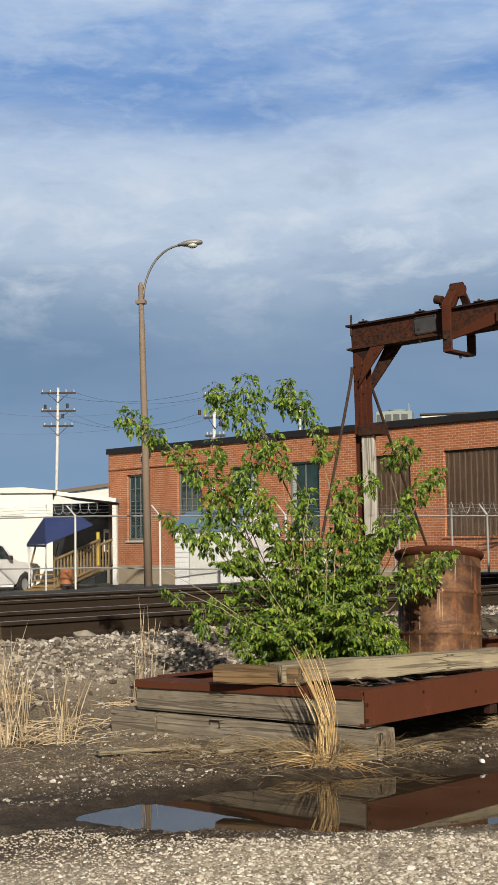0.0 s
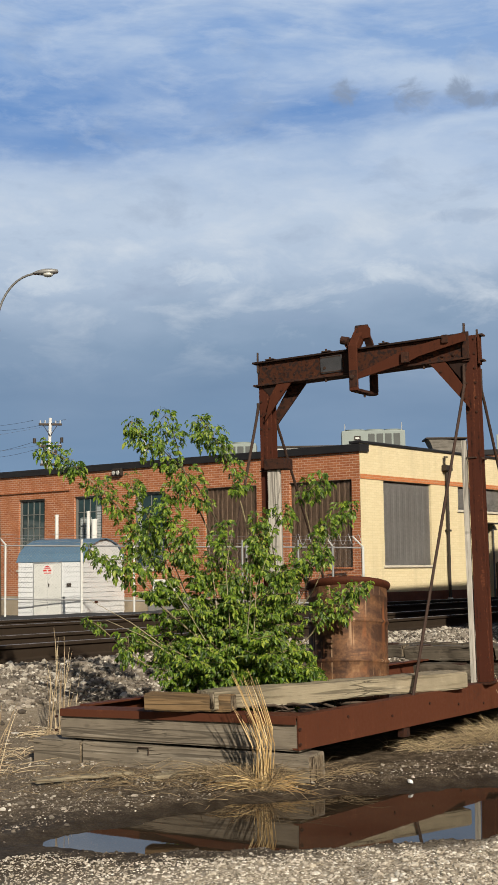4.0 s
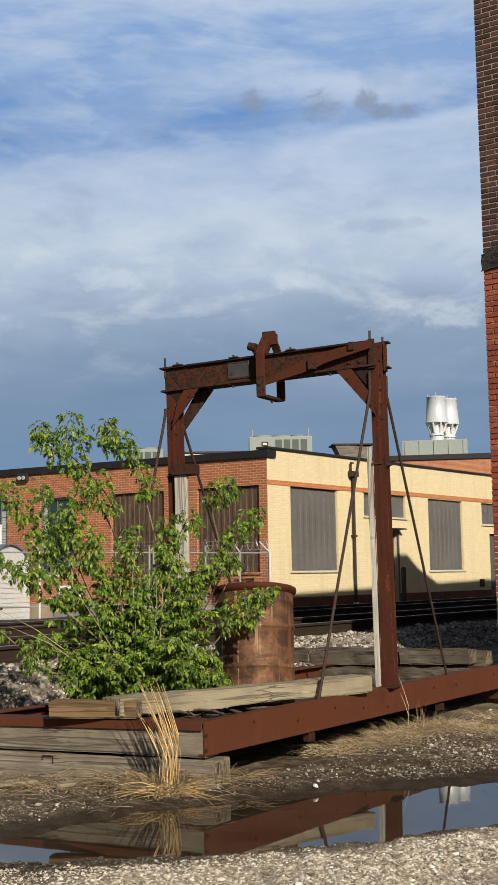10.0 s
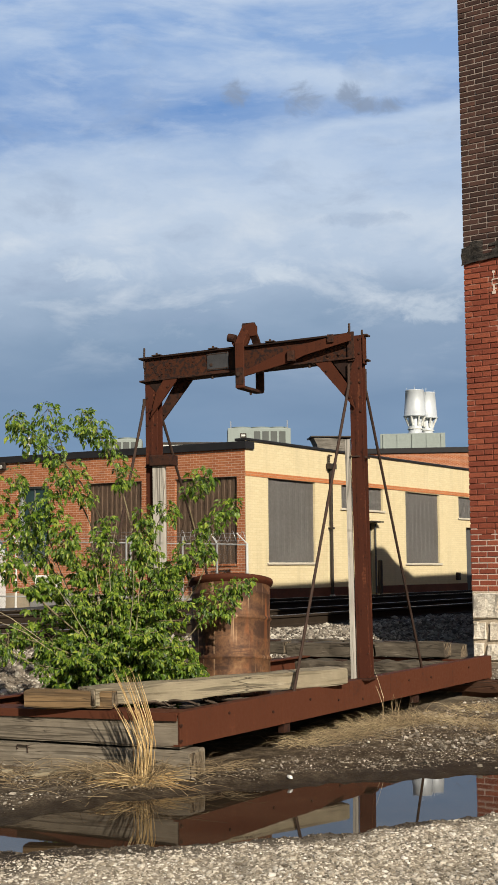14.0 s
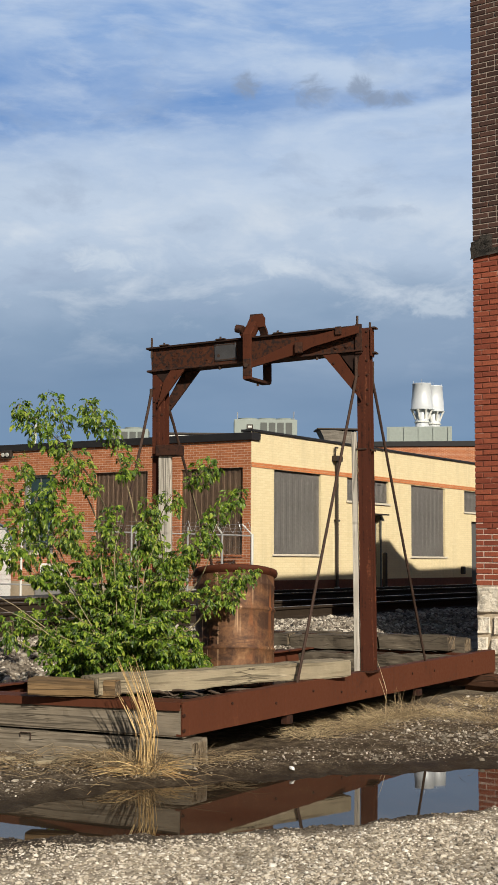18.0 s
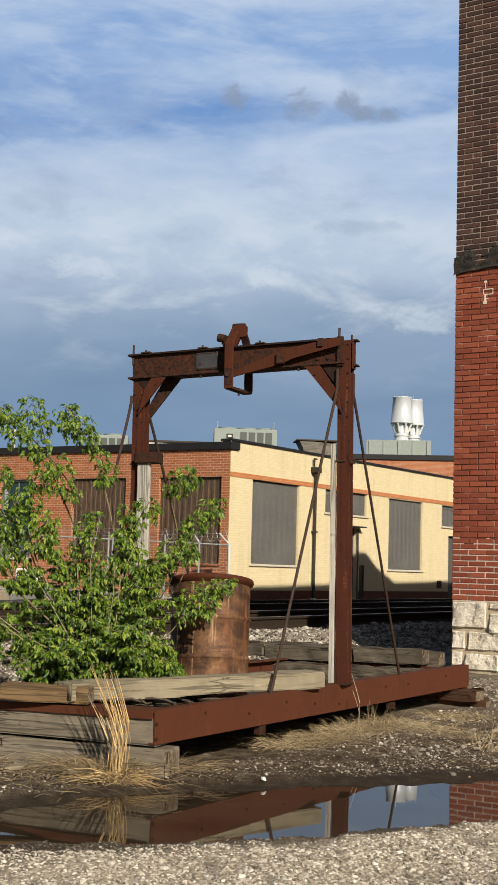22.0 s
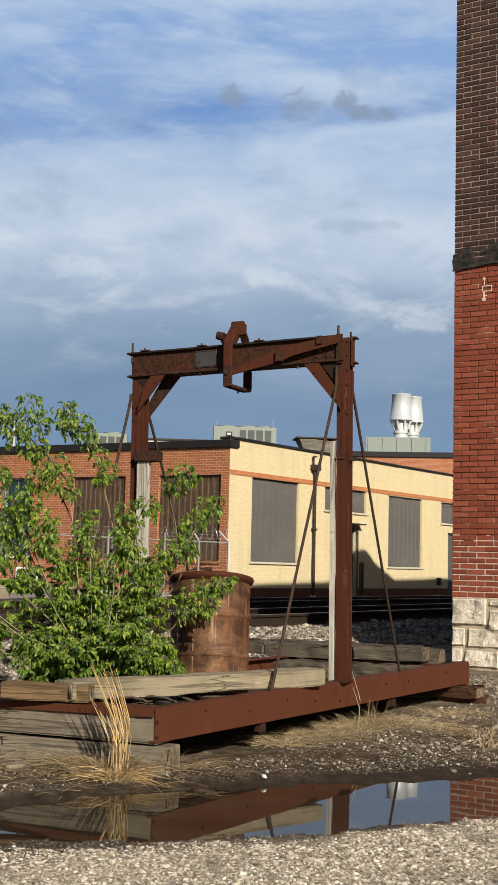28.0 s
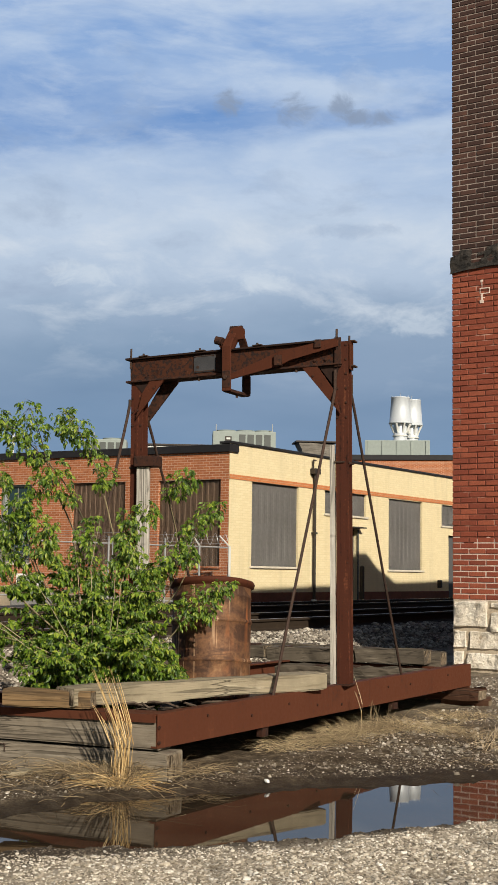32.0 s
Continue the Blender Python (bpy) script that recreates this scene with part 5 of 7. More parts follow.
gl = bmesh.new()
bmesh.ops.create_uvsphere(gl, u_segments=14, v_segments=8, radius=0.11)
o = part("lens", gl, M_LAMPGLASS, lamp, "clear lens", smooth=True)
o.matrix_basis = pose(1.11, 0.17, 8.115) @ Matrix.Diagonal((1.15, 1.0, 0.62, 1))

# ---- chain-link fence ----
M_DULLGALV = plain("dull_galvanised_steel", (0.30, 0.30, 0.29), 0.6, 0.3, 0.15)
fence = thing("chain_link_fence", Matrix.Translation((0, 0, 0)), "galvanised chain-link fence with barbed wire on angled arms", "fence")
F0, F1 = Vector((-22.0, 33.6, 0.0)), Vector((-0.62, 32.55, 0.0))
FD = (F1 - F0).normalized()


def fence_x(x):
    return F0 + FD * ((x - F0.x) / FD.x)


def fz(p):
    return height_at(p.x, p.y)


def ft(x):
    """The fence's top falls a little toward the corner."""
    return 2.17 if x < -12 else 2.17 - 0.022 * (x + 12)


for x in (-21.0, -18.6, -15.5, -12.52, -10.05, -7.96, -6.55, -3.69, -3.58, -2.24, -1.36, -0.59):
    b = fence_x(x)
    po = part("post", ntube([(b.x, b.y, fz(b) - 0.05), (b.x, b.y, ft(x) + 0.02 + (0.14 if x in (-7.96, -3.69, -3.58, -2.24) else 0.0))], 0.036 if x in (-7.96, -0.59) else 0.028, 10), M_OFFWHITE if x < -5 or x > -1 else M_DULLGALV, fence, "pale steel post")
    if x not in (-7.96, -3.58, -3.69, -2.24):
        s = -1 if x < -1 else -1.5
        part("barb_arm", ntube([(b.x, b.y, ft(x)), (b.x + s * 0.17, b.y - 0.18, ft(x) + 0.27)], 0.022, 6), M_OFFWHITE, po)
FK = fence_x(-12.0)
for dz in (-0.02, -1.43):
    part("top_rail" if dz > -1 else "mid_rail", ntube([(F0.x, F0.y, ft(F0.x) + dz), (FK.x, FK.y, ft(-12) + dz), (F1.x, F1.y, ft(F1.x) + dz)], 0.020, 8), M_DULLGALV, fence)
for i in range(3):
    pts = []
    nn = 160
    for j in range(nn + 1):
        p = F0 + (F1 - F0) * (j / nn)
        pts.append((p.x - 0.055 * (i + 1), p.y - 0.06 * (i + 1), ft(p.x) + 0.01 + 0.09 * (i + 1) - 0.03 * abs(math.sin(j * 0.31))))
    part("barbed_wire", ntube(pts, 0.0045, 3), M_GALV, fence)
for x0 in (-13.4, -2.3):
    cp = []
    for j in range(260):
        p = fence_x(x0 + j * 0.0065)
        cp.append((p.x, p.y - 0.15 + 0.16 * math.cos(j * 0.16), ft(p.x) + 0.18 + 0.14 * math.sin(j * 0.16)))
    part("razor_coil", ntube(cp, 0.007, 3), M_GALV, fence, "coil of razor wire")
bm = bmesh.new()
L_, H_, PIT = 21.4, 2.1, 0.085


def wire(a, b):
    p, q_ = F0 + FD * a[0], F0 + FD * b[0]
    w_ = 0.0011
    n_ = Vector((-FD.y, FD.x, 0)) * w_
    vs = [bm.verts.new((p.x + n_.x, p.y + n_.y, a[1] - w_)), bm.verts.new((p.x - n_.x, p.y - n_.y, a[1] + w_)), bm.verts.new((q_.x - n_.x, q_.y - n_.y, b[1] + w_)), bm.verts.new((q_.x + n_.x, q_.y + n_.y, b[1] - w_))]
    bm.faces.new(vs)
    u_ = FD * w_
    vs = [bm.verts.new((p.x + u_.x, p.y + u_.y, a[1])), bm.verts.new((p.x - u_.x, p.y - u_.y, a[1])), bm.verts.new((q_.x - u_.x, q_.y - u_.y, b[1])), bm.verts.new((q_.x + u_.x, q_.y + u_.y, b[1]))]
    bm.faces.new(vs)


s = -H_
while s < L_:
    a, b = (max(s, 0.0), 0.05 + max(-s, 0.0)), (min(s + H_, L_), 0.05 + min(H_, L_ - s))
    wire(a, b)
    wire((a[0], 0.05 + H_ - (a[1] - 0.05)), (b[0], 0.05 + H_ - (b[1] - 0.05)))
    s += PIT
tagged(part("mesh_fabric", bm, M_DULLGALV, fence, "woven wire mesh"), kind="stuff")

# ---- white garden shed behind the fence ----
M_SIDING = plain("white_metal_siding", (0.64, 0.65, 0.645), 0.55, vary=0.06, scale=1.5)
M_BLUEROOF = plain("faded_blue_metal_roof", (0.10, 0.175, 0.25), 0.5, 0.1, 0.15, 2.0)
A = Vector((-10.55, 35.95, 0.0))
B = Vector((-8.56, 35.45, 0.0))
shed = thing("garden_shed", along(A, B - A), "white metal garden shed with a blue barrel roof", "shed")
SW, SD = (B - A).length, 2.70
SZ = height_at(-9.5, 36.0) - 0.02
n_sid = 11
for i in range(n_sid):
    z0, z1 = SZ + 0.05 + i * (1.67 - SZ - 0.05) / n_sid, SZ + 0.05 + (i + 1) * (1.67 - SZ - 0.05) / n_sid
    part("siding_board", nbox(0.0, SW, -0.016, -0.003, z0 + 0.014, z1, 0.004), M_SIDING, shed)
    part("siding_board", prism(bmesh.new(), [(0, z0), (0.014, z0), (0.0, z1)], SD, pose(SW, SD / 2, 0)), M_SIDING, shed)
part("body", nbox(0.002, SW - 0.002, 0.002, SD, SZ, 1.67), M_SIDING, shed)
arch = [(0.0, 1.67), (0.14, 1.90), (0.48, 2.14), (0.95, 2.29), (SD / 2, 2.34), (SD - 0.95, 2.29), (SD - 0.48, 2.14), (SD - 0.14, 1.90), (SD, 1.67)]
part("gable", prism(bmesh.new(), arch, 0.02, pose(SW + 0.003, 0, 0, 0, 0, 90)), M_SIDING, shed, "white arched gable")
for i, (p, q_) in enumerate(zip(arch, arch[1:])):
    out = [(p[0] - 0.01, p[1] + 0.015), (q_[0] + 0.0, q_[1] + 0.015), (q_[0], q_[1] + 0.035), (p[0] - 0.01, p[1] + 0.035)]
    part("roof_panel", prism(bmesh.new(), out, SW + 0.16, pose(SW / 2, 0, 0, 0, 0, 90)), M_BLUEROOF, shed, "blue roof sheet")
for i, dx in enumerate((0.52, 0.97)):
    dr = part("shed_door", nbox(dx, dx + 0.435, -0.035, -0.02, SZ + 0.12, 1.64, 0.006), M_OFFWHITE, shed, "cream sliding door")
    if i:
        part("door_handle", nbox(dx + 0.02, dx + 0.05, -0.055, -0.036, 0.98, 1.08, 0.005), M_DARKMETAL, dr)
fr_ = bmesh.new()
box(fr_, 0.50, 0.515, -0.04, -0.019, SZ + 0.1, 1.66)
box(fr_, 1.41, 1.425, -0.04, -0.019, SZ + 0.1, 1.66)
box(fr_, 0.5, 1.425, -0.04, -0.019, 1.661, 1.675)
part("door_frame", fr_, M_GALV, shed)
M_SIGNRED = plain("sign_red", (0.55, 0.03, 0.03), 0.5)
sg = part("warning_sign", nbox(0.80, 1.12, -0.042, -0.037, 1.33, 1.60), M_WHITE, shed, "small white sign with red bars")
for z0, z1, a, b in ((1.545, 1.575, 0.9, 1.02), (1.50, 1.53, 0.86, 1.06), (1.42, 1.47, 0.83, 0.94), (1.42, 1.47, 0.98, 1.09), (1.36, 1.385, 0.85, 1.07)):
    part("sign_bar", nbox(a, b, -0.045, -0.0425, z0, z1), M_SIGNRED, sg)
part("vent_box", nbox(1.58, 1.72, -0.05, -0.02, 0.98, 1.08, 0.01), M_DARKMETAL, shed)
o = part("rust_patch", nbox(SW + 0.019, SW + 0.026, 0.72, 0.92, 0.50, 0.58), M_RUST, shed)

for x, y, h, r in ((-10.20, 38.9, 3.15, 0.055), (-9.20, 38.9, 3.25, 0.05), (-9.02, 38.95, 3.0, 0.09)):
    vp = thing("vent_pipe", pose(x, y, 0), "white plastic vent pipe standing by the wall", "pipe", "vent pipes")
    part("pipe", ntube([(0, 0, 0), (0, 0, h)], r, 10), M_WHITE, vp)
    part("cap", ntube([(0, 0, h), (0, 0, h + 0.04)], [r * 1.15, r * 1.1], 10), M_WHITE, vp)
cb = thing("concrete_barrier", pose(-6.9, 36.6, 0.0, 0, 0, -5), "low grey concrete wall beside the shed", "barrier")
part("block", nbox(0, 3.0, 0, 0.3, 0, 0.62, 0.02), plain("grey_concrete", (0.16, 0.155, 0.145), 0.9, vary=0.2), cb)
part("ledge", nbox(-0.02, 3.02, -0.02, 0.32, 0.621, 0.66, 0.01), plain("grey_concrete_top", (0.20, 0.195, 0.18), 0.9, vary=0.2), cb)
ac = thing("condenser_unit", pose(-6.85, 37.1, 0.55, 0, 0, -6), "off-white air conditioner condenser by the wall", "air conditioner")
part("case", nbox(0, 0.75, 0, 0.3, 0.05, 0.60, 0.02), M_OFFWHITE, ac)
part("fan_guard", ntube([(0.28, -0.012, 0.32), (0.28, 0.0, 0.32)], 0.2, 18), plain("fan_guard", (0.25, 0.25, 0.24), 0.5), ac)
part("stand", nbox(0.05, 0.7, 0.02, 0.28, -0.55, 0.05), M_GALV, ac)

# ---- utility poles and wires ----
M_POLE = plain("pale_weathered_pole", (0.52, 0.51, 0.48), 0.85, vary=0.15)
M_WIRE = plain("grey_wire", (0.09, 0.09, 0.10), 0.6)


def utility_pole(at, top, label, span=1.0):
    u = thing("utility_pole", pose(at[0], at[1], 0, 0, 0, 14), label, "utility pole", "utility poles")
    part("pole", ntube([(-0.25, 0, 0), (0, 0, top)], [0.13, 0.085], 10), M_POLE, u, smooth=True)
    for z, w_ in ((top - 0.35, 1.15 * span), (top - 1.55, 1.15 * span), (top - 2.55, 1.0 * span)):
        ca = part("crossarm", nbox(-w_, w_, -0.06, 0.06, z - 0.06, z + 0.06, 0.01), M_DARKMETAL, u)
        for dx in (-w_ + 0.1, -w_ * 0.45, w_ * 0.45, w_ - 0.1):
            part("insulator", ntube([(dx, 0, z + 0.06), (dx, 0, z + 0.22)], [0.05, 0.035], 8), M_GALV, ca)
        for s in (-1, 1):
            part("arm_brace", ntube([(s * w_ * 0.6, -0.07, z - 0.05), (0, -0.15, z - 0.65)], 0.02, 6), M_DARKMETAL, ca)
    for dx, z in ((-0.85, top - 1.25), (0.62, top - 1.2), (0.3, top - 1.9)):
        part("transformer", ntube([(dx, -0.1, z - 0.15), (dx, -0.1, z + 0.12)], 0.09, 12), M_DARKMETAL, u)
    return u


utility_pole((-32.04, 78.86), 11.96, "pale wooden utility pole with three crossarms")
utility_pole((-18.1, 67.6), 9.9, "pale wooden utility pole behind the works", 0.55)
wr = thing("overhead_wires", Matrix.Translation((0, 0, 0)), "thin black overhead wires between poles", "wires")
for i, (dz, off) in enumerate(((-0.2, -0.9), (-0.2, 0.9), (-1.4, -0.9), (-1.4, 0.5))):
    pts = []
    for j in range(25):
        f = j / 24
        pts.append((-32.04 + off + 13.9 * f, 78.86 - 11.3 * f, 11.9 + dz - 1.9 * f - 1.0 * 4 * f * (1 - f) * (0.6 + 0.2 * i)))
    part("wire", ntube(pts, 0.009, 3), M_WIRE, wr)
for i in range(2):
    pts = [(-18.1 - (20 + 4 * i) * f, 67.6 + 10 * f, 9.5 - 1.0 * i - 3.2 * f * (1 - f) + 1.2 * f) for f in [j / 20 for j in range(21)]]
    part("wire", ntube(pts, 0.007, 3), M_WIRE, wr)

# ---- white office, dock roof, awning, ramp and pickup to the left of the works ----
WB = Vector((-16.47, 40.93, 0.06))
office = thing("white_office", along(WB, Vector((-0.92, -0.40, 0))), "white panelled office building", "building")
# its y axis points toward the yard
part("wall", nbox(0, 9.0, -6.0, 0.0, -0.4, 3.12), M_WHITE, office)
part("roof", prism(bmesh.new(), [(-0.1, 3.121), (9.1, 3.121), (9.1, 3.16), (1.0, 3.32), (-0.1, 3.2)], 6.2, Matrix.Translation((0, -3.0, 0))), M_OFFWHITE, office, "low white roof")
part("corner_trim", nbox(0.75, 0.79, 0.001, 0.02, 0.0, 3.1), M_OFFWHITE, office)
part("wall_plate", nbox(0.95, 1.75, 0.001, 0.05, 2.35, 2.62, 0.01), M_OFFWHITE, office, "pale wall panel")
part("wall_box", nbox(0.72, 0.86, 0.001, 0.06, 1.15, 1.4, 0.01), M_GALV, office)
dock = thing("loading_dock", Matrix.Translation((0, 0, 0)), "dark open loading dock under a white sloping roof", "building")
o = part("roof", nbox(0, 2.05, 0, 5.0, 0, 0.14, 0.01), M_WHITE, dock, "white sloping roof edge")
o.matrix_world = pose(-16.45, 41.2, 3.11, 0, 7.5, 14)
# the dock's deep shade is painted as a near-black back wall and floor
part("back_wall", nbox(-19.5, -15.2, 46.2, 46.4, -0.3, 3.0), M_INSHADE, dock)
part("floor", nbox(-18.5, -15.6, 42.6, 46.2, -0.3, 0.85), M_INSHADE, dock)
part("column", nbox(-14.62, -14.47, 41.75, 41.9, -0.3, 2.75), M_WHITE, dock)
part("upper_wall", nbox(-15.3, -14.7, 44.0, 44.2, 0.9, 2.9), M_OFFWHITE, dock)
dw = part("window", nbox(-15.75, -15.3, 43.9, 43.95, 1.15, 1.95), M_WHITE, dock)
for dx in (0.04, 0.26):
    for dz in (0.05, 0.38):
        part("pane", nbox(-15.74 + dx, -15.74 + dx + 0.17, 43.885, 43.899, 1.15 + dz, 1.15 + dz + 0.3), M_GLASS, dw)
gab = thing("white_gable_hall", pose(-22.6, 56.0, 0, 0, 0, 18), "white metal hall with a brown roof edge behind", "building")
part("gable", prism(bmesh.new(), [(-2, 0), (12, 0), (12, 5.3), (-2, 3.55)], 0.3), M_OFFWHITE, gab)
part("roof_edge", prism(bmesh.new(), [(-2.2, 3.56), (12.2, 5.36), (12.2, 5.56), (-2.2, 3.72)], 0.6), plain("brown_roof_edge", (0.14, 0.11, 0.085), 0.8), gab)
M_BLUE = plain("navy_canvas", (0.018, 0.035, 0.13), 0.85, vary=0.2)
aw = thing("blue_awning", Matrix.Translation((-0.42, 0, 0.05)), "sloping navy blue canvas awning over a ramp", "awning")
bm = bmesh.new()
q = [bm.verts.new(p) for p in ((-15.10, 36.63, 1.39), (-13.95, 35.42, 1.36), (-12.86, 36.48, 1.92), (-14.00, 38.19, 2.28), (-15.00, 37.77, 2.24))]
bm.faces.new(q)
bmesh.ops.solidify(bm, geom=bm.faces[:], thickness=0.03)
part("canvas", bm, M_BLUE, aw)
bm = bmesh.new()
q = [bm.verts.new(p) for p in ((-15.10, 36.63, 1.385), (-13.95, 35.42, 1.355), (-13.95, 35.42, 1.28), (-15.10, 36.63, 1.31))]
bm.faces.new(q)
bmesh.ops.solidify(bm, geom=bm.faces[:], thickness=0.02)
part("valance", bm, M_BLUE, aw)
for p in ((-14.00, 35.55), (-15.0, 36.6)):
    part("support", ntube([(p[0], p[1], -0.25), (p[0], p[1], 1.38)], 0.03, 8), M_OFFWHITE, aw)
M_RAMPWOOD = wood_material("yellow_ramp_wood", (0.255, 0.175, 0.08), (0.13, 0.085, 0.04), (0.35, 0.255, 0.125), axis=0)
ramp = thing("wooden_ramp", Matrix.Translation((0, 0, 0)), "yellow-brown wooden ramp with slatted railings", "ramp")
R0, R1 = Vector((-14.32, 35.95, 0.02)), Vector((-13.82, 38.42, 0.62))
rd = R1 - R0
part("deck", prism(bmesh.new(), [(0, -0.05), (rd.length, -0.05), (rd.length, 0.02), (0, 0.02)], 1.1, Matrix.Translation(R0) @ rd.to_track_quat("X", "Z").to_matrix().to_4x4() @ Matrix.Translation((0, 0.55, 0))), M_RAMPWOOD, ramp)
for dy in (0.0, 1.1):
    for z in (0.10, 0.92):
        part("rail", ntube([R0 + Vector((0, dy, z)), R1 + Vector((0, dy, z))], 0.045, 6), M_RAMPWOOD, ramp)
    for i in range(15):
        p = R0 + rd * (i / 14) + Vector((0, dy, 0))
        part("baluster", nbox(p.x - 0.022, p.x + 0.022, p.y - 0.03, p.y + 0.0, p.z + 0.02, p.z + 0.92), M_RAMPWOOD, ramp)
part("newel", nbox(-13.96, -13.88, 38.5, 38.58, 0.5, 1.78, 0.008), plain("yellow_post", (0.55, 0.42, 0.05), 0.7), ramp, "yellow post")
stp = thing("ramp_steps", pose(-15.15, 36.1, -0.09, 0, 0, 14), "pale wooden steps beside the ramp", "steps")
for i in range(4):
    part("tread", nbox(0.0, 0.75, 0.0 + i * 0.22, 0.24 + i * 0.22, 0.05 + i * 0.17, 0.10 + i * 0.17, 0.006), M_RAMPWOOD, stp)
for dx in (0.02, 0.70):
    part("stringer", prism(bmesh.new(), [(0, 0), (0.95, 0.66), (0.95, 0.5), (0.2, 0)], 0.04, pose(dx, 0, 0.0, 0, 0, 90)), M_RAMPWOOD, stp)
    part("handrail", ntube([(dx, 0, 0.95), (dx, 0.9, 1.55)], 0.03, 6), M_RAMPWOOD, stp)

# drum shape added to give an unclear orange patch behind the balusters
barrel = thing("orange_drum", pose(-14.10, 36.35, 0.16), "orange drum shape added for an unclear patch behind the ramp railing", "traffic drum")
part("drum_body", lathe(bmesh.new(), [(0.0, 0.0), (0.19, 0.0), (0.165, 0.48), (0.12, 0.52), (0.0, 0.52)], 16), plain("orange_patch_colour", (0.36, 0.12, 0.04), 0.6), barrel)
part("rim", lathe(bmesh.new(), [(0.19, 0.0), (0.22, 0.0), (0.22, 0.05), (0.19, 0.06)], 16), M_DARKMETAL, barrel)

# pickup, nose toward the ramp
M_CARWHITE = plain("white_car_paint", (0.80, 0.80, 0.79), 0.25, vary=0.03, spec=0.5)
M_TYRE = plain("tyre_rubber", (0.02, 0.02, 0.02), 0.85)
M_CARGLASS = plain("car_glass", (0.015, 0.03, 0.035), 0.08, spec=0.6)
car = thing("pickup_truck", pose(-16.86, 35.77, -0.155, 0, 0, 80) @ Matrix.Diagonal((0.92, 0.92, 0.92, 1.0)), "parked white pickup truck", "truck")
bm = bmesh.new()
side = [(-2.6, 0.42), (-2.25, 0.42), (-2.05, 0.75), (-1.75, 0.86), (-1.4, 0.75), (-1.2, 0.40), (1.15, 0.38), (1.30, 0.72), (1.62, 0.88), (1.98, 0.76), (2.15, 0.42), (2.45, 0.42), (2.55, 0.6), (2.55, 0.92), (2.42, 1.06), (1.2, 1.16), (0.95, 1.22), (0.35, 1.72), (-0.1, 1.80), (-1.1, 1.80), (-1.28, 1.20), (-2.6, 1.18)]
prism(bm, side, 1.8)
bmesh.ops.bevel(bm, geom=[e for e in bm.edges if abs(e.verts[0].co.y - e.verts[1].co.y) < 1e-4], offset=0.05, segments=3, affect="EDGES", profile=0.6)
part("body", bm, M_CARWHITE, car)
for s in (-1, 1):
    part("side_window", prism(bmesh.new(), [(0.82, 1.24), (0.32, 1.66), (-0.12, 1.72), (-0.12, 1.24)], 0.02, Matrix.Translation((0, s * 0.895, 0))), M_CARGLASS, car)
    part("side_window", prism(bmesh.new(), [(-0.2, 1.24), (-0.2, 1.72), (-1.02, 1.72), (-1.15, 1.24)], 0.02, Matrix.Translation((0, s * 0.895, 0))), M_CARGLASS, car)
    part("mirror", nbox(0.62, 0.78, s * 0.93 - 0.09, s * 0.93 + 0.09, 1.2, 1.36, 0.03), M_DARKMETAL, car)
    part("headlight", nbox(2.38, 2.56, s * 0.7 - 0.18, s * 0.7 + 0.18, 0.80, 0.98, 0.02), M_LAMPGLASS, car)
    part("door_handle", nbox(-0.02, 0.14, s * 0.905 - 0.01, s * 0.905 + 0.01, 1.07, 1.10, 0.004), M_DARKMETAL, car)
    for wx in (-1.73, 1.63):
        wh = part("wheel", lathe(bmesh.new(), [(0.20, -0.1), (0.36, -0.11), (0.385, -0.06), (0.385, 0.06), (0.36, 0.11), (0.20, 0.1)], 28), M_TYRE, car, "black tyre", smooth=True)
        wh.matrix_basis = pose(wx, s * 0.80, 0.385, 90, 0, 0)
        part("rim", lathe(bmesh.new(), [(0.0, -0.06), (0.2, -0.08), (0.205, 0.08), (0.0, 0.06)], 20), M_GALV, wh)
part("bumper", nbox(2.45, 2.62, -0.86, 0.86, 0.45, 0.62, 0.03), M_GALV, car)
part("windscreen", prism(bmesh.new(), [(0.98, 1.21), (0.40, 1.70), (0.36, 1.70), (0.94, 1.21)], 1.5, Matrix.Translation((0.02, 0, 0.03))), M_CARGLASS, car)

# ---- loose stones ----
ICO_V = []
_bm = bmesh.new()
bmesh.ops.create_icosphere(_bm, subdivisions=1, radius=1.0)
ICO_V = np.array([v.co[:] for v in _bm.verts])
ICO_F = np.array([[v.index for v in f.verts] for f in _bm.faces])
_bm.free()


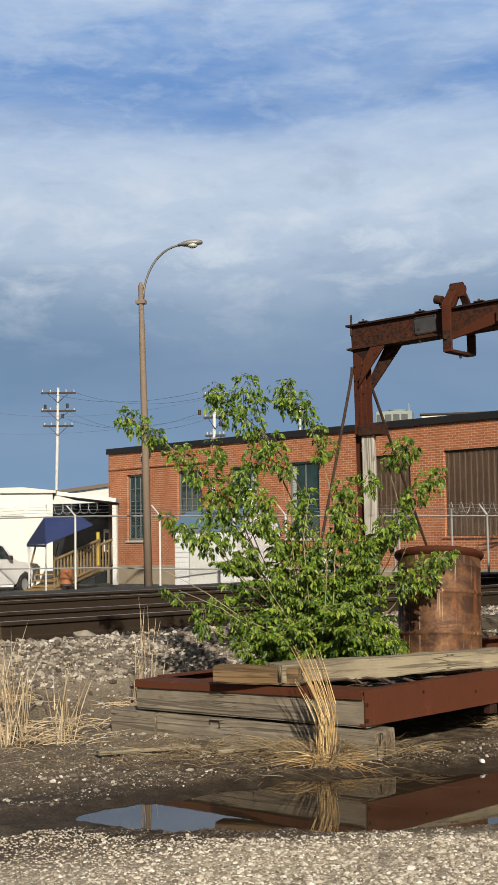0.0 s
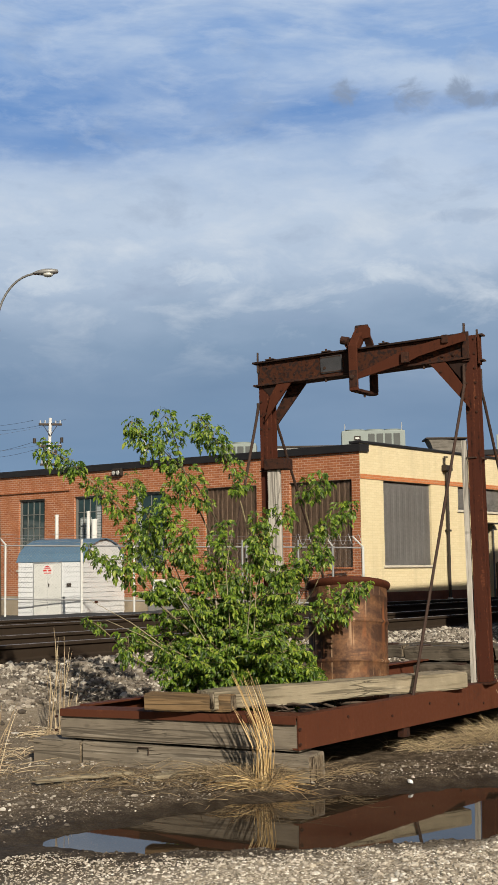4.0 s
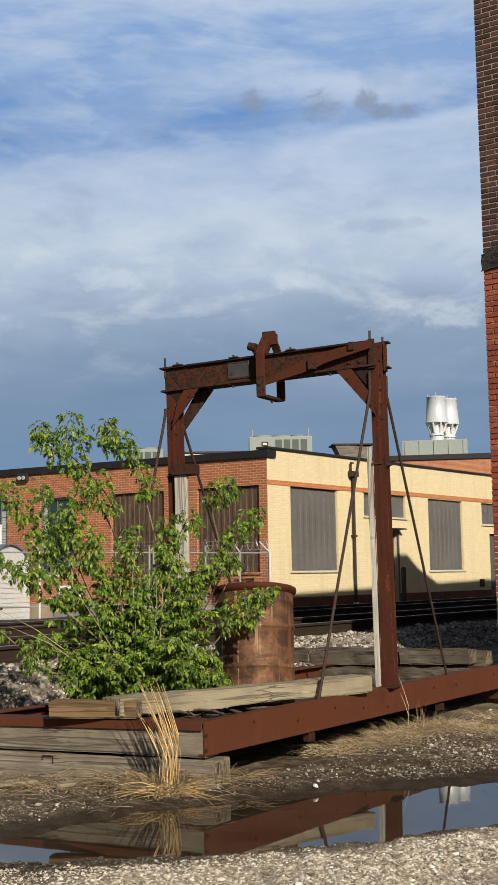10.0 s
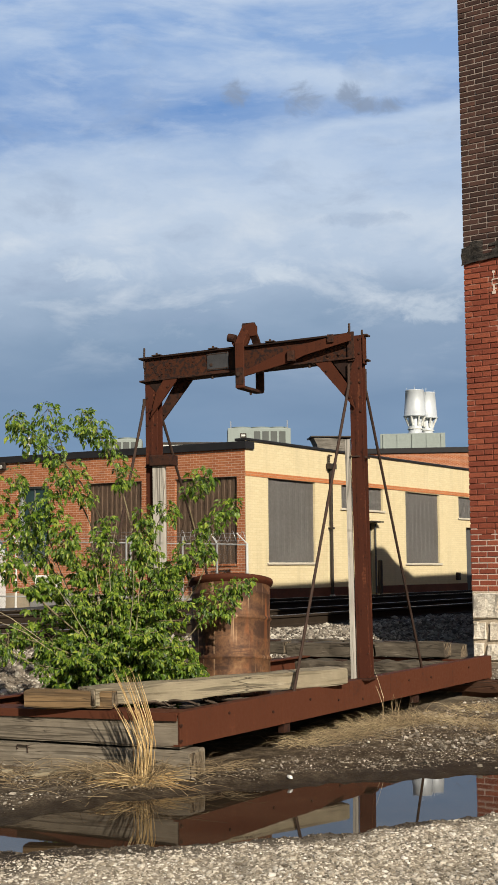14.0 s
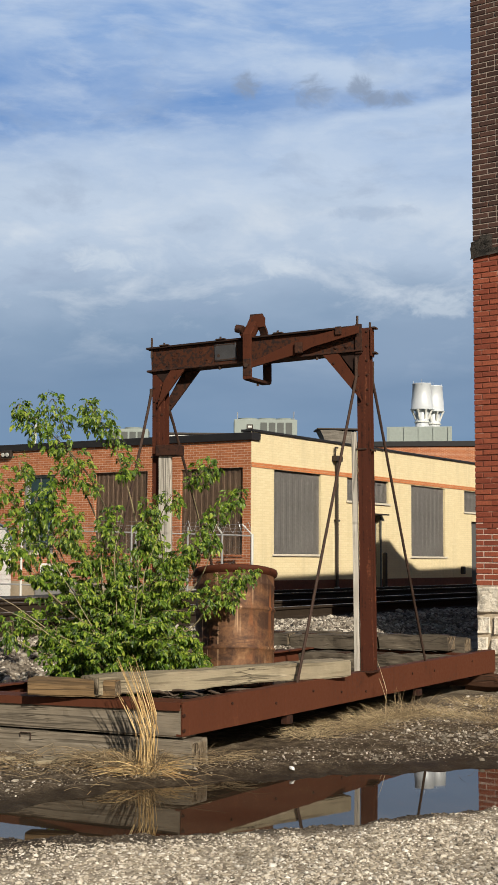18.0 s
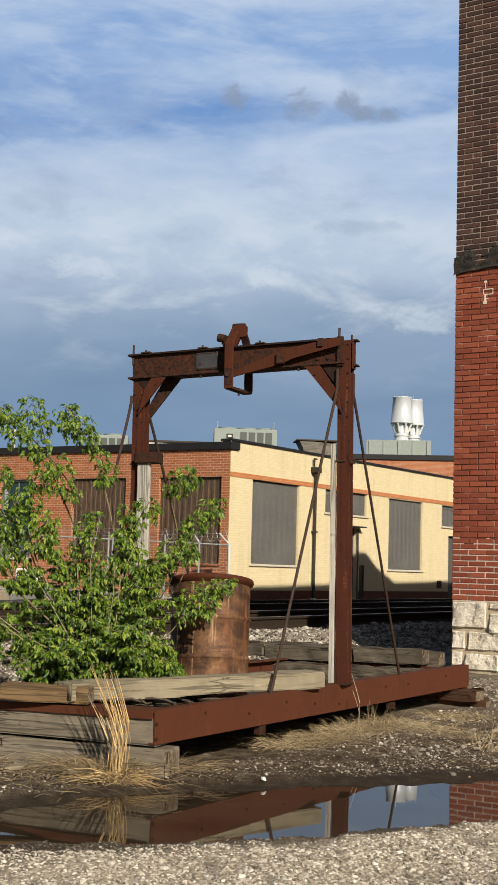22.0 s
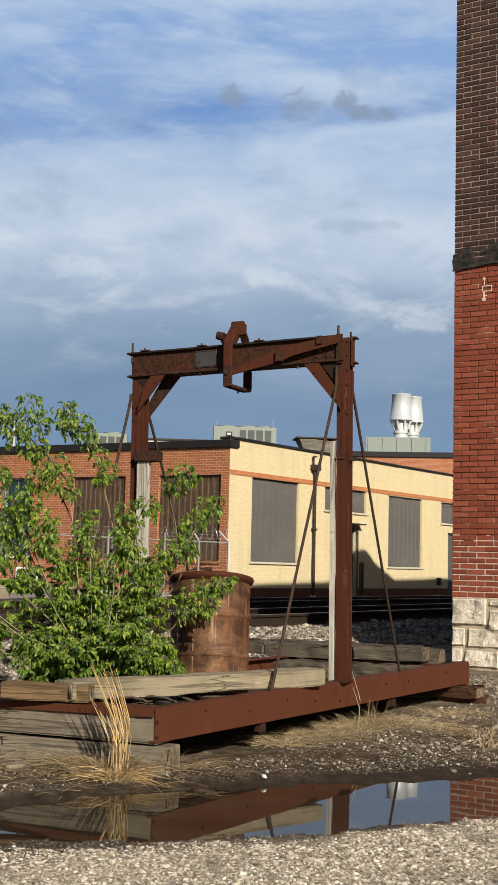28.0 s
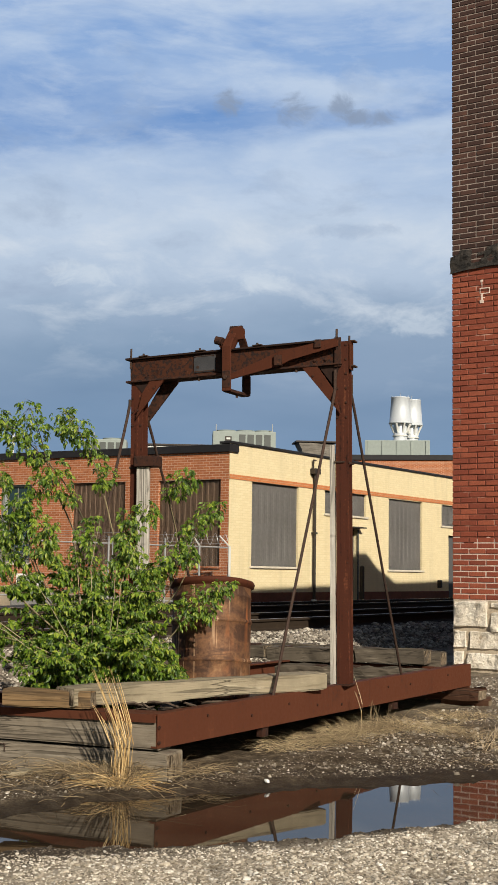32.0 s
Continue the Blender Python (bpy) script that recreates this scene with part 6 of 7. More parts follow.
def stones(name, xy, sizes, flat_, seed, mat, label, sink=0.25, kind="stuff", category="gravel"):
    """Angular stones at the given places, joined into one mesh."""
    rng = np.random.RandomState(seed)
    n = len(xy)
    z = ground_height(xy[:, 0], xy[:, 1])
    sc = sizes[:, None] * np.stack([rng.uniform(0.7, 1.3, n), rng.uniform(0.6, 1.0, n), rng.uniform(flat_ * 0.7, flat_ * 1.2, n)], 1) / 2
    v = ICO_V[None] * (1 + rng.uniform(-0.38, 0.22, (n, 12, 1)))
    v = v * sc[:, None, :]
    a = rng.uniform(0, 6.283, n)
    t = rng.uniform(-0.5, 0.5, n)
    ct, st_ = np.cos(t)[:, None], np.sin(t)[:, None]
    x, y, zz = v[..., 0], v[..., 1] * ct - v[..., 2] * st_, v[..., 1] * st_ + v[..., 2] * ct
    ca, sa = np.cos(a)[:, None], np.sin(a)[:, None]
    out = np.stack([x * ca - y * sa + xy[:, :1], x * sa + y * ca + xy[:, 1:], zz + (z + sc[:, 2] * (1 - 2 * sink))[:, None]], -1).reshape(-1, 3)
    f = (ICO_F[None] + 12 * np.arange(n)[:, None, None]).reshape(-1, 3)
    me = bpy.data.meshes.new(name)
    me.from_pydata(out.tolist(), [], f.tolist())
    me.materials.append(mat)
    return tagged(new(name, me), label, category, kind=kind)


def stone_material(name, stops, dirt=(0.10, 0.08, 0.06), wetness=1.0, grime=0.35):
    k = Nodes(name, 0.9, 0.0, 0.25)
    w = k.where((1, 1, 1), "World")
    col = k.ramp(k.island(), stops)
    f = k.noise(w, 70, 5, 0.65)
    g = k.noise(w, 12, 4, 0.6)
    col = k.mix(k.ramp(f, [(0.35, 0.35), (0.6, 0.0)]), col, dirt)
    col = k.mix(k.ramp(g, [(0.5, 0.0), (0.75, grime)]), col, dirt)
    wet = k.ramp(k.xyz(w)[2], [(0.0, 0.9), (0.014, 0.6), (0.029, 0.0)])
    col = k.mix(k.math("MULTIPLY", wet, wetness), col, tuple(c * 0.3 for c in dirt))
    k.bump(f, 0.3, 0.004)
    return k.done(col)


M_GRAVEL = stone_material("limestone_gravel", [(0.0, (0.12, 0.10, 0.075)), (0.2, (0.30, 0.258, 0.193)), (0.5, (0.475, 0.418, 0.33)), (0.85, (0.645, 0.585, 0.485)), (1.0, (0.84, 0.80, 0.71))], (0.13, 0.10, 0.07), 1.0, 0.18)
M_BALLAST = stone_material("railway_ballast", [(0.0, (0.06, 0.05, 0.04)), (0.3, (0.17, 0.145, 0.115)), (0.65, (0.32, 0.28, 0.225)), (0.92, (0.50, 0.455, 0.375)), (1.0, (0.70, 0.65, 0.56))], (0.085, 0.065, 0.045), 0.0, 0.3)
M_CHIPS = stone_material("scattered_chips", [(0.0, (0.10, 0.085, 0.065)), (0.5, (0.24, 0.205, 0.16)), (0.9, (0.46, 0.41, 0.33)), (1.0, (0.74, 0.70, 0.62))])
M_GRIT = stone_material("trodden_grit", [(0.0, (0.05, 0.04, 0.03)), (0.45, (0.12, 0.095, 0.068)), (0.85, (0.28, 0.235, 0.175)), (1.0, (0.62, 0.57, 0.48))])
M_SHORE = stone_material("wet_shore_pebbles", [(0.0, (0.035, 0.026, 0.018)), (0.5, (0.10, 0.078, 0.055)), (0.85, (0.20, 0.165, 0.12)), (1.0, (0.50, 0.45, 0.38))])
rng = np.random.RandomState(11)


def scatter(n, x0, x1, y0, y1, keep):
    xy = np.stack([rng.uniform(x0, x1, n), rng.uniform(y0, y1, n)], 1)
    return xy[keep(xy[:, 0], xy[:, 1])]


def strip(x, y):
    return -0.49 * x + 0.87 * y


xy = scatter(125000, -2.3, 2.9, 4.6, 8.2, lambda x, y: (strip(x, y) < 5.80 + 0.1 * wobble(x, y, 0.7, 21)) & (puddle_depth(x, y) < -0.02) & (strip(x, y) > 3.7))
xy = xy[:50000]
wetrim = puddle_depth(xy[:, 0], xy[:, 1]) > np.interp(xy[:, 0], [-1.2, -0.3], [-0.25, -0.15]) - 0.06 * wobble(xy[:, 0], xy[:, 1], 0.35, 41) - 0.05 * rng.rand(len(xy))
shore = xy[wetrim]
xy = xy[~wetrim]
stones("shore_gravel", shore, np.clip(rng.lognormal(-4.85, 0.4, len(shore)), 0.004, 0.024), 0.55, 13, M_SHORE, "wet brown pebbles along the edge of the puddle", 0.36)
stones("gravel_apron", xy, np.clip(rng.lognormal(-4.42, 0.46, len(xy)), 0.004, 0.036) * np.interp(puddle_depth(xy[:, 0], xy[:, 1]), [-0.45, -0.2], [1.0, 0.7]) * np.interp(xy[:, 0], [-1.5, -0.3], [0.65, 1.0]), 0.55, 1, M_GRAVEL, "pale crushed limestone gravel in front of the puddle", 0.36)
inframe = lambda x, y: ((x + 0.526) * 0.509 + (y - 7.81) * 0.861 > -0.05) & ((x + 0.526) * -0.861 + (y - 7.81) * 0.509 > -0.05) & ((x + 0.526) * -0.861 + (y - 7.81) * 0.509 < 2.05) & ((x + 0.526) * 0.509 + (y - 7.81) * 0.861 < 5.2)
xy = scatter(70000, -3.8, 4.0, 6.0, 14.5, lambda x, y: (strip(x, y) > 6.0) & (puddle_depth(x, y) < -0.05) & (-0.848 * x + 0.53 * y < 7.7) & ~inframe(x, y))
dens = rng.rand(len(xy)) < np.clip(0.42 + 0.5 * wobble(xy[:, 0], xy[:, 1], 1.3, 31) + 0.35 * (xy[:, 0] > 0.6) * (strip(xy[:, 0], xy[:, 1]) > 6.9), 0.08, 1.0) * np.clip((-0.1 - puddle_depth(xy[:, 0], xy[:, 1])) * 5, 0.05, 1.0)
xy = xy[dens]
stones("scattered_gravel", xy, np.clip(rng.lognormal(-4.55, 0.55, len(xy)) * np.where((xy[:, 0] > 0.9) & (xy[:, 1] > 9.0), 1.35, 1.0), 0.005, 0.06), 0.6, 2, M_CHIPS, "small pale stones scattered over dark earth")
xy = scatter(70000, -3.6, 3.2, 6.2, 11.0, lambda x, y: (puddle_depth(x, y) < -0.16) & (strip(x, y) > 6.3) & (strip(x, y) < 8.6) & (-0.848 * x + 0.53 * y < 7.6) & ~inframe(x, y))
xy = xy[rng.rand(len(xy)) < np.clip(0.55 + 0.5 * wobble(xy[:, 0], xy[:, 1], 0.8, 37), 0.1, 1.0)][:22000]
stones("fine_gravel", xy, np.clip(rng.lognormal(-4.85, 0.35, len(xy)), 0.004, 0.02), 0.6, 9, M_GRIT, "fine grey-brown grit trodden into the earth", 0.35)
rr, nn_ = rng.uniform(2.0, 21.0, 36000), 7.65 + 1.65 * rng.uniform(0.0, 1.0, 36000) - 0.6 * (rng.rand(36000) < 0.07) * rng.rand(36000)
xy = np.stack([rr * 0.53 - nn_ * 0.848, rr * 0.848 + nn_ * 0.53], 1)
stones("ballast", xy, np.clip(rng.lognormal(-3.52, 0.45, len(xy)), 0.012, 0.11), 0.7, 3, M_BALLAST, "grey-white crushed stone ballast beside the track")
rr, nn_ = rng.uniform(2.0, 34.0, 7000), rng.uniform(9.3, 16.0, 7000)
xy = np.stack([rr * 0.53 - nn_ * 0.848, rr * 0.848 + nn_ * 0.53], 1)
stones("track_ballast", xy, np.clip(rng.lognormal(-2.75, 0.3, len(xy)), 0.03, 0.1), 0.6, 4, M_BALLAST, "grey crushed stone between the rails", sink=0.75)
for x, y, s in ((-3.80, 10.95, 0.17), (-3.66, 11.30, 0.20), (-3.1, 10.1, 0.12), (-2.7, 10.4, 0.13)):
    stones("limestone_rock", np.array([[x, y]]), np.array([s]), 0.6, int(s * 1000), M_BALLAST, "large pale limestone rock on the ballast", 0.3, "", "rock")
stones("white_pebble", np.array([[0.105, 7.74]]), np.array([0.042]), 0.7, 77, plain("white_pebble_stone", (0.85, 0.84, 0.80), 0.8), "single white pebble on dark mud", 0.1, "", "stone")

# ---- earth and litter inside the frame ----
xs_ = np.linspace(0.22, 5.0, 70)
qs_ = np.linspace(0.09, 1.89, 30)
bm = bmesh.new()
gv_ = []
for c in xs_:
    row = []
    for q in qs_:
        e = min(q - 0.09, 1.89 - q, 0.25)
        z = 0.27 + 0.05 * noise.noise(Vector((c * 1.6, q * 1.6, 0))) + 0.02 * noise.noise(Vector((c * 7, q * 7, 3))) + 0.1 * max(e, 0) - 0.03 * max(c - 2.2, 0)
        row.append(bm.verts.new((c - 0.126 * q * (1 - c / 5), min(q, 1.80), z - 0.01 * q)))
    gv_.append(row)
for a, b in zip(gv_, gv_[1:]):
    for i in range(len(a) - 1):
        bm.faces.new((a[i], b[i], b[i + 1], a[i + 1]))
k = Nodes("rotten_leaf_earth", 0.95, 0.0, 0.15)
w = k.where((1, 1, 1), "World")
f = k.noise(w, 40, 6, 0.7)
k.bump(f, 0.8, 0.02)
M_FILL = k.done(k.ramp(k.mix(0.4, f, k.noise(w, 6, 4)), [(0.3, (0.020, 0.014, 0.010)), (0.55, (0.070, 0.050, 0.034)), (0.75, (0.17, 0.13, 0.09))]))
o = tagged(part("earth_fill", bm, M_FILL, smooth=True), "dark rotten earth and leaf litter inside the frame", "earth", kind="structure")
o.matrix_world = FR
M_DEBRIS = wood_material("dark_bark_debris", (0.085, 0.062, 0.045), (0.035, 0.027, 0.02), (0.16, 0.125, 0.09), axis=0)
for i in range(90):
    c, q = random.uniform(0.25, 2.3), random.uniform(0.27, 0.9)
    if i > 60:
        c, q = random.uniform(0.2, 0.6), random.uniform(0.3, 1.5)
    p = fr(c, q)
    l = random.uniform(0.12, 0.34)
    bm = bmesh.new()
    w_ = random.uniform(0.004, 0.012)
    tube(bm, [(-l / 2, 0, 0), (-l / 6, random.uniform(-0.02, 0.02), 0.01), (l / 5, random.uniform(-0.02, 0.02), 0.006), (l / 2, 0, 0)], [w_ * 0.5, w_, w_ * 0.9, w_ * 0.3], 5)
    o = part("bark_piece", bm, M_DEBRIS)
    o.matrix_world = pose(p.x, p.y, 0.405 + random.uniform(-0.03, 0.03), random.uniform(0, 90), random.uniform(-14, 14), random.uniform(0, 180))
    tagged(o, "dark splintered bark piece in the frame", "debris", "bark pieces")

# ---- stack of old ties beyond the frame ----
HD = Vector((0.905, -0.425, 0.0))
HB = Vector((0.425, 0.905, 0.0))
H0 = Vector((-0.72, 13.52, 0.0))
for z, back_, cuts in ((0.478, 0.0, ((0.0, 0.98), (1.0, 1.92), (1.95, 2.66))), (0.47, 0.27, ((0.1, 1.5), (1.53, 2.75))), (0.31, -0.15, ((-0.15, 0.72), (0.75, 1.78), (1.81, 2.72))), (0.305, 0.12, ((-0.2, 1.3), (1.34, 2.8))), (0.145, -0.32, ((0.1, 1.25), (1.27, 2.5))), (0.145, -0.08, ((0.0, 1.4), (1.42, 2.7)))):
    for s0, s1 in cuts:
        c_ = H0 + HD * ((s0 + s1) / 2) + HB * (back_ + random.uniform(-0.06, 0.06))
        o = timber("railway_tie", s1 - s0, random.uniform(0.19, 0.23), random.uniform(0.115, 0.14), M_TIEOLD, (c_.x, c_.y, z + random.uniform(-0.012, 0.012) + height_at(c_.x, c_.y) * 0.0), math.degrees(math.atan2(HD.y, HD.x)) + random.uniform(-2.5, 2.5), "grey split railway tie in a heap beyond the frame", "timber", "heaped ties", random.uniform(-2, 2), 0.036)
        for dx in (-0.32, 0.35):
            part("spike_plate", nbox((s1 - s0) * dx - 0.05, (s1 - s0) * dx + 0.05, -0.07, 0.07, 0.060, 0.078, 0.003), M_IRON, o)

# planks on the ground before the frame
for a, b, wd, lab in (((-2.12, 7.56), (-1.60, 7.90), 0.07, "thin grey plank lying on the mud"), ((-1.47, 7.80), (-1.20, 8.08), 0.085, "short grey board lying on the mud"), ((-1.05, 7.62), (-0.75, 7.82), 0.05, "thin stick of wood on the mud")):
    d = Vector((b[0] - a[0], b[1] - a[1], 0))
    timber("plank", d.length, wd, 0.022, M_TIEPALE, ((a[0] + b[0]) / 2, (a[1] + b[1]) / 2, height_at((a[0] + b[0]) / 2, (a[1] + b[1]) / 2) + 0.022), math.degrees(math.atan2(d.y, d.x)), lab, "plank", "planks", chip=0.005)


# ---- dry grass ----
def straw_material(name, lo, mid, hi):
    k = Nodes(name, 0.7, 0.0, 0.3)
    col = k.ramp(k.island(), [(0.0, lo), (0.5, mid), (1.0, hi)])
    return k.done(col)


M_STRAW = straw_material("golden_straw", (0.26, 0.16, 0.065), (0.46, 0.31, 0.13), (0.66, 0.49, 0.25))
M_PALESTRAW = straw_material("pale_straw", (0.24, 0.17, 0.095), (0.40, 0.31, 0.19), (0.58, 0.48, 0.32))
M_MAT = straw_material("dead_grass_mat", (0.15, 0.110, 0.060), (0.34, 0.26, 0.145), (0.56, 0.45, 0.27))
M_HAY = straw_material("flattened_hay", (0.075, 0.052, 0.030), (0.18, 0.13, 0.07), (0.36, 0.275, 0.16))


def blade(bm, base, tip, sag, width, up=Vector((0, 0, 1))):
    """A thin folded grass blade bending from base to tip."""
    d = tip - base
    side = d.cross(Vector((0.3, -1, 0.2))).normalized()
    n = 4
    prev = None
    for i in range(n + 1):
        f = i / n
        p = base + d * f + up * (sag * math.sin(f * 3.14159))
        w_ = width * (1 - 0.75 * f)
        q = (bm.verts.new(p - side * w_), bm.verts.new(p + Vector((0, -w_ * 0.7, 0))), bm.verts.new(p + side * w_))
        if prev:
            bm.faces.new((prev[0], prev[1], q[1], q[0]))
            bm.faces.new((prev[1], prev[2], q[2], q[1]))
        prev = q


def clump(name, at, n, height, spread, lean, mat, label, width=0.004, base_r=0.05, flat_n=0, flat_r=0.4, seed=1, parent_m=None):
    r = random.Random(seed)
    bm = bmesh.new()
    for i in range(n):
        a, s = r.uniform(0, 6.28), r.random() ** 0.5
        b = Vector((base_r * s * math.cos(a), base_r * s * math.sin(a), -0.01))
        h = height * r.uniform(0.55, 1.0)
        t = b + Vector((lean[0] * h + spread * r.gauss(0, 1), lean[1] * h + spread * r.gauss(0, 1), h))
        bow = Vector((-lean[0], -lean[1], 0)) * 0.55 * h
        mid = (b + t) / 2 + bow
        blade(bm, b, mid + Vector((0, 0, 0.04 * h)), 0.0, width * 1.1)
        blade(bm, mid + Vector((0, 0, 0.035 * h)), t, 0.01, width * 0.9)
    for i in range(flat_n):
        a, s = r.uniform(0, 6.28), r.random() ** 0.7
        l = r.uniform(0.08, 0.30) * (0.65 if width < 0.002 else 1.0)
        b = Vector((flat_r * s * math.cos(a) * 1.4, flat_r * s * math.sin(a) * 0.8, r.uniform(0.0, 0.06)))
        a2 = r.uniform(0, 6.28) if i % 3 else a + r.gauss(0, 0.6)
        blade(bm, b, b + Vector((l * math.cos(a2), l * math.sin(a2), r.uniform(-0.03, 0.045))), r.uniform(0, 0.03), width * 0.8)
    g = thing(name, pose(at[0], at[1], height_at(at[0], at[1])), label, "dry grass", "dry grass clumps")
    o = tagged(part("grass_blade", bm, mat, g), kind="stuff")
    return g


tuft = clump("dry_grass_tuft", (-0.76, 7.56), 34, 0.70, 0.036, (-0.17, 0.02), M_STRAW, "tall golden dry grass tuft by the timber frame", 0.0036, 0.06, 120, 0.12, 5)
clump("dry_grass_tuft", (-0.77, 7.57), 110, 0.17, 0.075, (-0.1, 0.0), M_HAY, "short broken straw round the foot of the tuft", 0.0022, 0.13, 60, 0.16, 65)
clump("straw_litter", (-0.86, 7.74), 0, 0.1, 0.1, (0, 0), M_HAY, "flattened straw lying round the tuft", 0.0026, 0.1, 420, 0.22, 6)
clump("straw_litter", (-0.38, 7.90), 0, 0.1, 0.1, (0, 0), M_HAY, "flattened straw lying on the mud", 0.0020, 0.1, 90, 0.18, 7)
for i in range(9):
    clump("straw_litter", (random.uniform(-2.3, 1.6), random.uniform(8.35, 9.2) + (0.9 if i % 3 == 0 else 0)), 0, 0.1, 0.1, (0, 0), M_HAY, "thin straw scattered on dark earth", 0.0014, 0.1, 40, 0.40, 80 + i)
for i in range(7):
    clump("straw_litter", (-2.7 + 0.3 * i, 7.25 + 0.35 * ((i * 5) % 3)), 0, 0.1, 0.1, (0, 0), M_HAY, "thin straw scattered on dry earth", 0.0021, 0.1, 34, 0.45, 120 + i)
clump("straw_litter", (-1.45, 7.70), 0, 0.1, 0.1, (0, 0), M_HAY, "thin straw lying on the mud", 0.0024, 0.1, 150, 0.42, 8)
for i, (x, y, n, h) in enumerate(((-2.83, 7.95, 16, 0.55), (-2.60, 8.15, 11, 0.55), (-2.98, 8.3, 16, 0.60), (-3.15, 8.0, 14, 0.6), (-2.50, 9.40, 9, 0.85), (-2.42, 9.50, 8, 0.70), (-2.75, 8.6, 6, 0.4), (-3.3, 8.8, 12, 0.6))):
    clump("dry_grass_tuft", (x, y), n, h, 0.07, (0.04 if i % 2 else -0.03, 0.0), M_PALESTRAW, "thin pale dry grass standing in gravel", 0.0038, 0.09, 50, 0.2, 20 + i)
for i, (x, y, n, h) in enumerate(((0.50, 9.62, 16, 0.13), (0.76, 9.88, 34, 0.20), (0.98, 10.08, 34, 0.20), (1.20, 10.28, 22, 0.16), (1.45, 10.15, 12, 0.12), (1.66, 9.75, 10, 0.10), (0.25, 9.15, 10, 0.10), (1.75, 10.9, 12, 0.13), (0.62, 9.45, 12, 0.10))):
    clump("dry_grass_tuft", (x, y), n * 2, h * 0.8, 0.08, (-0.4, 0.0), M_HAY if i % 3 == 2 else M_MAT, "low golden dry grass beside the steel channel", 0.0014, 0.16, 230, 0.20, 40 + i)
clump("dry_grass_tuft", (0.845, 9.86), 3, 0.52, 0.02, (-0.16, 0.0), M_PALESTRAW, "few tall dry stalks before the post", 0.0026, 0.012, 0, 0.1, 60)
clump("dry_grass_tuft", (1.05, 10.05), 26, 0.26, 0.09, (0.1, 0.0), M_HAY, "grey dead weeds beside the channel", 0.002, 0.12, 30, 0.2, 61)
clump("dry_grass_tuft", (1.72, 9.35), 24, 0.20, 0.09, (0.1, 0.0), M_PALESTRAW, "grey dead weeds on gravel", 0.0018, 0.12, 30, 0.2, 62)

# ---- green bush growing through the frame ----
k = Nodes("bush_leaf", 0.45, 0.0, 0.45)
rnd = k.island()
col = k.ramp(rnd, [(0.0, (0.016, 0.040, 0.006)), (0.35, (0.072, 0.138, 0.010)), (0.75, (0.158, 0.252, 0.016)), (1.0, (0.34, 0.40, 0.055))])
k.bsdf.inputs["Subsurface Weight"].default_value = 0.0
tr_ = k.nt.nodes.new("ShaderNodeBsdfTranslucent")
k.nt.links.new(col, tr_.inputs["Color"])
mx = k.nt.nodes.new("ShaderNodeMixShader")
mx.inputs[0].default_value = 0.36
k.put(k.bsdf.inputs["Base Color"], col)
k.nt.links.new(k.bsdf.outputs[0], mx.inputs[1])
k.nt.links.new(tr_.outputs[0], mx.inputs[2])
k.nt.links.new(mx.outputs[0], k.nt.nodes["Material Output"].inputs["Surface"])
M_LEAF = k.mat
M_TWIG = plain("pale_twig", (0.20, 0.165, 0.09), 0.8, vary=0.25, scale=12)
M_BARE = plain("bare_pale_shoot", (0.34, 0.29, 0.18), 0.8, vary=0.2, scale=14)
M_STEM = plain("brown_stem", (0.062, 0.050, 0.028), 0.85, vary=0.25, scale=12)


def leaflet(bm, p, d, nrm, size):
    """One pointed, folded, drooping leaflet."""
    s = d.cross(nrm).normalized()
    n = s.cross(d).normalized()
    mid = [bm.verts.new(p + d * (x * size) + n * (zz * size)) for x, zz in ((0, 0), (0.36, -0.04), (0.64, -0.03), (1.0, -0.12))]
    for sg in (1, -1):
        e = [bm.verts.new(p + d * (x * size) + s * (y * sg * size) + n * (zz * size)) for x, y, zz in ((0.32, 0.21, 0.06), (0.60, 0.19, 0.05))]
        bm.faces.new((mid[0], mid[1], e[0]))
        bm.faces.new((mid[1], mid[2], e[1], e[0]))
        bm.faces.new((mid[2], mid[3], e[1]))


def compound(bm, p, d, r, size):
    """A compound leaf of three to five hanging leaflets."""
    up = Vector((0.15 + r.gauss(0, 0.55), -0.75 + r.gauss(0, 0.5), 0.55 + r.gauss(0, 0.4))).normalized()
    d = (d + Vector((0, 0, -0.45))).normalized()
    s = d.cross(up).normalized()
    l = size * r.uniform(0.8, 1.2)
    leaflet(bm, p + d * l * 0.9, (d + Vector((0, 0, -0.8))).normalized(), up, l * r.uniform(0.9, 1.3))
    for f in ((0.55,) if r.random() < 0.45 else (0.35, 0.75)):
        for sg in (1, -1):
            dd = (d * 0.5 + s * sg * 0.85 + Vector((0, 0, -0.65))).normalized()
            leaflet(bm, p + d * l * f, dd, up, l * r.uniform(0.65, 0.95))


bush = thing("box_elder_bush", pose(-1.09, 8.96, 0.30), "leafy green box elder bush growing out of the frame", "bush")
ROOT = Vector((-1.09, 8.96, 0.30))
rb = random.Random(7)
BRANCHES = []


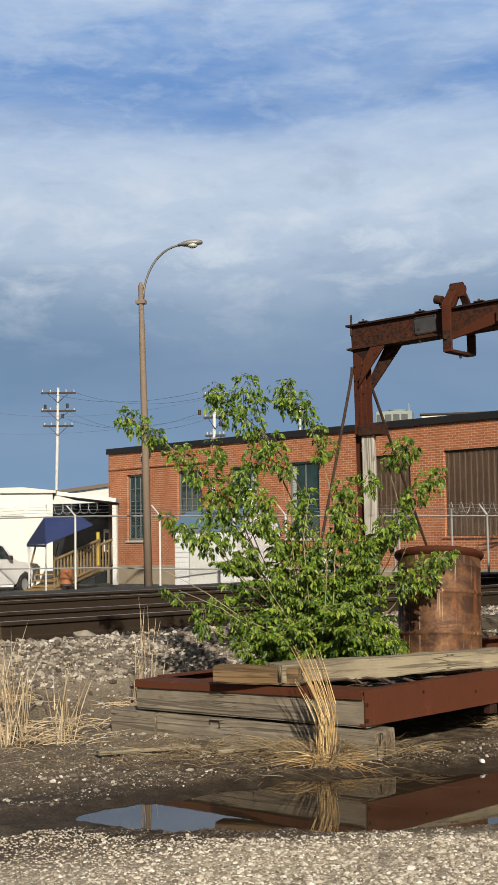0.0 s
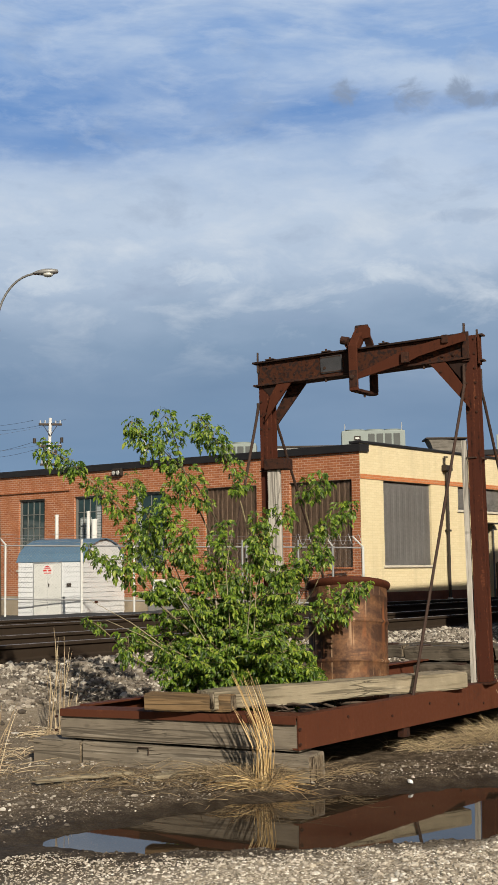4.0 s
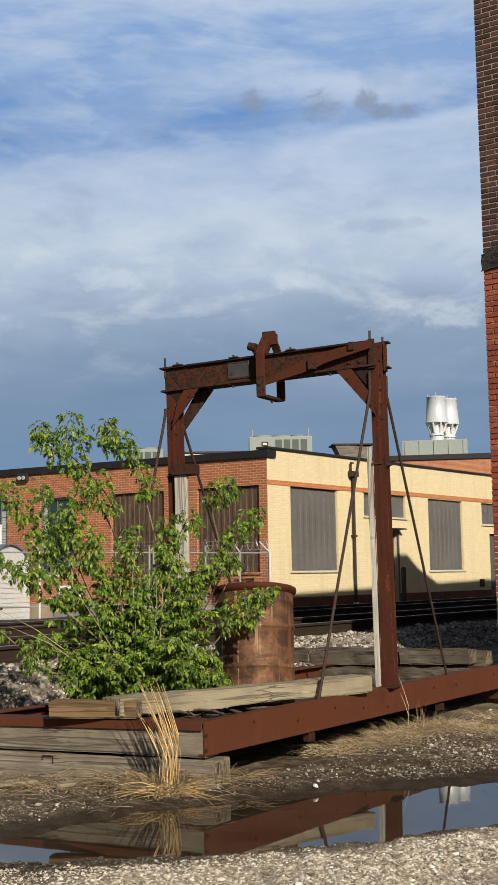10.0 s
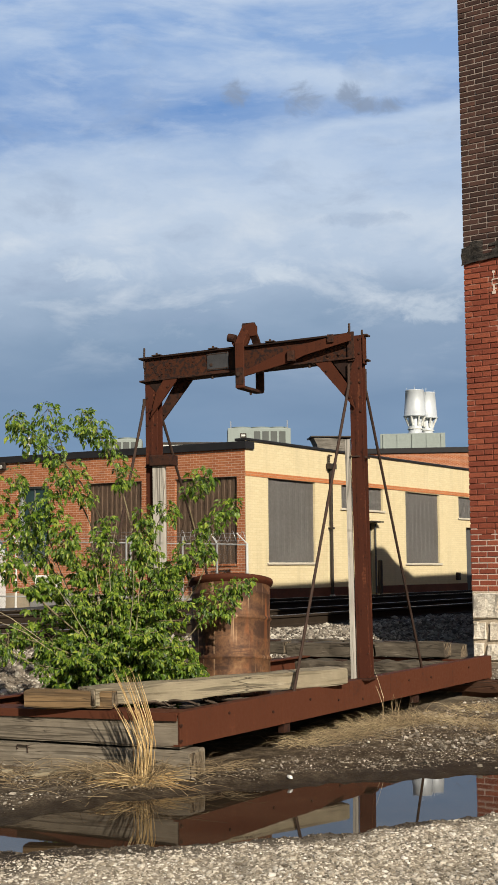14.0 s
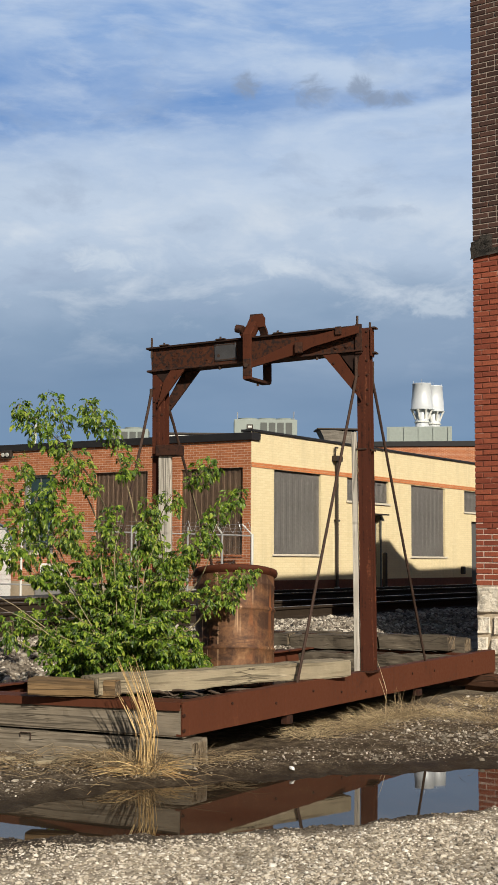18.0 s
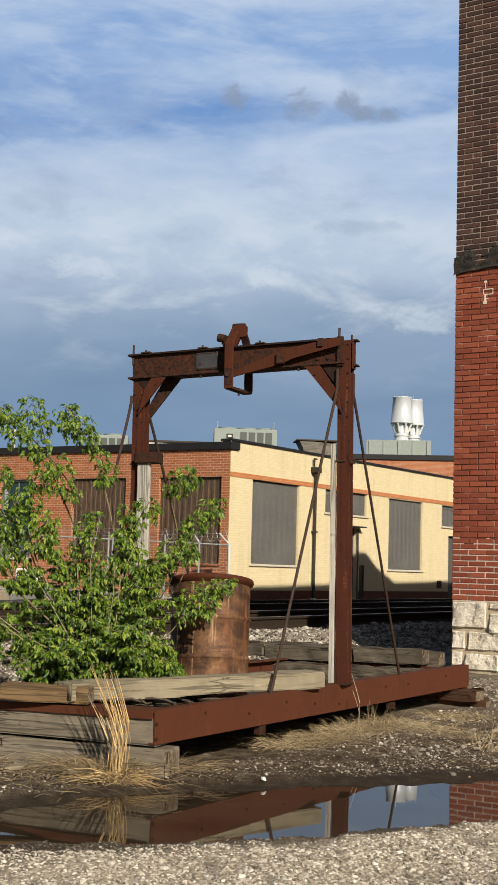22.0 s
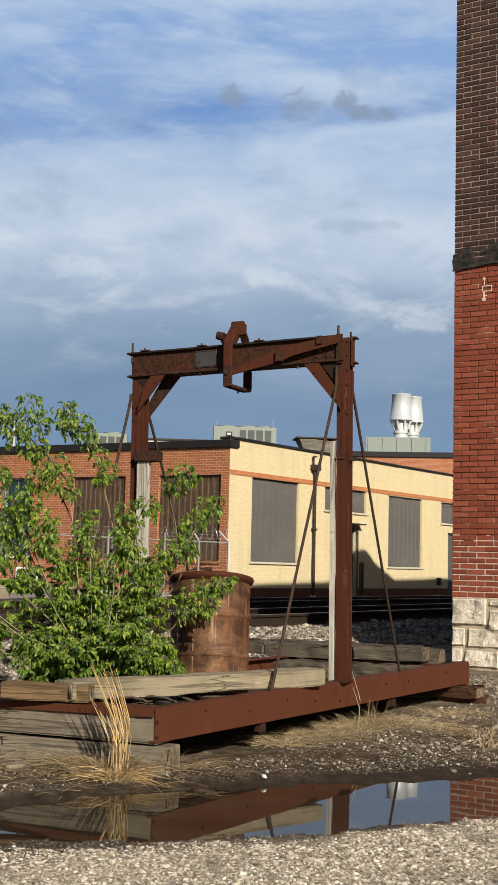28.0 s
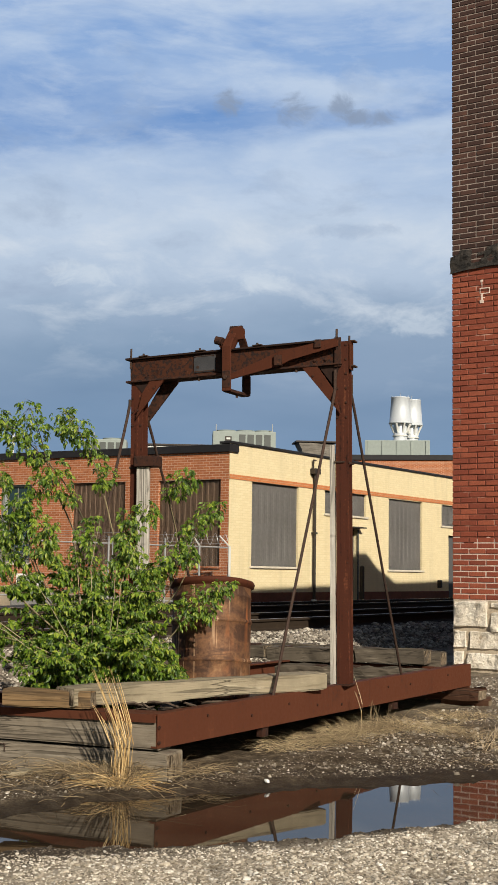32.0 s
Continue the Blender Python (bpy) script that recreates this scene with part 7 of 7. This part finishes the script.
def bush_stem(tip, sparse, big=1.0):
    """A stem from the root to the tip with its own twigs and leaves."""
    tip = Vector(tip) - ROOT
    b = Vector((rb.uniform(-0.16, 0.16), rb.uniform(-0.12, 0.12), 0.0))
    ctl = b + Vector((tip.x * 0.35 + rb.uniform(-0.1, 0.1), tip.y * 0.35 + rb.uniform(-0.1, 0.1), tip.z * 0.72))
    pts = [(1 - f) ** 2 * b + 2 * f * (1 - f) * ctl + f * f * tip for f in [i / 10 for i in range(11)]]
    pts = [p + Vector((rb.gauss(0, 0.012), rb.gauss(0, 0.012), 0)) * (1 if i else 0) for i, p in enumerate(pts)]
    L = sum((q - p).length for p, q in zip(pts, pts[1:]))
    limb = part("limb", ntube(pts, [0.0048 * (1 - 0.8 * i / 10) * (0.7 + 0.3 * L) + 0.0014 for i in range(11)], 6), M_TWIG if rb.random() < 0.2 else M_STEM, bush)
    bm = bmesh.new()
    tw = bmesh.new()
    start = 0.30 if sparse else 0.22
    n_tw = int((15 if sparse == 0 else 13) * L ** 0.6)
    for j in range(n_tw):
        f = start + (1 - start) * (j + rb.random()) / n_tw
        i = min(int(f * 10), 9)
        p = pts[i].lerp(pts[i + 1], f * 10 - i)
        d0 = (pts[i + 1] - pts[i]).normalized()
        a = rb.uniform(0, 6.283)
        out = (d0 * 0.6 + Vector((math.cos(a), math.sin(a) * 0.8, rb.uniform(-0.3, 0.5)))).normalized()
        tl = rb.uniform(0.10, 0.30) * (1.1 if sparse == 0 else 0.75) * (1.15 - 0.5 * f)
        e = p + out * tl + Vector((0, 0, -0.25 * tl))
        tube(tw, [p, (p + e) / 2 + Vector((0, 0, 0.03 * tl)), e], [0.0022, 0.0017, 0.001], 4)
        m = int(9 + tl * 68)
        for q in range(m):
            g = (q + rb.random()) / m
            pp_ = p.lerp(e, g)
            a2 = rb.uniform(0, 6.283)
            compound(bm, pp_, (out * 0.5 + Vector((math.cos(a2), math.sin(a2), rb.uniform(-0.5, 0.25)))).normalized(), rb, rb.uniform(0.024, 0.040) * big)
    for q in range(int(18 + 9 * L)):
        a2 = rb.uniform(0, 6.283)
        f = rb.uniform(0.86, 1.0)
        i = min(int(f * 10), 9)
        pp_ = pts[i].lerp(pts[i + 1], f * 10 - i)
        compound(bm, pp_, Vector((math.cos(a2), math.sin(a2), rb.uniform(-0.6, 0.3))).normalized(), rb, rb.uniform(0.025, 0.044) * big)
    tagged(part("twig_spray", tw, M_TWIG, limb), kind="stuff")
    tagged(part("foliage", bm, M_LEAF, limb), kind="stuff")
    return limb


def leafy_stem(depth, way, sprays):
    """A long shoot from the root through (x, z) points at about one depth, with sprays of leaves (x, z, radius) hung on side twigs."""
    way = [Vector((rb.uniform(-0.06, 0.06), rb.uniform(-0.06, 0.06), 0.02))] + [Vector((x, depth, z)) - ROOT for x, z in way]
    way = [p + (Vector((rb.gauss(0, 0.01), rb.gauss(0, 0.03), 0)) if 0 < i < len(way) - 1 else Vector()) for i, p in enumerate(way)]
    pts = []
    for i in range(len(way) - 1):
        p0, p1, p2, p3 = way[max(i - 1, 0)], way[i], way[i + 1], way[min(i + 2, len(way) - 1)]
        for j in range(4):
            f = j / 4
            pts.append(0.5 * (2 * p1 + (p2 - p0) * f + (2 * p0 - 5 * p1 + 4 * p2 - p3) * f * f + (3 * p1 - p0 - 3 * p2 + p3) * f ** 3))
    pts.append(way[-1])
    n = len(pts)
    L = sum((q - p).length for p, q in zip(pts, pts[1:]))
    limb = part("limb", ntube(pts, [0.0052 * (1 - 0.85 * i / n) * (0.6 + 0.3 * L) + 0.0013 for i in range(n)], 6), M_TWIG if rb.random() < 0.5 else M_STEM, bush)
    bm, tw = bmesh.new(), bmesh.new()
    for x, z, r in sprays:
        c = Vector((x, depth + rb.gauss(0, 0.05), z)) - ROOT
        near = min(pts, key=lambda p: (p - c).length + 0.35 * max(p.z - c.z, 0))
        hook = c + Vector((0, 0, 0.35 * r))
        tube(tw, [near, (near + hook) / 2 + Vector((0, 0, 0.02)), hook], [0.0024, 0.0018, 0.0011], 4)
        r *= 1.12
        for q in range(int(9 + 3300 * r * r + 230 * r)):
            a, h = rb.uniform(0, 6.283), rb.random() ** 0.6
            off = Vector((math.cos(a) * h * r, rb.gauss(0, 0.6) * r, math.sin(a) * h * r * 1.05))
            at = c + off
            d = (off.normalized() * 0.7 + Vector((rb.gauss(0, 0.35), rb.gauss(0, 0.35), -0.25))).normalized() if off.length > 1e-4 else Vector((0, 0, -1))
            compound(bm, at, d, rb, rb.uniform(0.023, 0.042))
            if q % 6 == 0:
                tube(tw, [hook, (hook + at) / 2 + Vector((0, 0, 0.006)), at], [0.0012, 0.001, 0.0007], 3)
    tagged(part("twig_spray", tw, M_TWIG, limb), kind="stuff")
    tagged(part("foliage", bm, M_LEAF, limb), kind="stuff")
    BRANCHES.append((limb, way[-1].z + ROOT.z))
    return limb


leafy_stem(9.05, [(-1.21, 0.64), (-1.57, 1.24), (-1.88, 1.69), (-2.12, 1.94), (-2.31, 2.11), (-2.51, 2.22)],
           [(-2.50, 2.21, 0.056), (-2.41, 2.17, 0.064), (-2.30, 2.10, 0.060), (-2.22, 2.04, 0.048), (-2.15, 1.95, 0.056), (-2.01, 1.90, 0.072), (-1.93, 1.79, 0.060), (-1.85, 1.67, 0.080), (-1.73, 1.56, 0.088)])
leafy_stem(9.20, [(-1.15, 0.75), (-1.14, 1.39), (-1.29, 1.79), (-1.45, 2.02), (-1.67, 2.23), (-1.85, 2.39)],
           [(-1.84, 2.38, 0.060), (-1.78, 2.30, 0.072), (-1.71, 2.21, 0.072), (-1.58, 2.14, 0.080), (-1.47, 2.02, 0.088), (-1.38, 1.89, 0.088), (-1.54, 1.89, 0.068), (-1.29, 1.80, 0.040)])
leafy_stem(9.26, [(-1.20, 0.74), (-1.23, 1.40), (-1.43, 1.90), (-1.53, 2.24), (-1.61, 2.44)],
           [(-1.62, 2.42, 0.072), (-1.54, 2.30, 0.072), (-1.67, 2.34, 0.056)])
leafy_stem(9.25, [(-1.07, 0.70), (-0.96, 1.39), (-1.02, 1.64), (-1.09, 1.89), (-1.17, 2.14), (-1.36, 2.43)],
           [(-1.38, 2.42, 0.056), (-1.31, 2.36, 0.072), (-1.25, 2.28, 0.076), (-1.19, 2.19, 0.064), (-1.36, 2.28, 0.044), (-1.11, 2.07, 0.052), (-1.03, 1.96, 0.060), (-1.09, 1.90, 0.032)])
leafy_stem(9.00, [(-1.17, 0.72), (-1.48, 1.20), (-1.68, 1.69), (-1.78, 1.87), (-1.81, 1.97)],
           [(-1.80, 1.96, 0.052), (-1.75, 1.88, 0.044), (-1.68, 1.71, 0.048)])
leafy_stem(8.90, [(-1.11, 0.69), (-1.39, 1.08), (-1.56, 1.56), (-1.54, 1.77)],
           [(-1.55, 1.75, 0.064), (-1.58, 1.66, 0.072), (-1.49, 1.58, 0.080), (-1.66, 1.58, 0.080), (-1.39, 1.55, 0.072), (-1.43, 1.44, 0.088), (-1.78, 1.46, 0.088), (-1.70, 1.35, 0.096), (-1.58, 1.38, 0.096)])
leafy_stem(8.80, [(-1.14, 0.66), (-1.53, 1.05), (-1.81, 1.36), (-1.99, 1.39), (-2.08, 1.47)],
           [(-2.07, 1.47, 0.032), (-2.00, 1.41, 0.040), (-1.94, 1.35, 0.052), (-1.85, 1.34, 0.060), (-1.78, 1.28, 0.060)])
leafy_stem(9.20, [(-1.03, 0.67), (-0.94, 1.07), (-0.88, 1.47), (-0.91, 1.68)],
           [(-0.90, 1.68, 0.064), (-0.86, 1.59, 0.064), (-0.93, 1.55, 0.056), (-0.89, 1.45, 0.072), (-0.93, 1.35, 0.080), (-0.83, 1.38, 0.048)])
leafy_stem(9.30, [(-1.00, 0.66), (-0.68, 1.14), (-0.56, 1.47), (-0.58, 1.80), (-0.47, 1.96)],
           [(-0.47, 1.95, 0.068), (-0.53, 1.89, 0.060), (-0.60, 1.84, 0.036)])
leafy_stem(9.20, [(-1.03, 0.67), (-0.81, 1.19), (-0.82, 1.55), (-0.74, 1.74)],
           [(-0.75, 1.73, 0.048), (-0.71, 1.67, 0.040)])
leafy_stem(9.32, [(-0.96, 0.66), (-0.54, 1.14), (-0.41, 1.51), (-0.25, 1.73)],
           [(-0.25, 1.74, 0.052), (-0.33, 1.68, 0.068), (-0.42, 1.60, 0.060), (-0.49, 1.54, 0.040)])
leafy_stem(9.15, [(-0.98, 0.67), (-0.67, 1.04), (-0.49, 1.36), (-0.42, 1.44)],
           [(-0.48, 1.48, 0.060), (-0.56, 1.38, 0.080), (-0.65, 1.30, 0.080), (-0.44, 1.38, 0.048), (-0.73, 1.26, 0.080)])
leafy_stem(8.98, [(-0.93, 0.64), (-0.59, 0.79), (-0.40, 1.05), (-0.22, 1.17)],
           [(-0.23, 1.16, 0.052), (-0.31, 1.12, 0.068), (-0.40, 1.06, 0.080), (-0.48, 0.98, 0.080), (-0.32, 1.01, 0.056), (-0.16, 1.19, 0.028)])
leafy_stem(9.00, [(-1.13, 0.68), (-1.20, 1.08), (-1.16, 1.55), (-1.14, 1.67)],
           [(-1.14, 1.62, 0.036), (-1.17, 1.53, 0.048), (-1.13, 1.45, 0.056), (-1.20, 1.35, 0.080), (-1.09, 1.30, 0.068), (-1.28, 1.27, 0.080)])
leafy_stem(8.75, [(-1.17, 0.58), (-1.52, 0.76), (-1.79, 0.83)],
           [(-1.81, 0.83, 0.064), (-1.70, 0.86, 0.056), (-1.64, 0.76, 0.080), (-1.50, 0.78, 0.080), (-1.79, 0.74, 0.056)])
leafy_stem(8.75, [(-1.21, 0.56), (-1.64, 0.66), (-1.98, 0.92), (-2.08, 0.97)],
           [(-2.08, 0.96, 0.024), (-1.99, 0.93, 0.020), (-1.53, 0.62, 0.056)])
# shoots of middle height
for i in range(15):
    BRANCHES.append((bush_stem((rb.uniform(-1.70, -0.55), rb.uniform(8.75, 9.35), rb.uniform(0.95, 1.30)), 0 if i % 3 else 1), 1.0))
for x, y, z in ((-1.48, 9.1, 1.42), (-1.33, 8.95, 1.30), (-0.92, 9.2, 1.42), (-0.66, 9.15, 1.28), (-1.10, 9.05, 1.25)):
    BRANCHES.append((bush_stem((x, y, z), 1), z))
# low skirt of shoots
for i in range(42):
    a = rb.uniform(0, 6.283)
    r_ = rb.uniform(0.3, 0.70)
    BRANCHES.append((bush_stem((ROOT.x + 0.04 + r_ * math.cos(a) * (0.76 if math.cos(a) < 0 else 0.94), ROOT.y + r_ * math.sin(a) * 0.7, rb.uniform(0.45, 0.92)), 0), 0.5))
# bare pale shoots
for tip in ((-2.05, 8.6, 1.12), (-1.9, 8.5, 0.98), (-1.30, 9.0, 1.75), (-0.80, 8.8, 1.45), (-1.05, 8.75, 1.62), (-1.62, 8.9, 1.50), (-0.92, 8.58, 1.30), (-1.50, 8.62, 1.25)):
    t = Vector(tip) - ROOT
    part("bare_shoot", ntube([(rb.uniform(-0.1, 0.1), 0, 0.05), t * 0.35 + Vector((rb.uniform(-0.06, 0.06), -0.04, 0.12)), t * 0.7 + Vector((rb.uniform(-0.05, 0.05), -0.03, 0.08)), t], [0.0036, 0.0032, 0.0024, 0.0013], 5), M_BARE, bush, "pale bare shoot")

# ---- bricks and footing stones of the warehouse front, one by one ----
COURSE, BL, JOINT = 0.0677, 0.2012, 0.0135
VIS = 1.45


def brick_mesh(l, name):
    bm = bmesh.new()
    box(bm, 0.0, l, -0.004, 0.03, 0.0, COURSE - JOINT, 0.0)
    bmesh.ops.bevel(bm, geom=[e for e in bm.edges if all(v.co.y < 0 for v in e.verts)], offset=0.004, segments=1, affect="EDGES")
    me = mesh_of(bm, name)
    me.materials.append(M_WBRICK)
    return me


FULL, HALF, QUART = brick_mesh(BL, "brick"), brick_mesh(0.096, "brick_half"), brick_mesh(0.15, "brick_cut")
rw = random.Random(3)
rest_v, rest_f = [], []
count = 0
wall_front = [o for o in warehouse.children if o.name.startswith("front_wall")][0]
for j in range(int((9.3 - 0.995) / COURSE)):
    z = 0.995 + j * COURSE
    x = 0.0
    first = True
    header = j % 7 == 3
    while x < VIS:
        me, l = FULL, BL
        if first and j % 2:
            me, l = HALF, 0.096
        elif header and (round(x / 0.1) % 3 == 2):
            me, l = HALF, 0.096
        first = False
        dy = rw.uniform(-0.003, 0.003)
        if count < 300:
            b = part("brick", me, M_WBRICK, warehouse)
            b.matrix_basis = FRONT @ Matrix.Translation((x + rw.uniform(-0.002, 0.002), dy, z))
            count += 1
        else:
            k0 = len(rest_v)
            for v in me.vertices:
                rest_v.append(FRONT @ (v.co + Vector((x, dy, z))))
            rest_f.extend([[k0 + i for i in p.vertices] for p in me.polygons])
        x += l + JOINT
k = Nodes("warehouse_brick_joined", 0.85, 0.0, 0.25)
w = k.where((1, 1, 1), "World")
rnd = k.island()
zz = k.xyz(w)[2]
red = k.ramp(rnd, [(0.0, (0.20, 0.048, 0.027)), (0.5, (0.255, 0.063, 0.034)), (1.0, (0.32, 0.088, 0.046))])
brown = k.ramp(rnd, [(0.0, (0.034, 0.020, 0.017)), (0.6, (0.052, 0.029, 0.024)), (1.0, (0.085, 0.044, 0.034))])
col = k.mix(k.math("GREATER_THAN", zz, 5.0), red, brown)
f = k.noise(w, 55, 5, 0.65)
col = k.mix(k.ramp(f, [(0.35, 0.35), (0.6, 0.0)]), col, (0.06, 0.025, 0.018))
col = k.mix(k.ramp(k.noise(w, 5, 5, 0.6), [(0.55, 0.0), (0.75, 0.25)]), col, k.mix(0.5, col, (0.42, 0.16, 0.09)))
k.bump(f, 0.5, 0.004)
M_WBRICK2 = k.done(col)
me = bpy.data.meshes.new("upper_bricks")
me.from_pydata([tuple(v) for v in rest_v], [], rest_f)
me.materials.append(M_WBRICK2)
o = new("upper_bricks", me)
o.parent = warehouse
tagged(o, "dark brown bricks above, red below", kind="stuff")
# charred, tarry band where an old roof met the wall
bm = bmesh.new()
cols_ = []
for i in range(40):
    x = -0.02 + i * 0.04
    row = []
    for j in range(7):
        f = j / 6
        top = 5.22 + 0.035 * noise.noise(Vector((x * 4, 1, 0))) + 0.08 * x
        bot = 4.955 + 0.05 * noise.noise(Vector((x * 3.1, 7, 0))) + 0.05 * math.sin(x * 2.6)
        bulge = -0.006 - 0.03 * math.sin(f * 3.1416) * (0.45 + noise.noise(Vector((x * 7, f * 3, 2)))) - (0.03 if j == 0 else 0)
        row.append(bm.verts.new((x, min(bulge, 0.004), bot + (top - bot) * f)))
    cols_.append(row)
for a, b in zip(cols_, cols_[1:]):
    for j in range(6):
        if noise.noise(Vector((a[j].co.x * 5, j * 0.9, 5))) > -0.18 or j == 0:
            bm.faces.new((a[j], b[j], b[j + 1], a[j + 1]))
k = Nodes("tar_band", 0.8, 0.0, 0.3)
w = k.where((1, 1, 1), "World")
k.bump(k.noise(w, 40, 5, 0.7), 0.9, 0.02)
o = part("tar_band", bm, k.done(k.ramp(k.noise(w, 12, 5, 0.6), [(0.35, (0.010, 0.009, 0.008)), (0.65, (0.05, 0.042, 0.035)), (0.8, (0.13, 0.10, 0.08))])), warehouse, "black tar line across the brickwork")
o.matrix_world = FRONT
M_PALEPATCH = plain("pale_mortar_smear", (0.62, 0.50, 0.42), 0.9, vary=0.25, scale=20)
bm = bmesh.new()
for x0, x1, z0, z1 in ((0.37, 0.405, 4.82, 4.85), (0.385, 0.395, 4.75, 4.82), (0.36, 0.49, 4.735, 4.748), (0.36, 0.37, 4.68, 4.74), (0.48, 0.49, 4.68, 4.74), (0.37, 0.49, 4.672, 4.684), (0.375, 0.40, 4.60, 4.67), (0.39, 0.43, 4.62, 4.632), (0.36, 0.41, 4.56, 4.60)):
    box(bm, x0, x1, -0.009, -0.003, z0, z1, 0.003)
o = part("mortar_smear", bm, M_PALEPATCH, warehouse, "pale mortar smears")
o.matrix_world = FRONT


def footing_block(x0, x1, z0, z1, seed):
    bm = bmesh.new()
    nx_, nz_ = max(int((x1 - x0) / 0.03), 3), max(int((z1 - z0) / 0.03), 3)
    rows3 = []
    for j in range(nz_ + 1):
        row = []
        for i in range(nx_ + 1):
            fx, fz_ = i / nx_, j / nz_
            e = min(fx, 1 - fx) * (x1 - x0), min(fz_, 1 - fz_) * (z1 - z0)
            dep = min(min(e) / 0.011, 1.0)
            x, z = x0 + (x1 - x0) * fx, z0 + (z1 - z0) * fz_
            nn = noise.noise(Vector((x * 6 + seed, z * 6, seed))) * 0.036 + abs(noise.noise(Vector((x * 11 + seed, z * 11, seed)))) * 0.022 + noise.noise(Vector((x * 34 + seed, z * 34, seed))) * 0.008
            jx = noise.noise(Vector((z * 9, seed, 1))) * 0.010 if i in (0, nx_) else 0
            jz = noise.noise(Vector((x * 9, seed, 4))) * 0.010 if j in (0, nz_) else 0
            row.append(bm.verts.new((x + jx, 0.03 - dep * 0.055 - (nn if dep > 0.3 else 0), z + jz)))
        rows3.append(row)
    for a, b in zip(rows3, rows3[1:]):
        for i in range(nx_):
            bm.faces.new((a[i], a[i + 1], b[i + 1], b[i]))
    o = part("footing_stone", bm, M_STONE, warehouse, "rough pale limestone block")
    o.matrix_world = FRONT


for x0, x1, z0, z1 in ((0.0, 0.455, 0.655, 0.985), (0.465, 0.75, 0.875, 0.985), (0.465, 0.78, 0.60, 0.865), (0.79, 1.4, 0.64, 0.985), (0.0, 0.195, 0.405, 0.64), (0.205, 0.70, 0.395, 0.64), (0.71, 1.4, 0.40, 0.59), (0.0, 0.16, 0.20, 0.395), (0.17, 0.62, 0.16, 0.385), (0.63, 1.4, 0.14, 0.39), (0.02, 0.7, 0.02, 0.15), (0.7, 1.4, 0.0, 0.13)):
    footing_block(x0 - 0.003, x1 + 0.003, z0 - 0.003, z1 + 0.003, x0 * 13 + z0 * 7 + 1)
o = part("footing_side", nbox(-0.01, 0.02, 0.03, 2.4, 0.0, 0.985, 0.01), M_STONE, warehouse)
o.matrix_world = FRONT


# ---- what moves: the clouds drift slowly ----
def motions():
    walk(SKY, [(0.0, pose(0, 0, 1.27, 0.1)), (8.0, pose(0, 0, 1.27, 0.0)), (16.0, pose(0, 0, 1.27, -0.1)), (24.0, pose(0, 0, 1.27, -0.22)), (32.0, pose(0, 0, 1.27, -0.32))])
    # the taller shoots of the bush sway in the wind
    sway = random.Random(12)
    for limb, z in BRANCHES:
        if z < 1.3:
            continue
        a, b, ph = sway.uniform(0.3, 0.6), sway.uniform(0.25, 0.55), sway.uniform(0, 6.28)
        rows = []
        for i in range(41):
            t = i * 0.8
            rows.append((t, pose(0, 0, 0, b * math.sin(1.7 * t + ph), a * math.sin(1.25 * t + 0.4 * ph) - 0.5 * t / 32, 0)))
        walk(limb, rows)


motions()
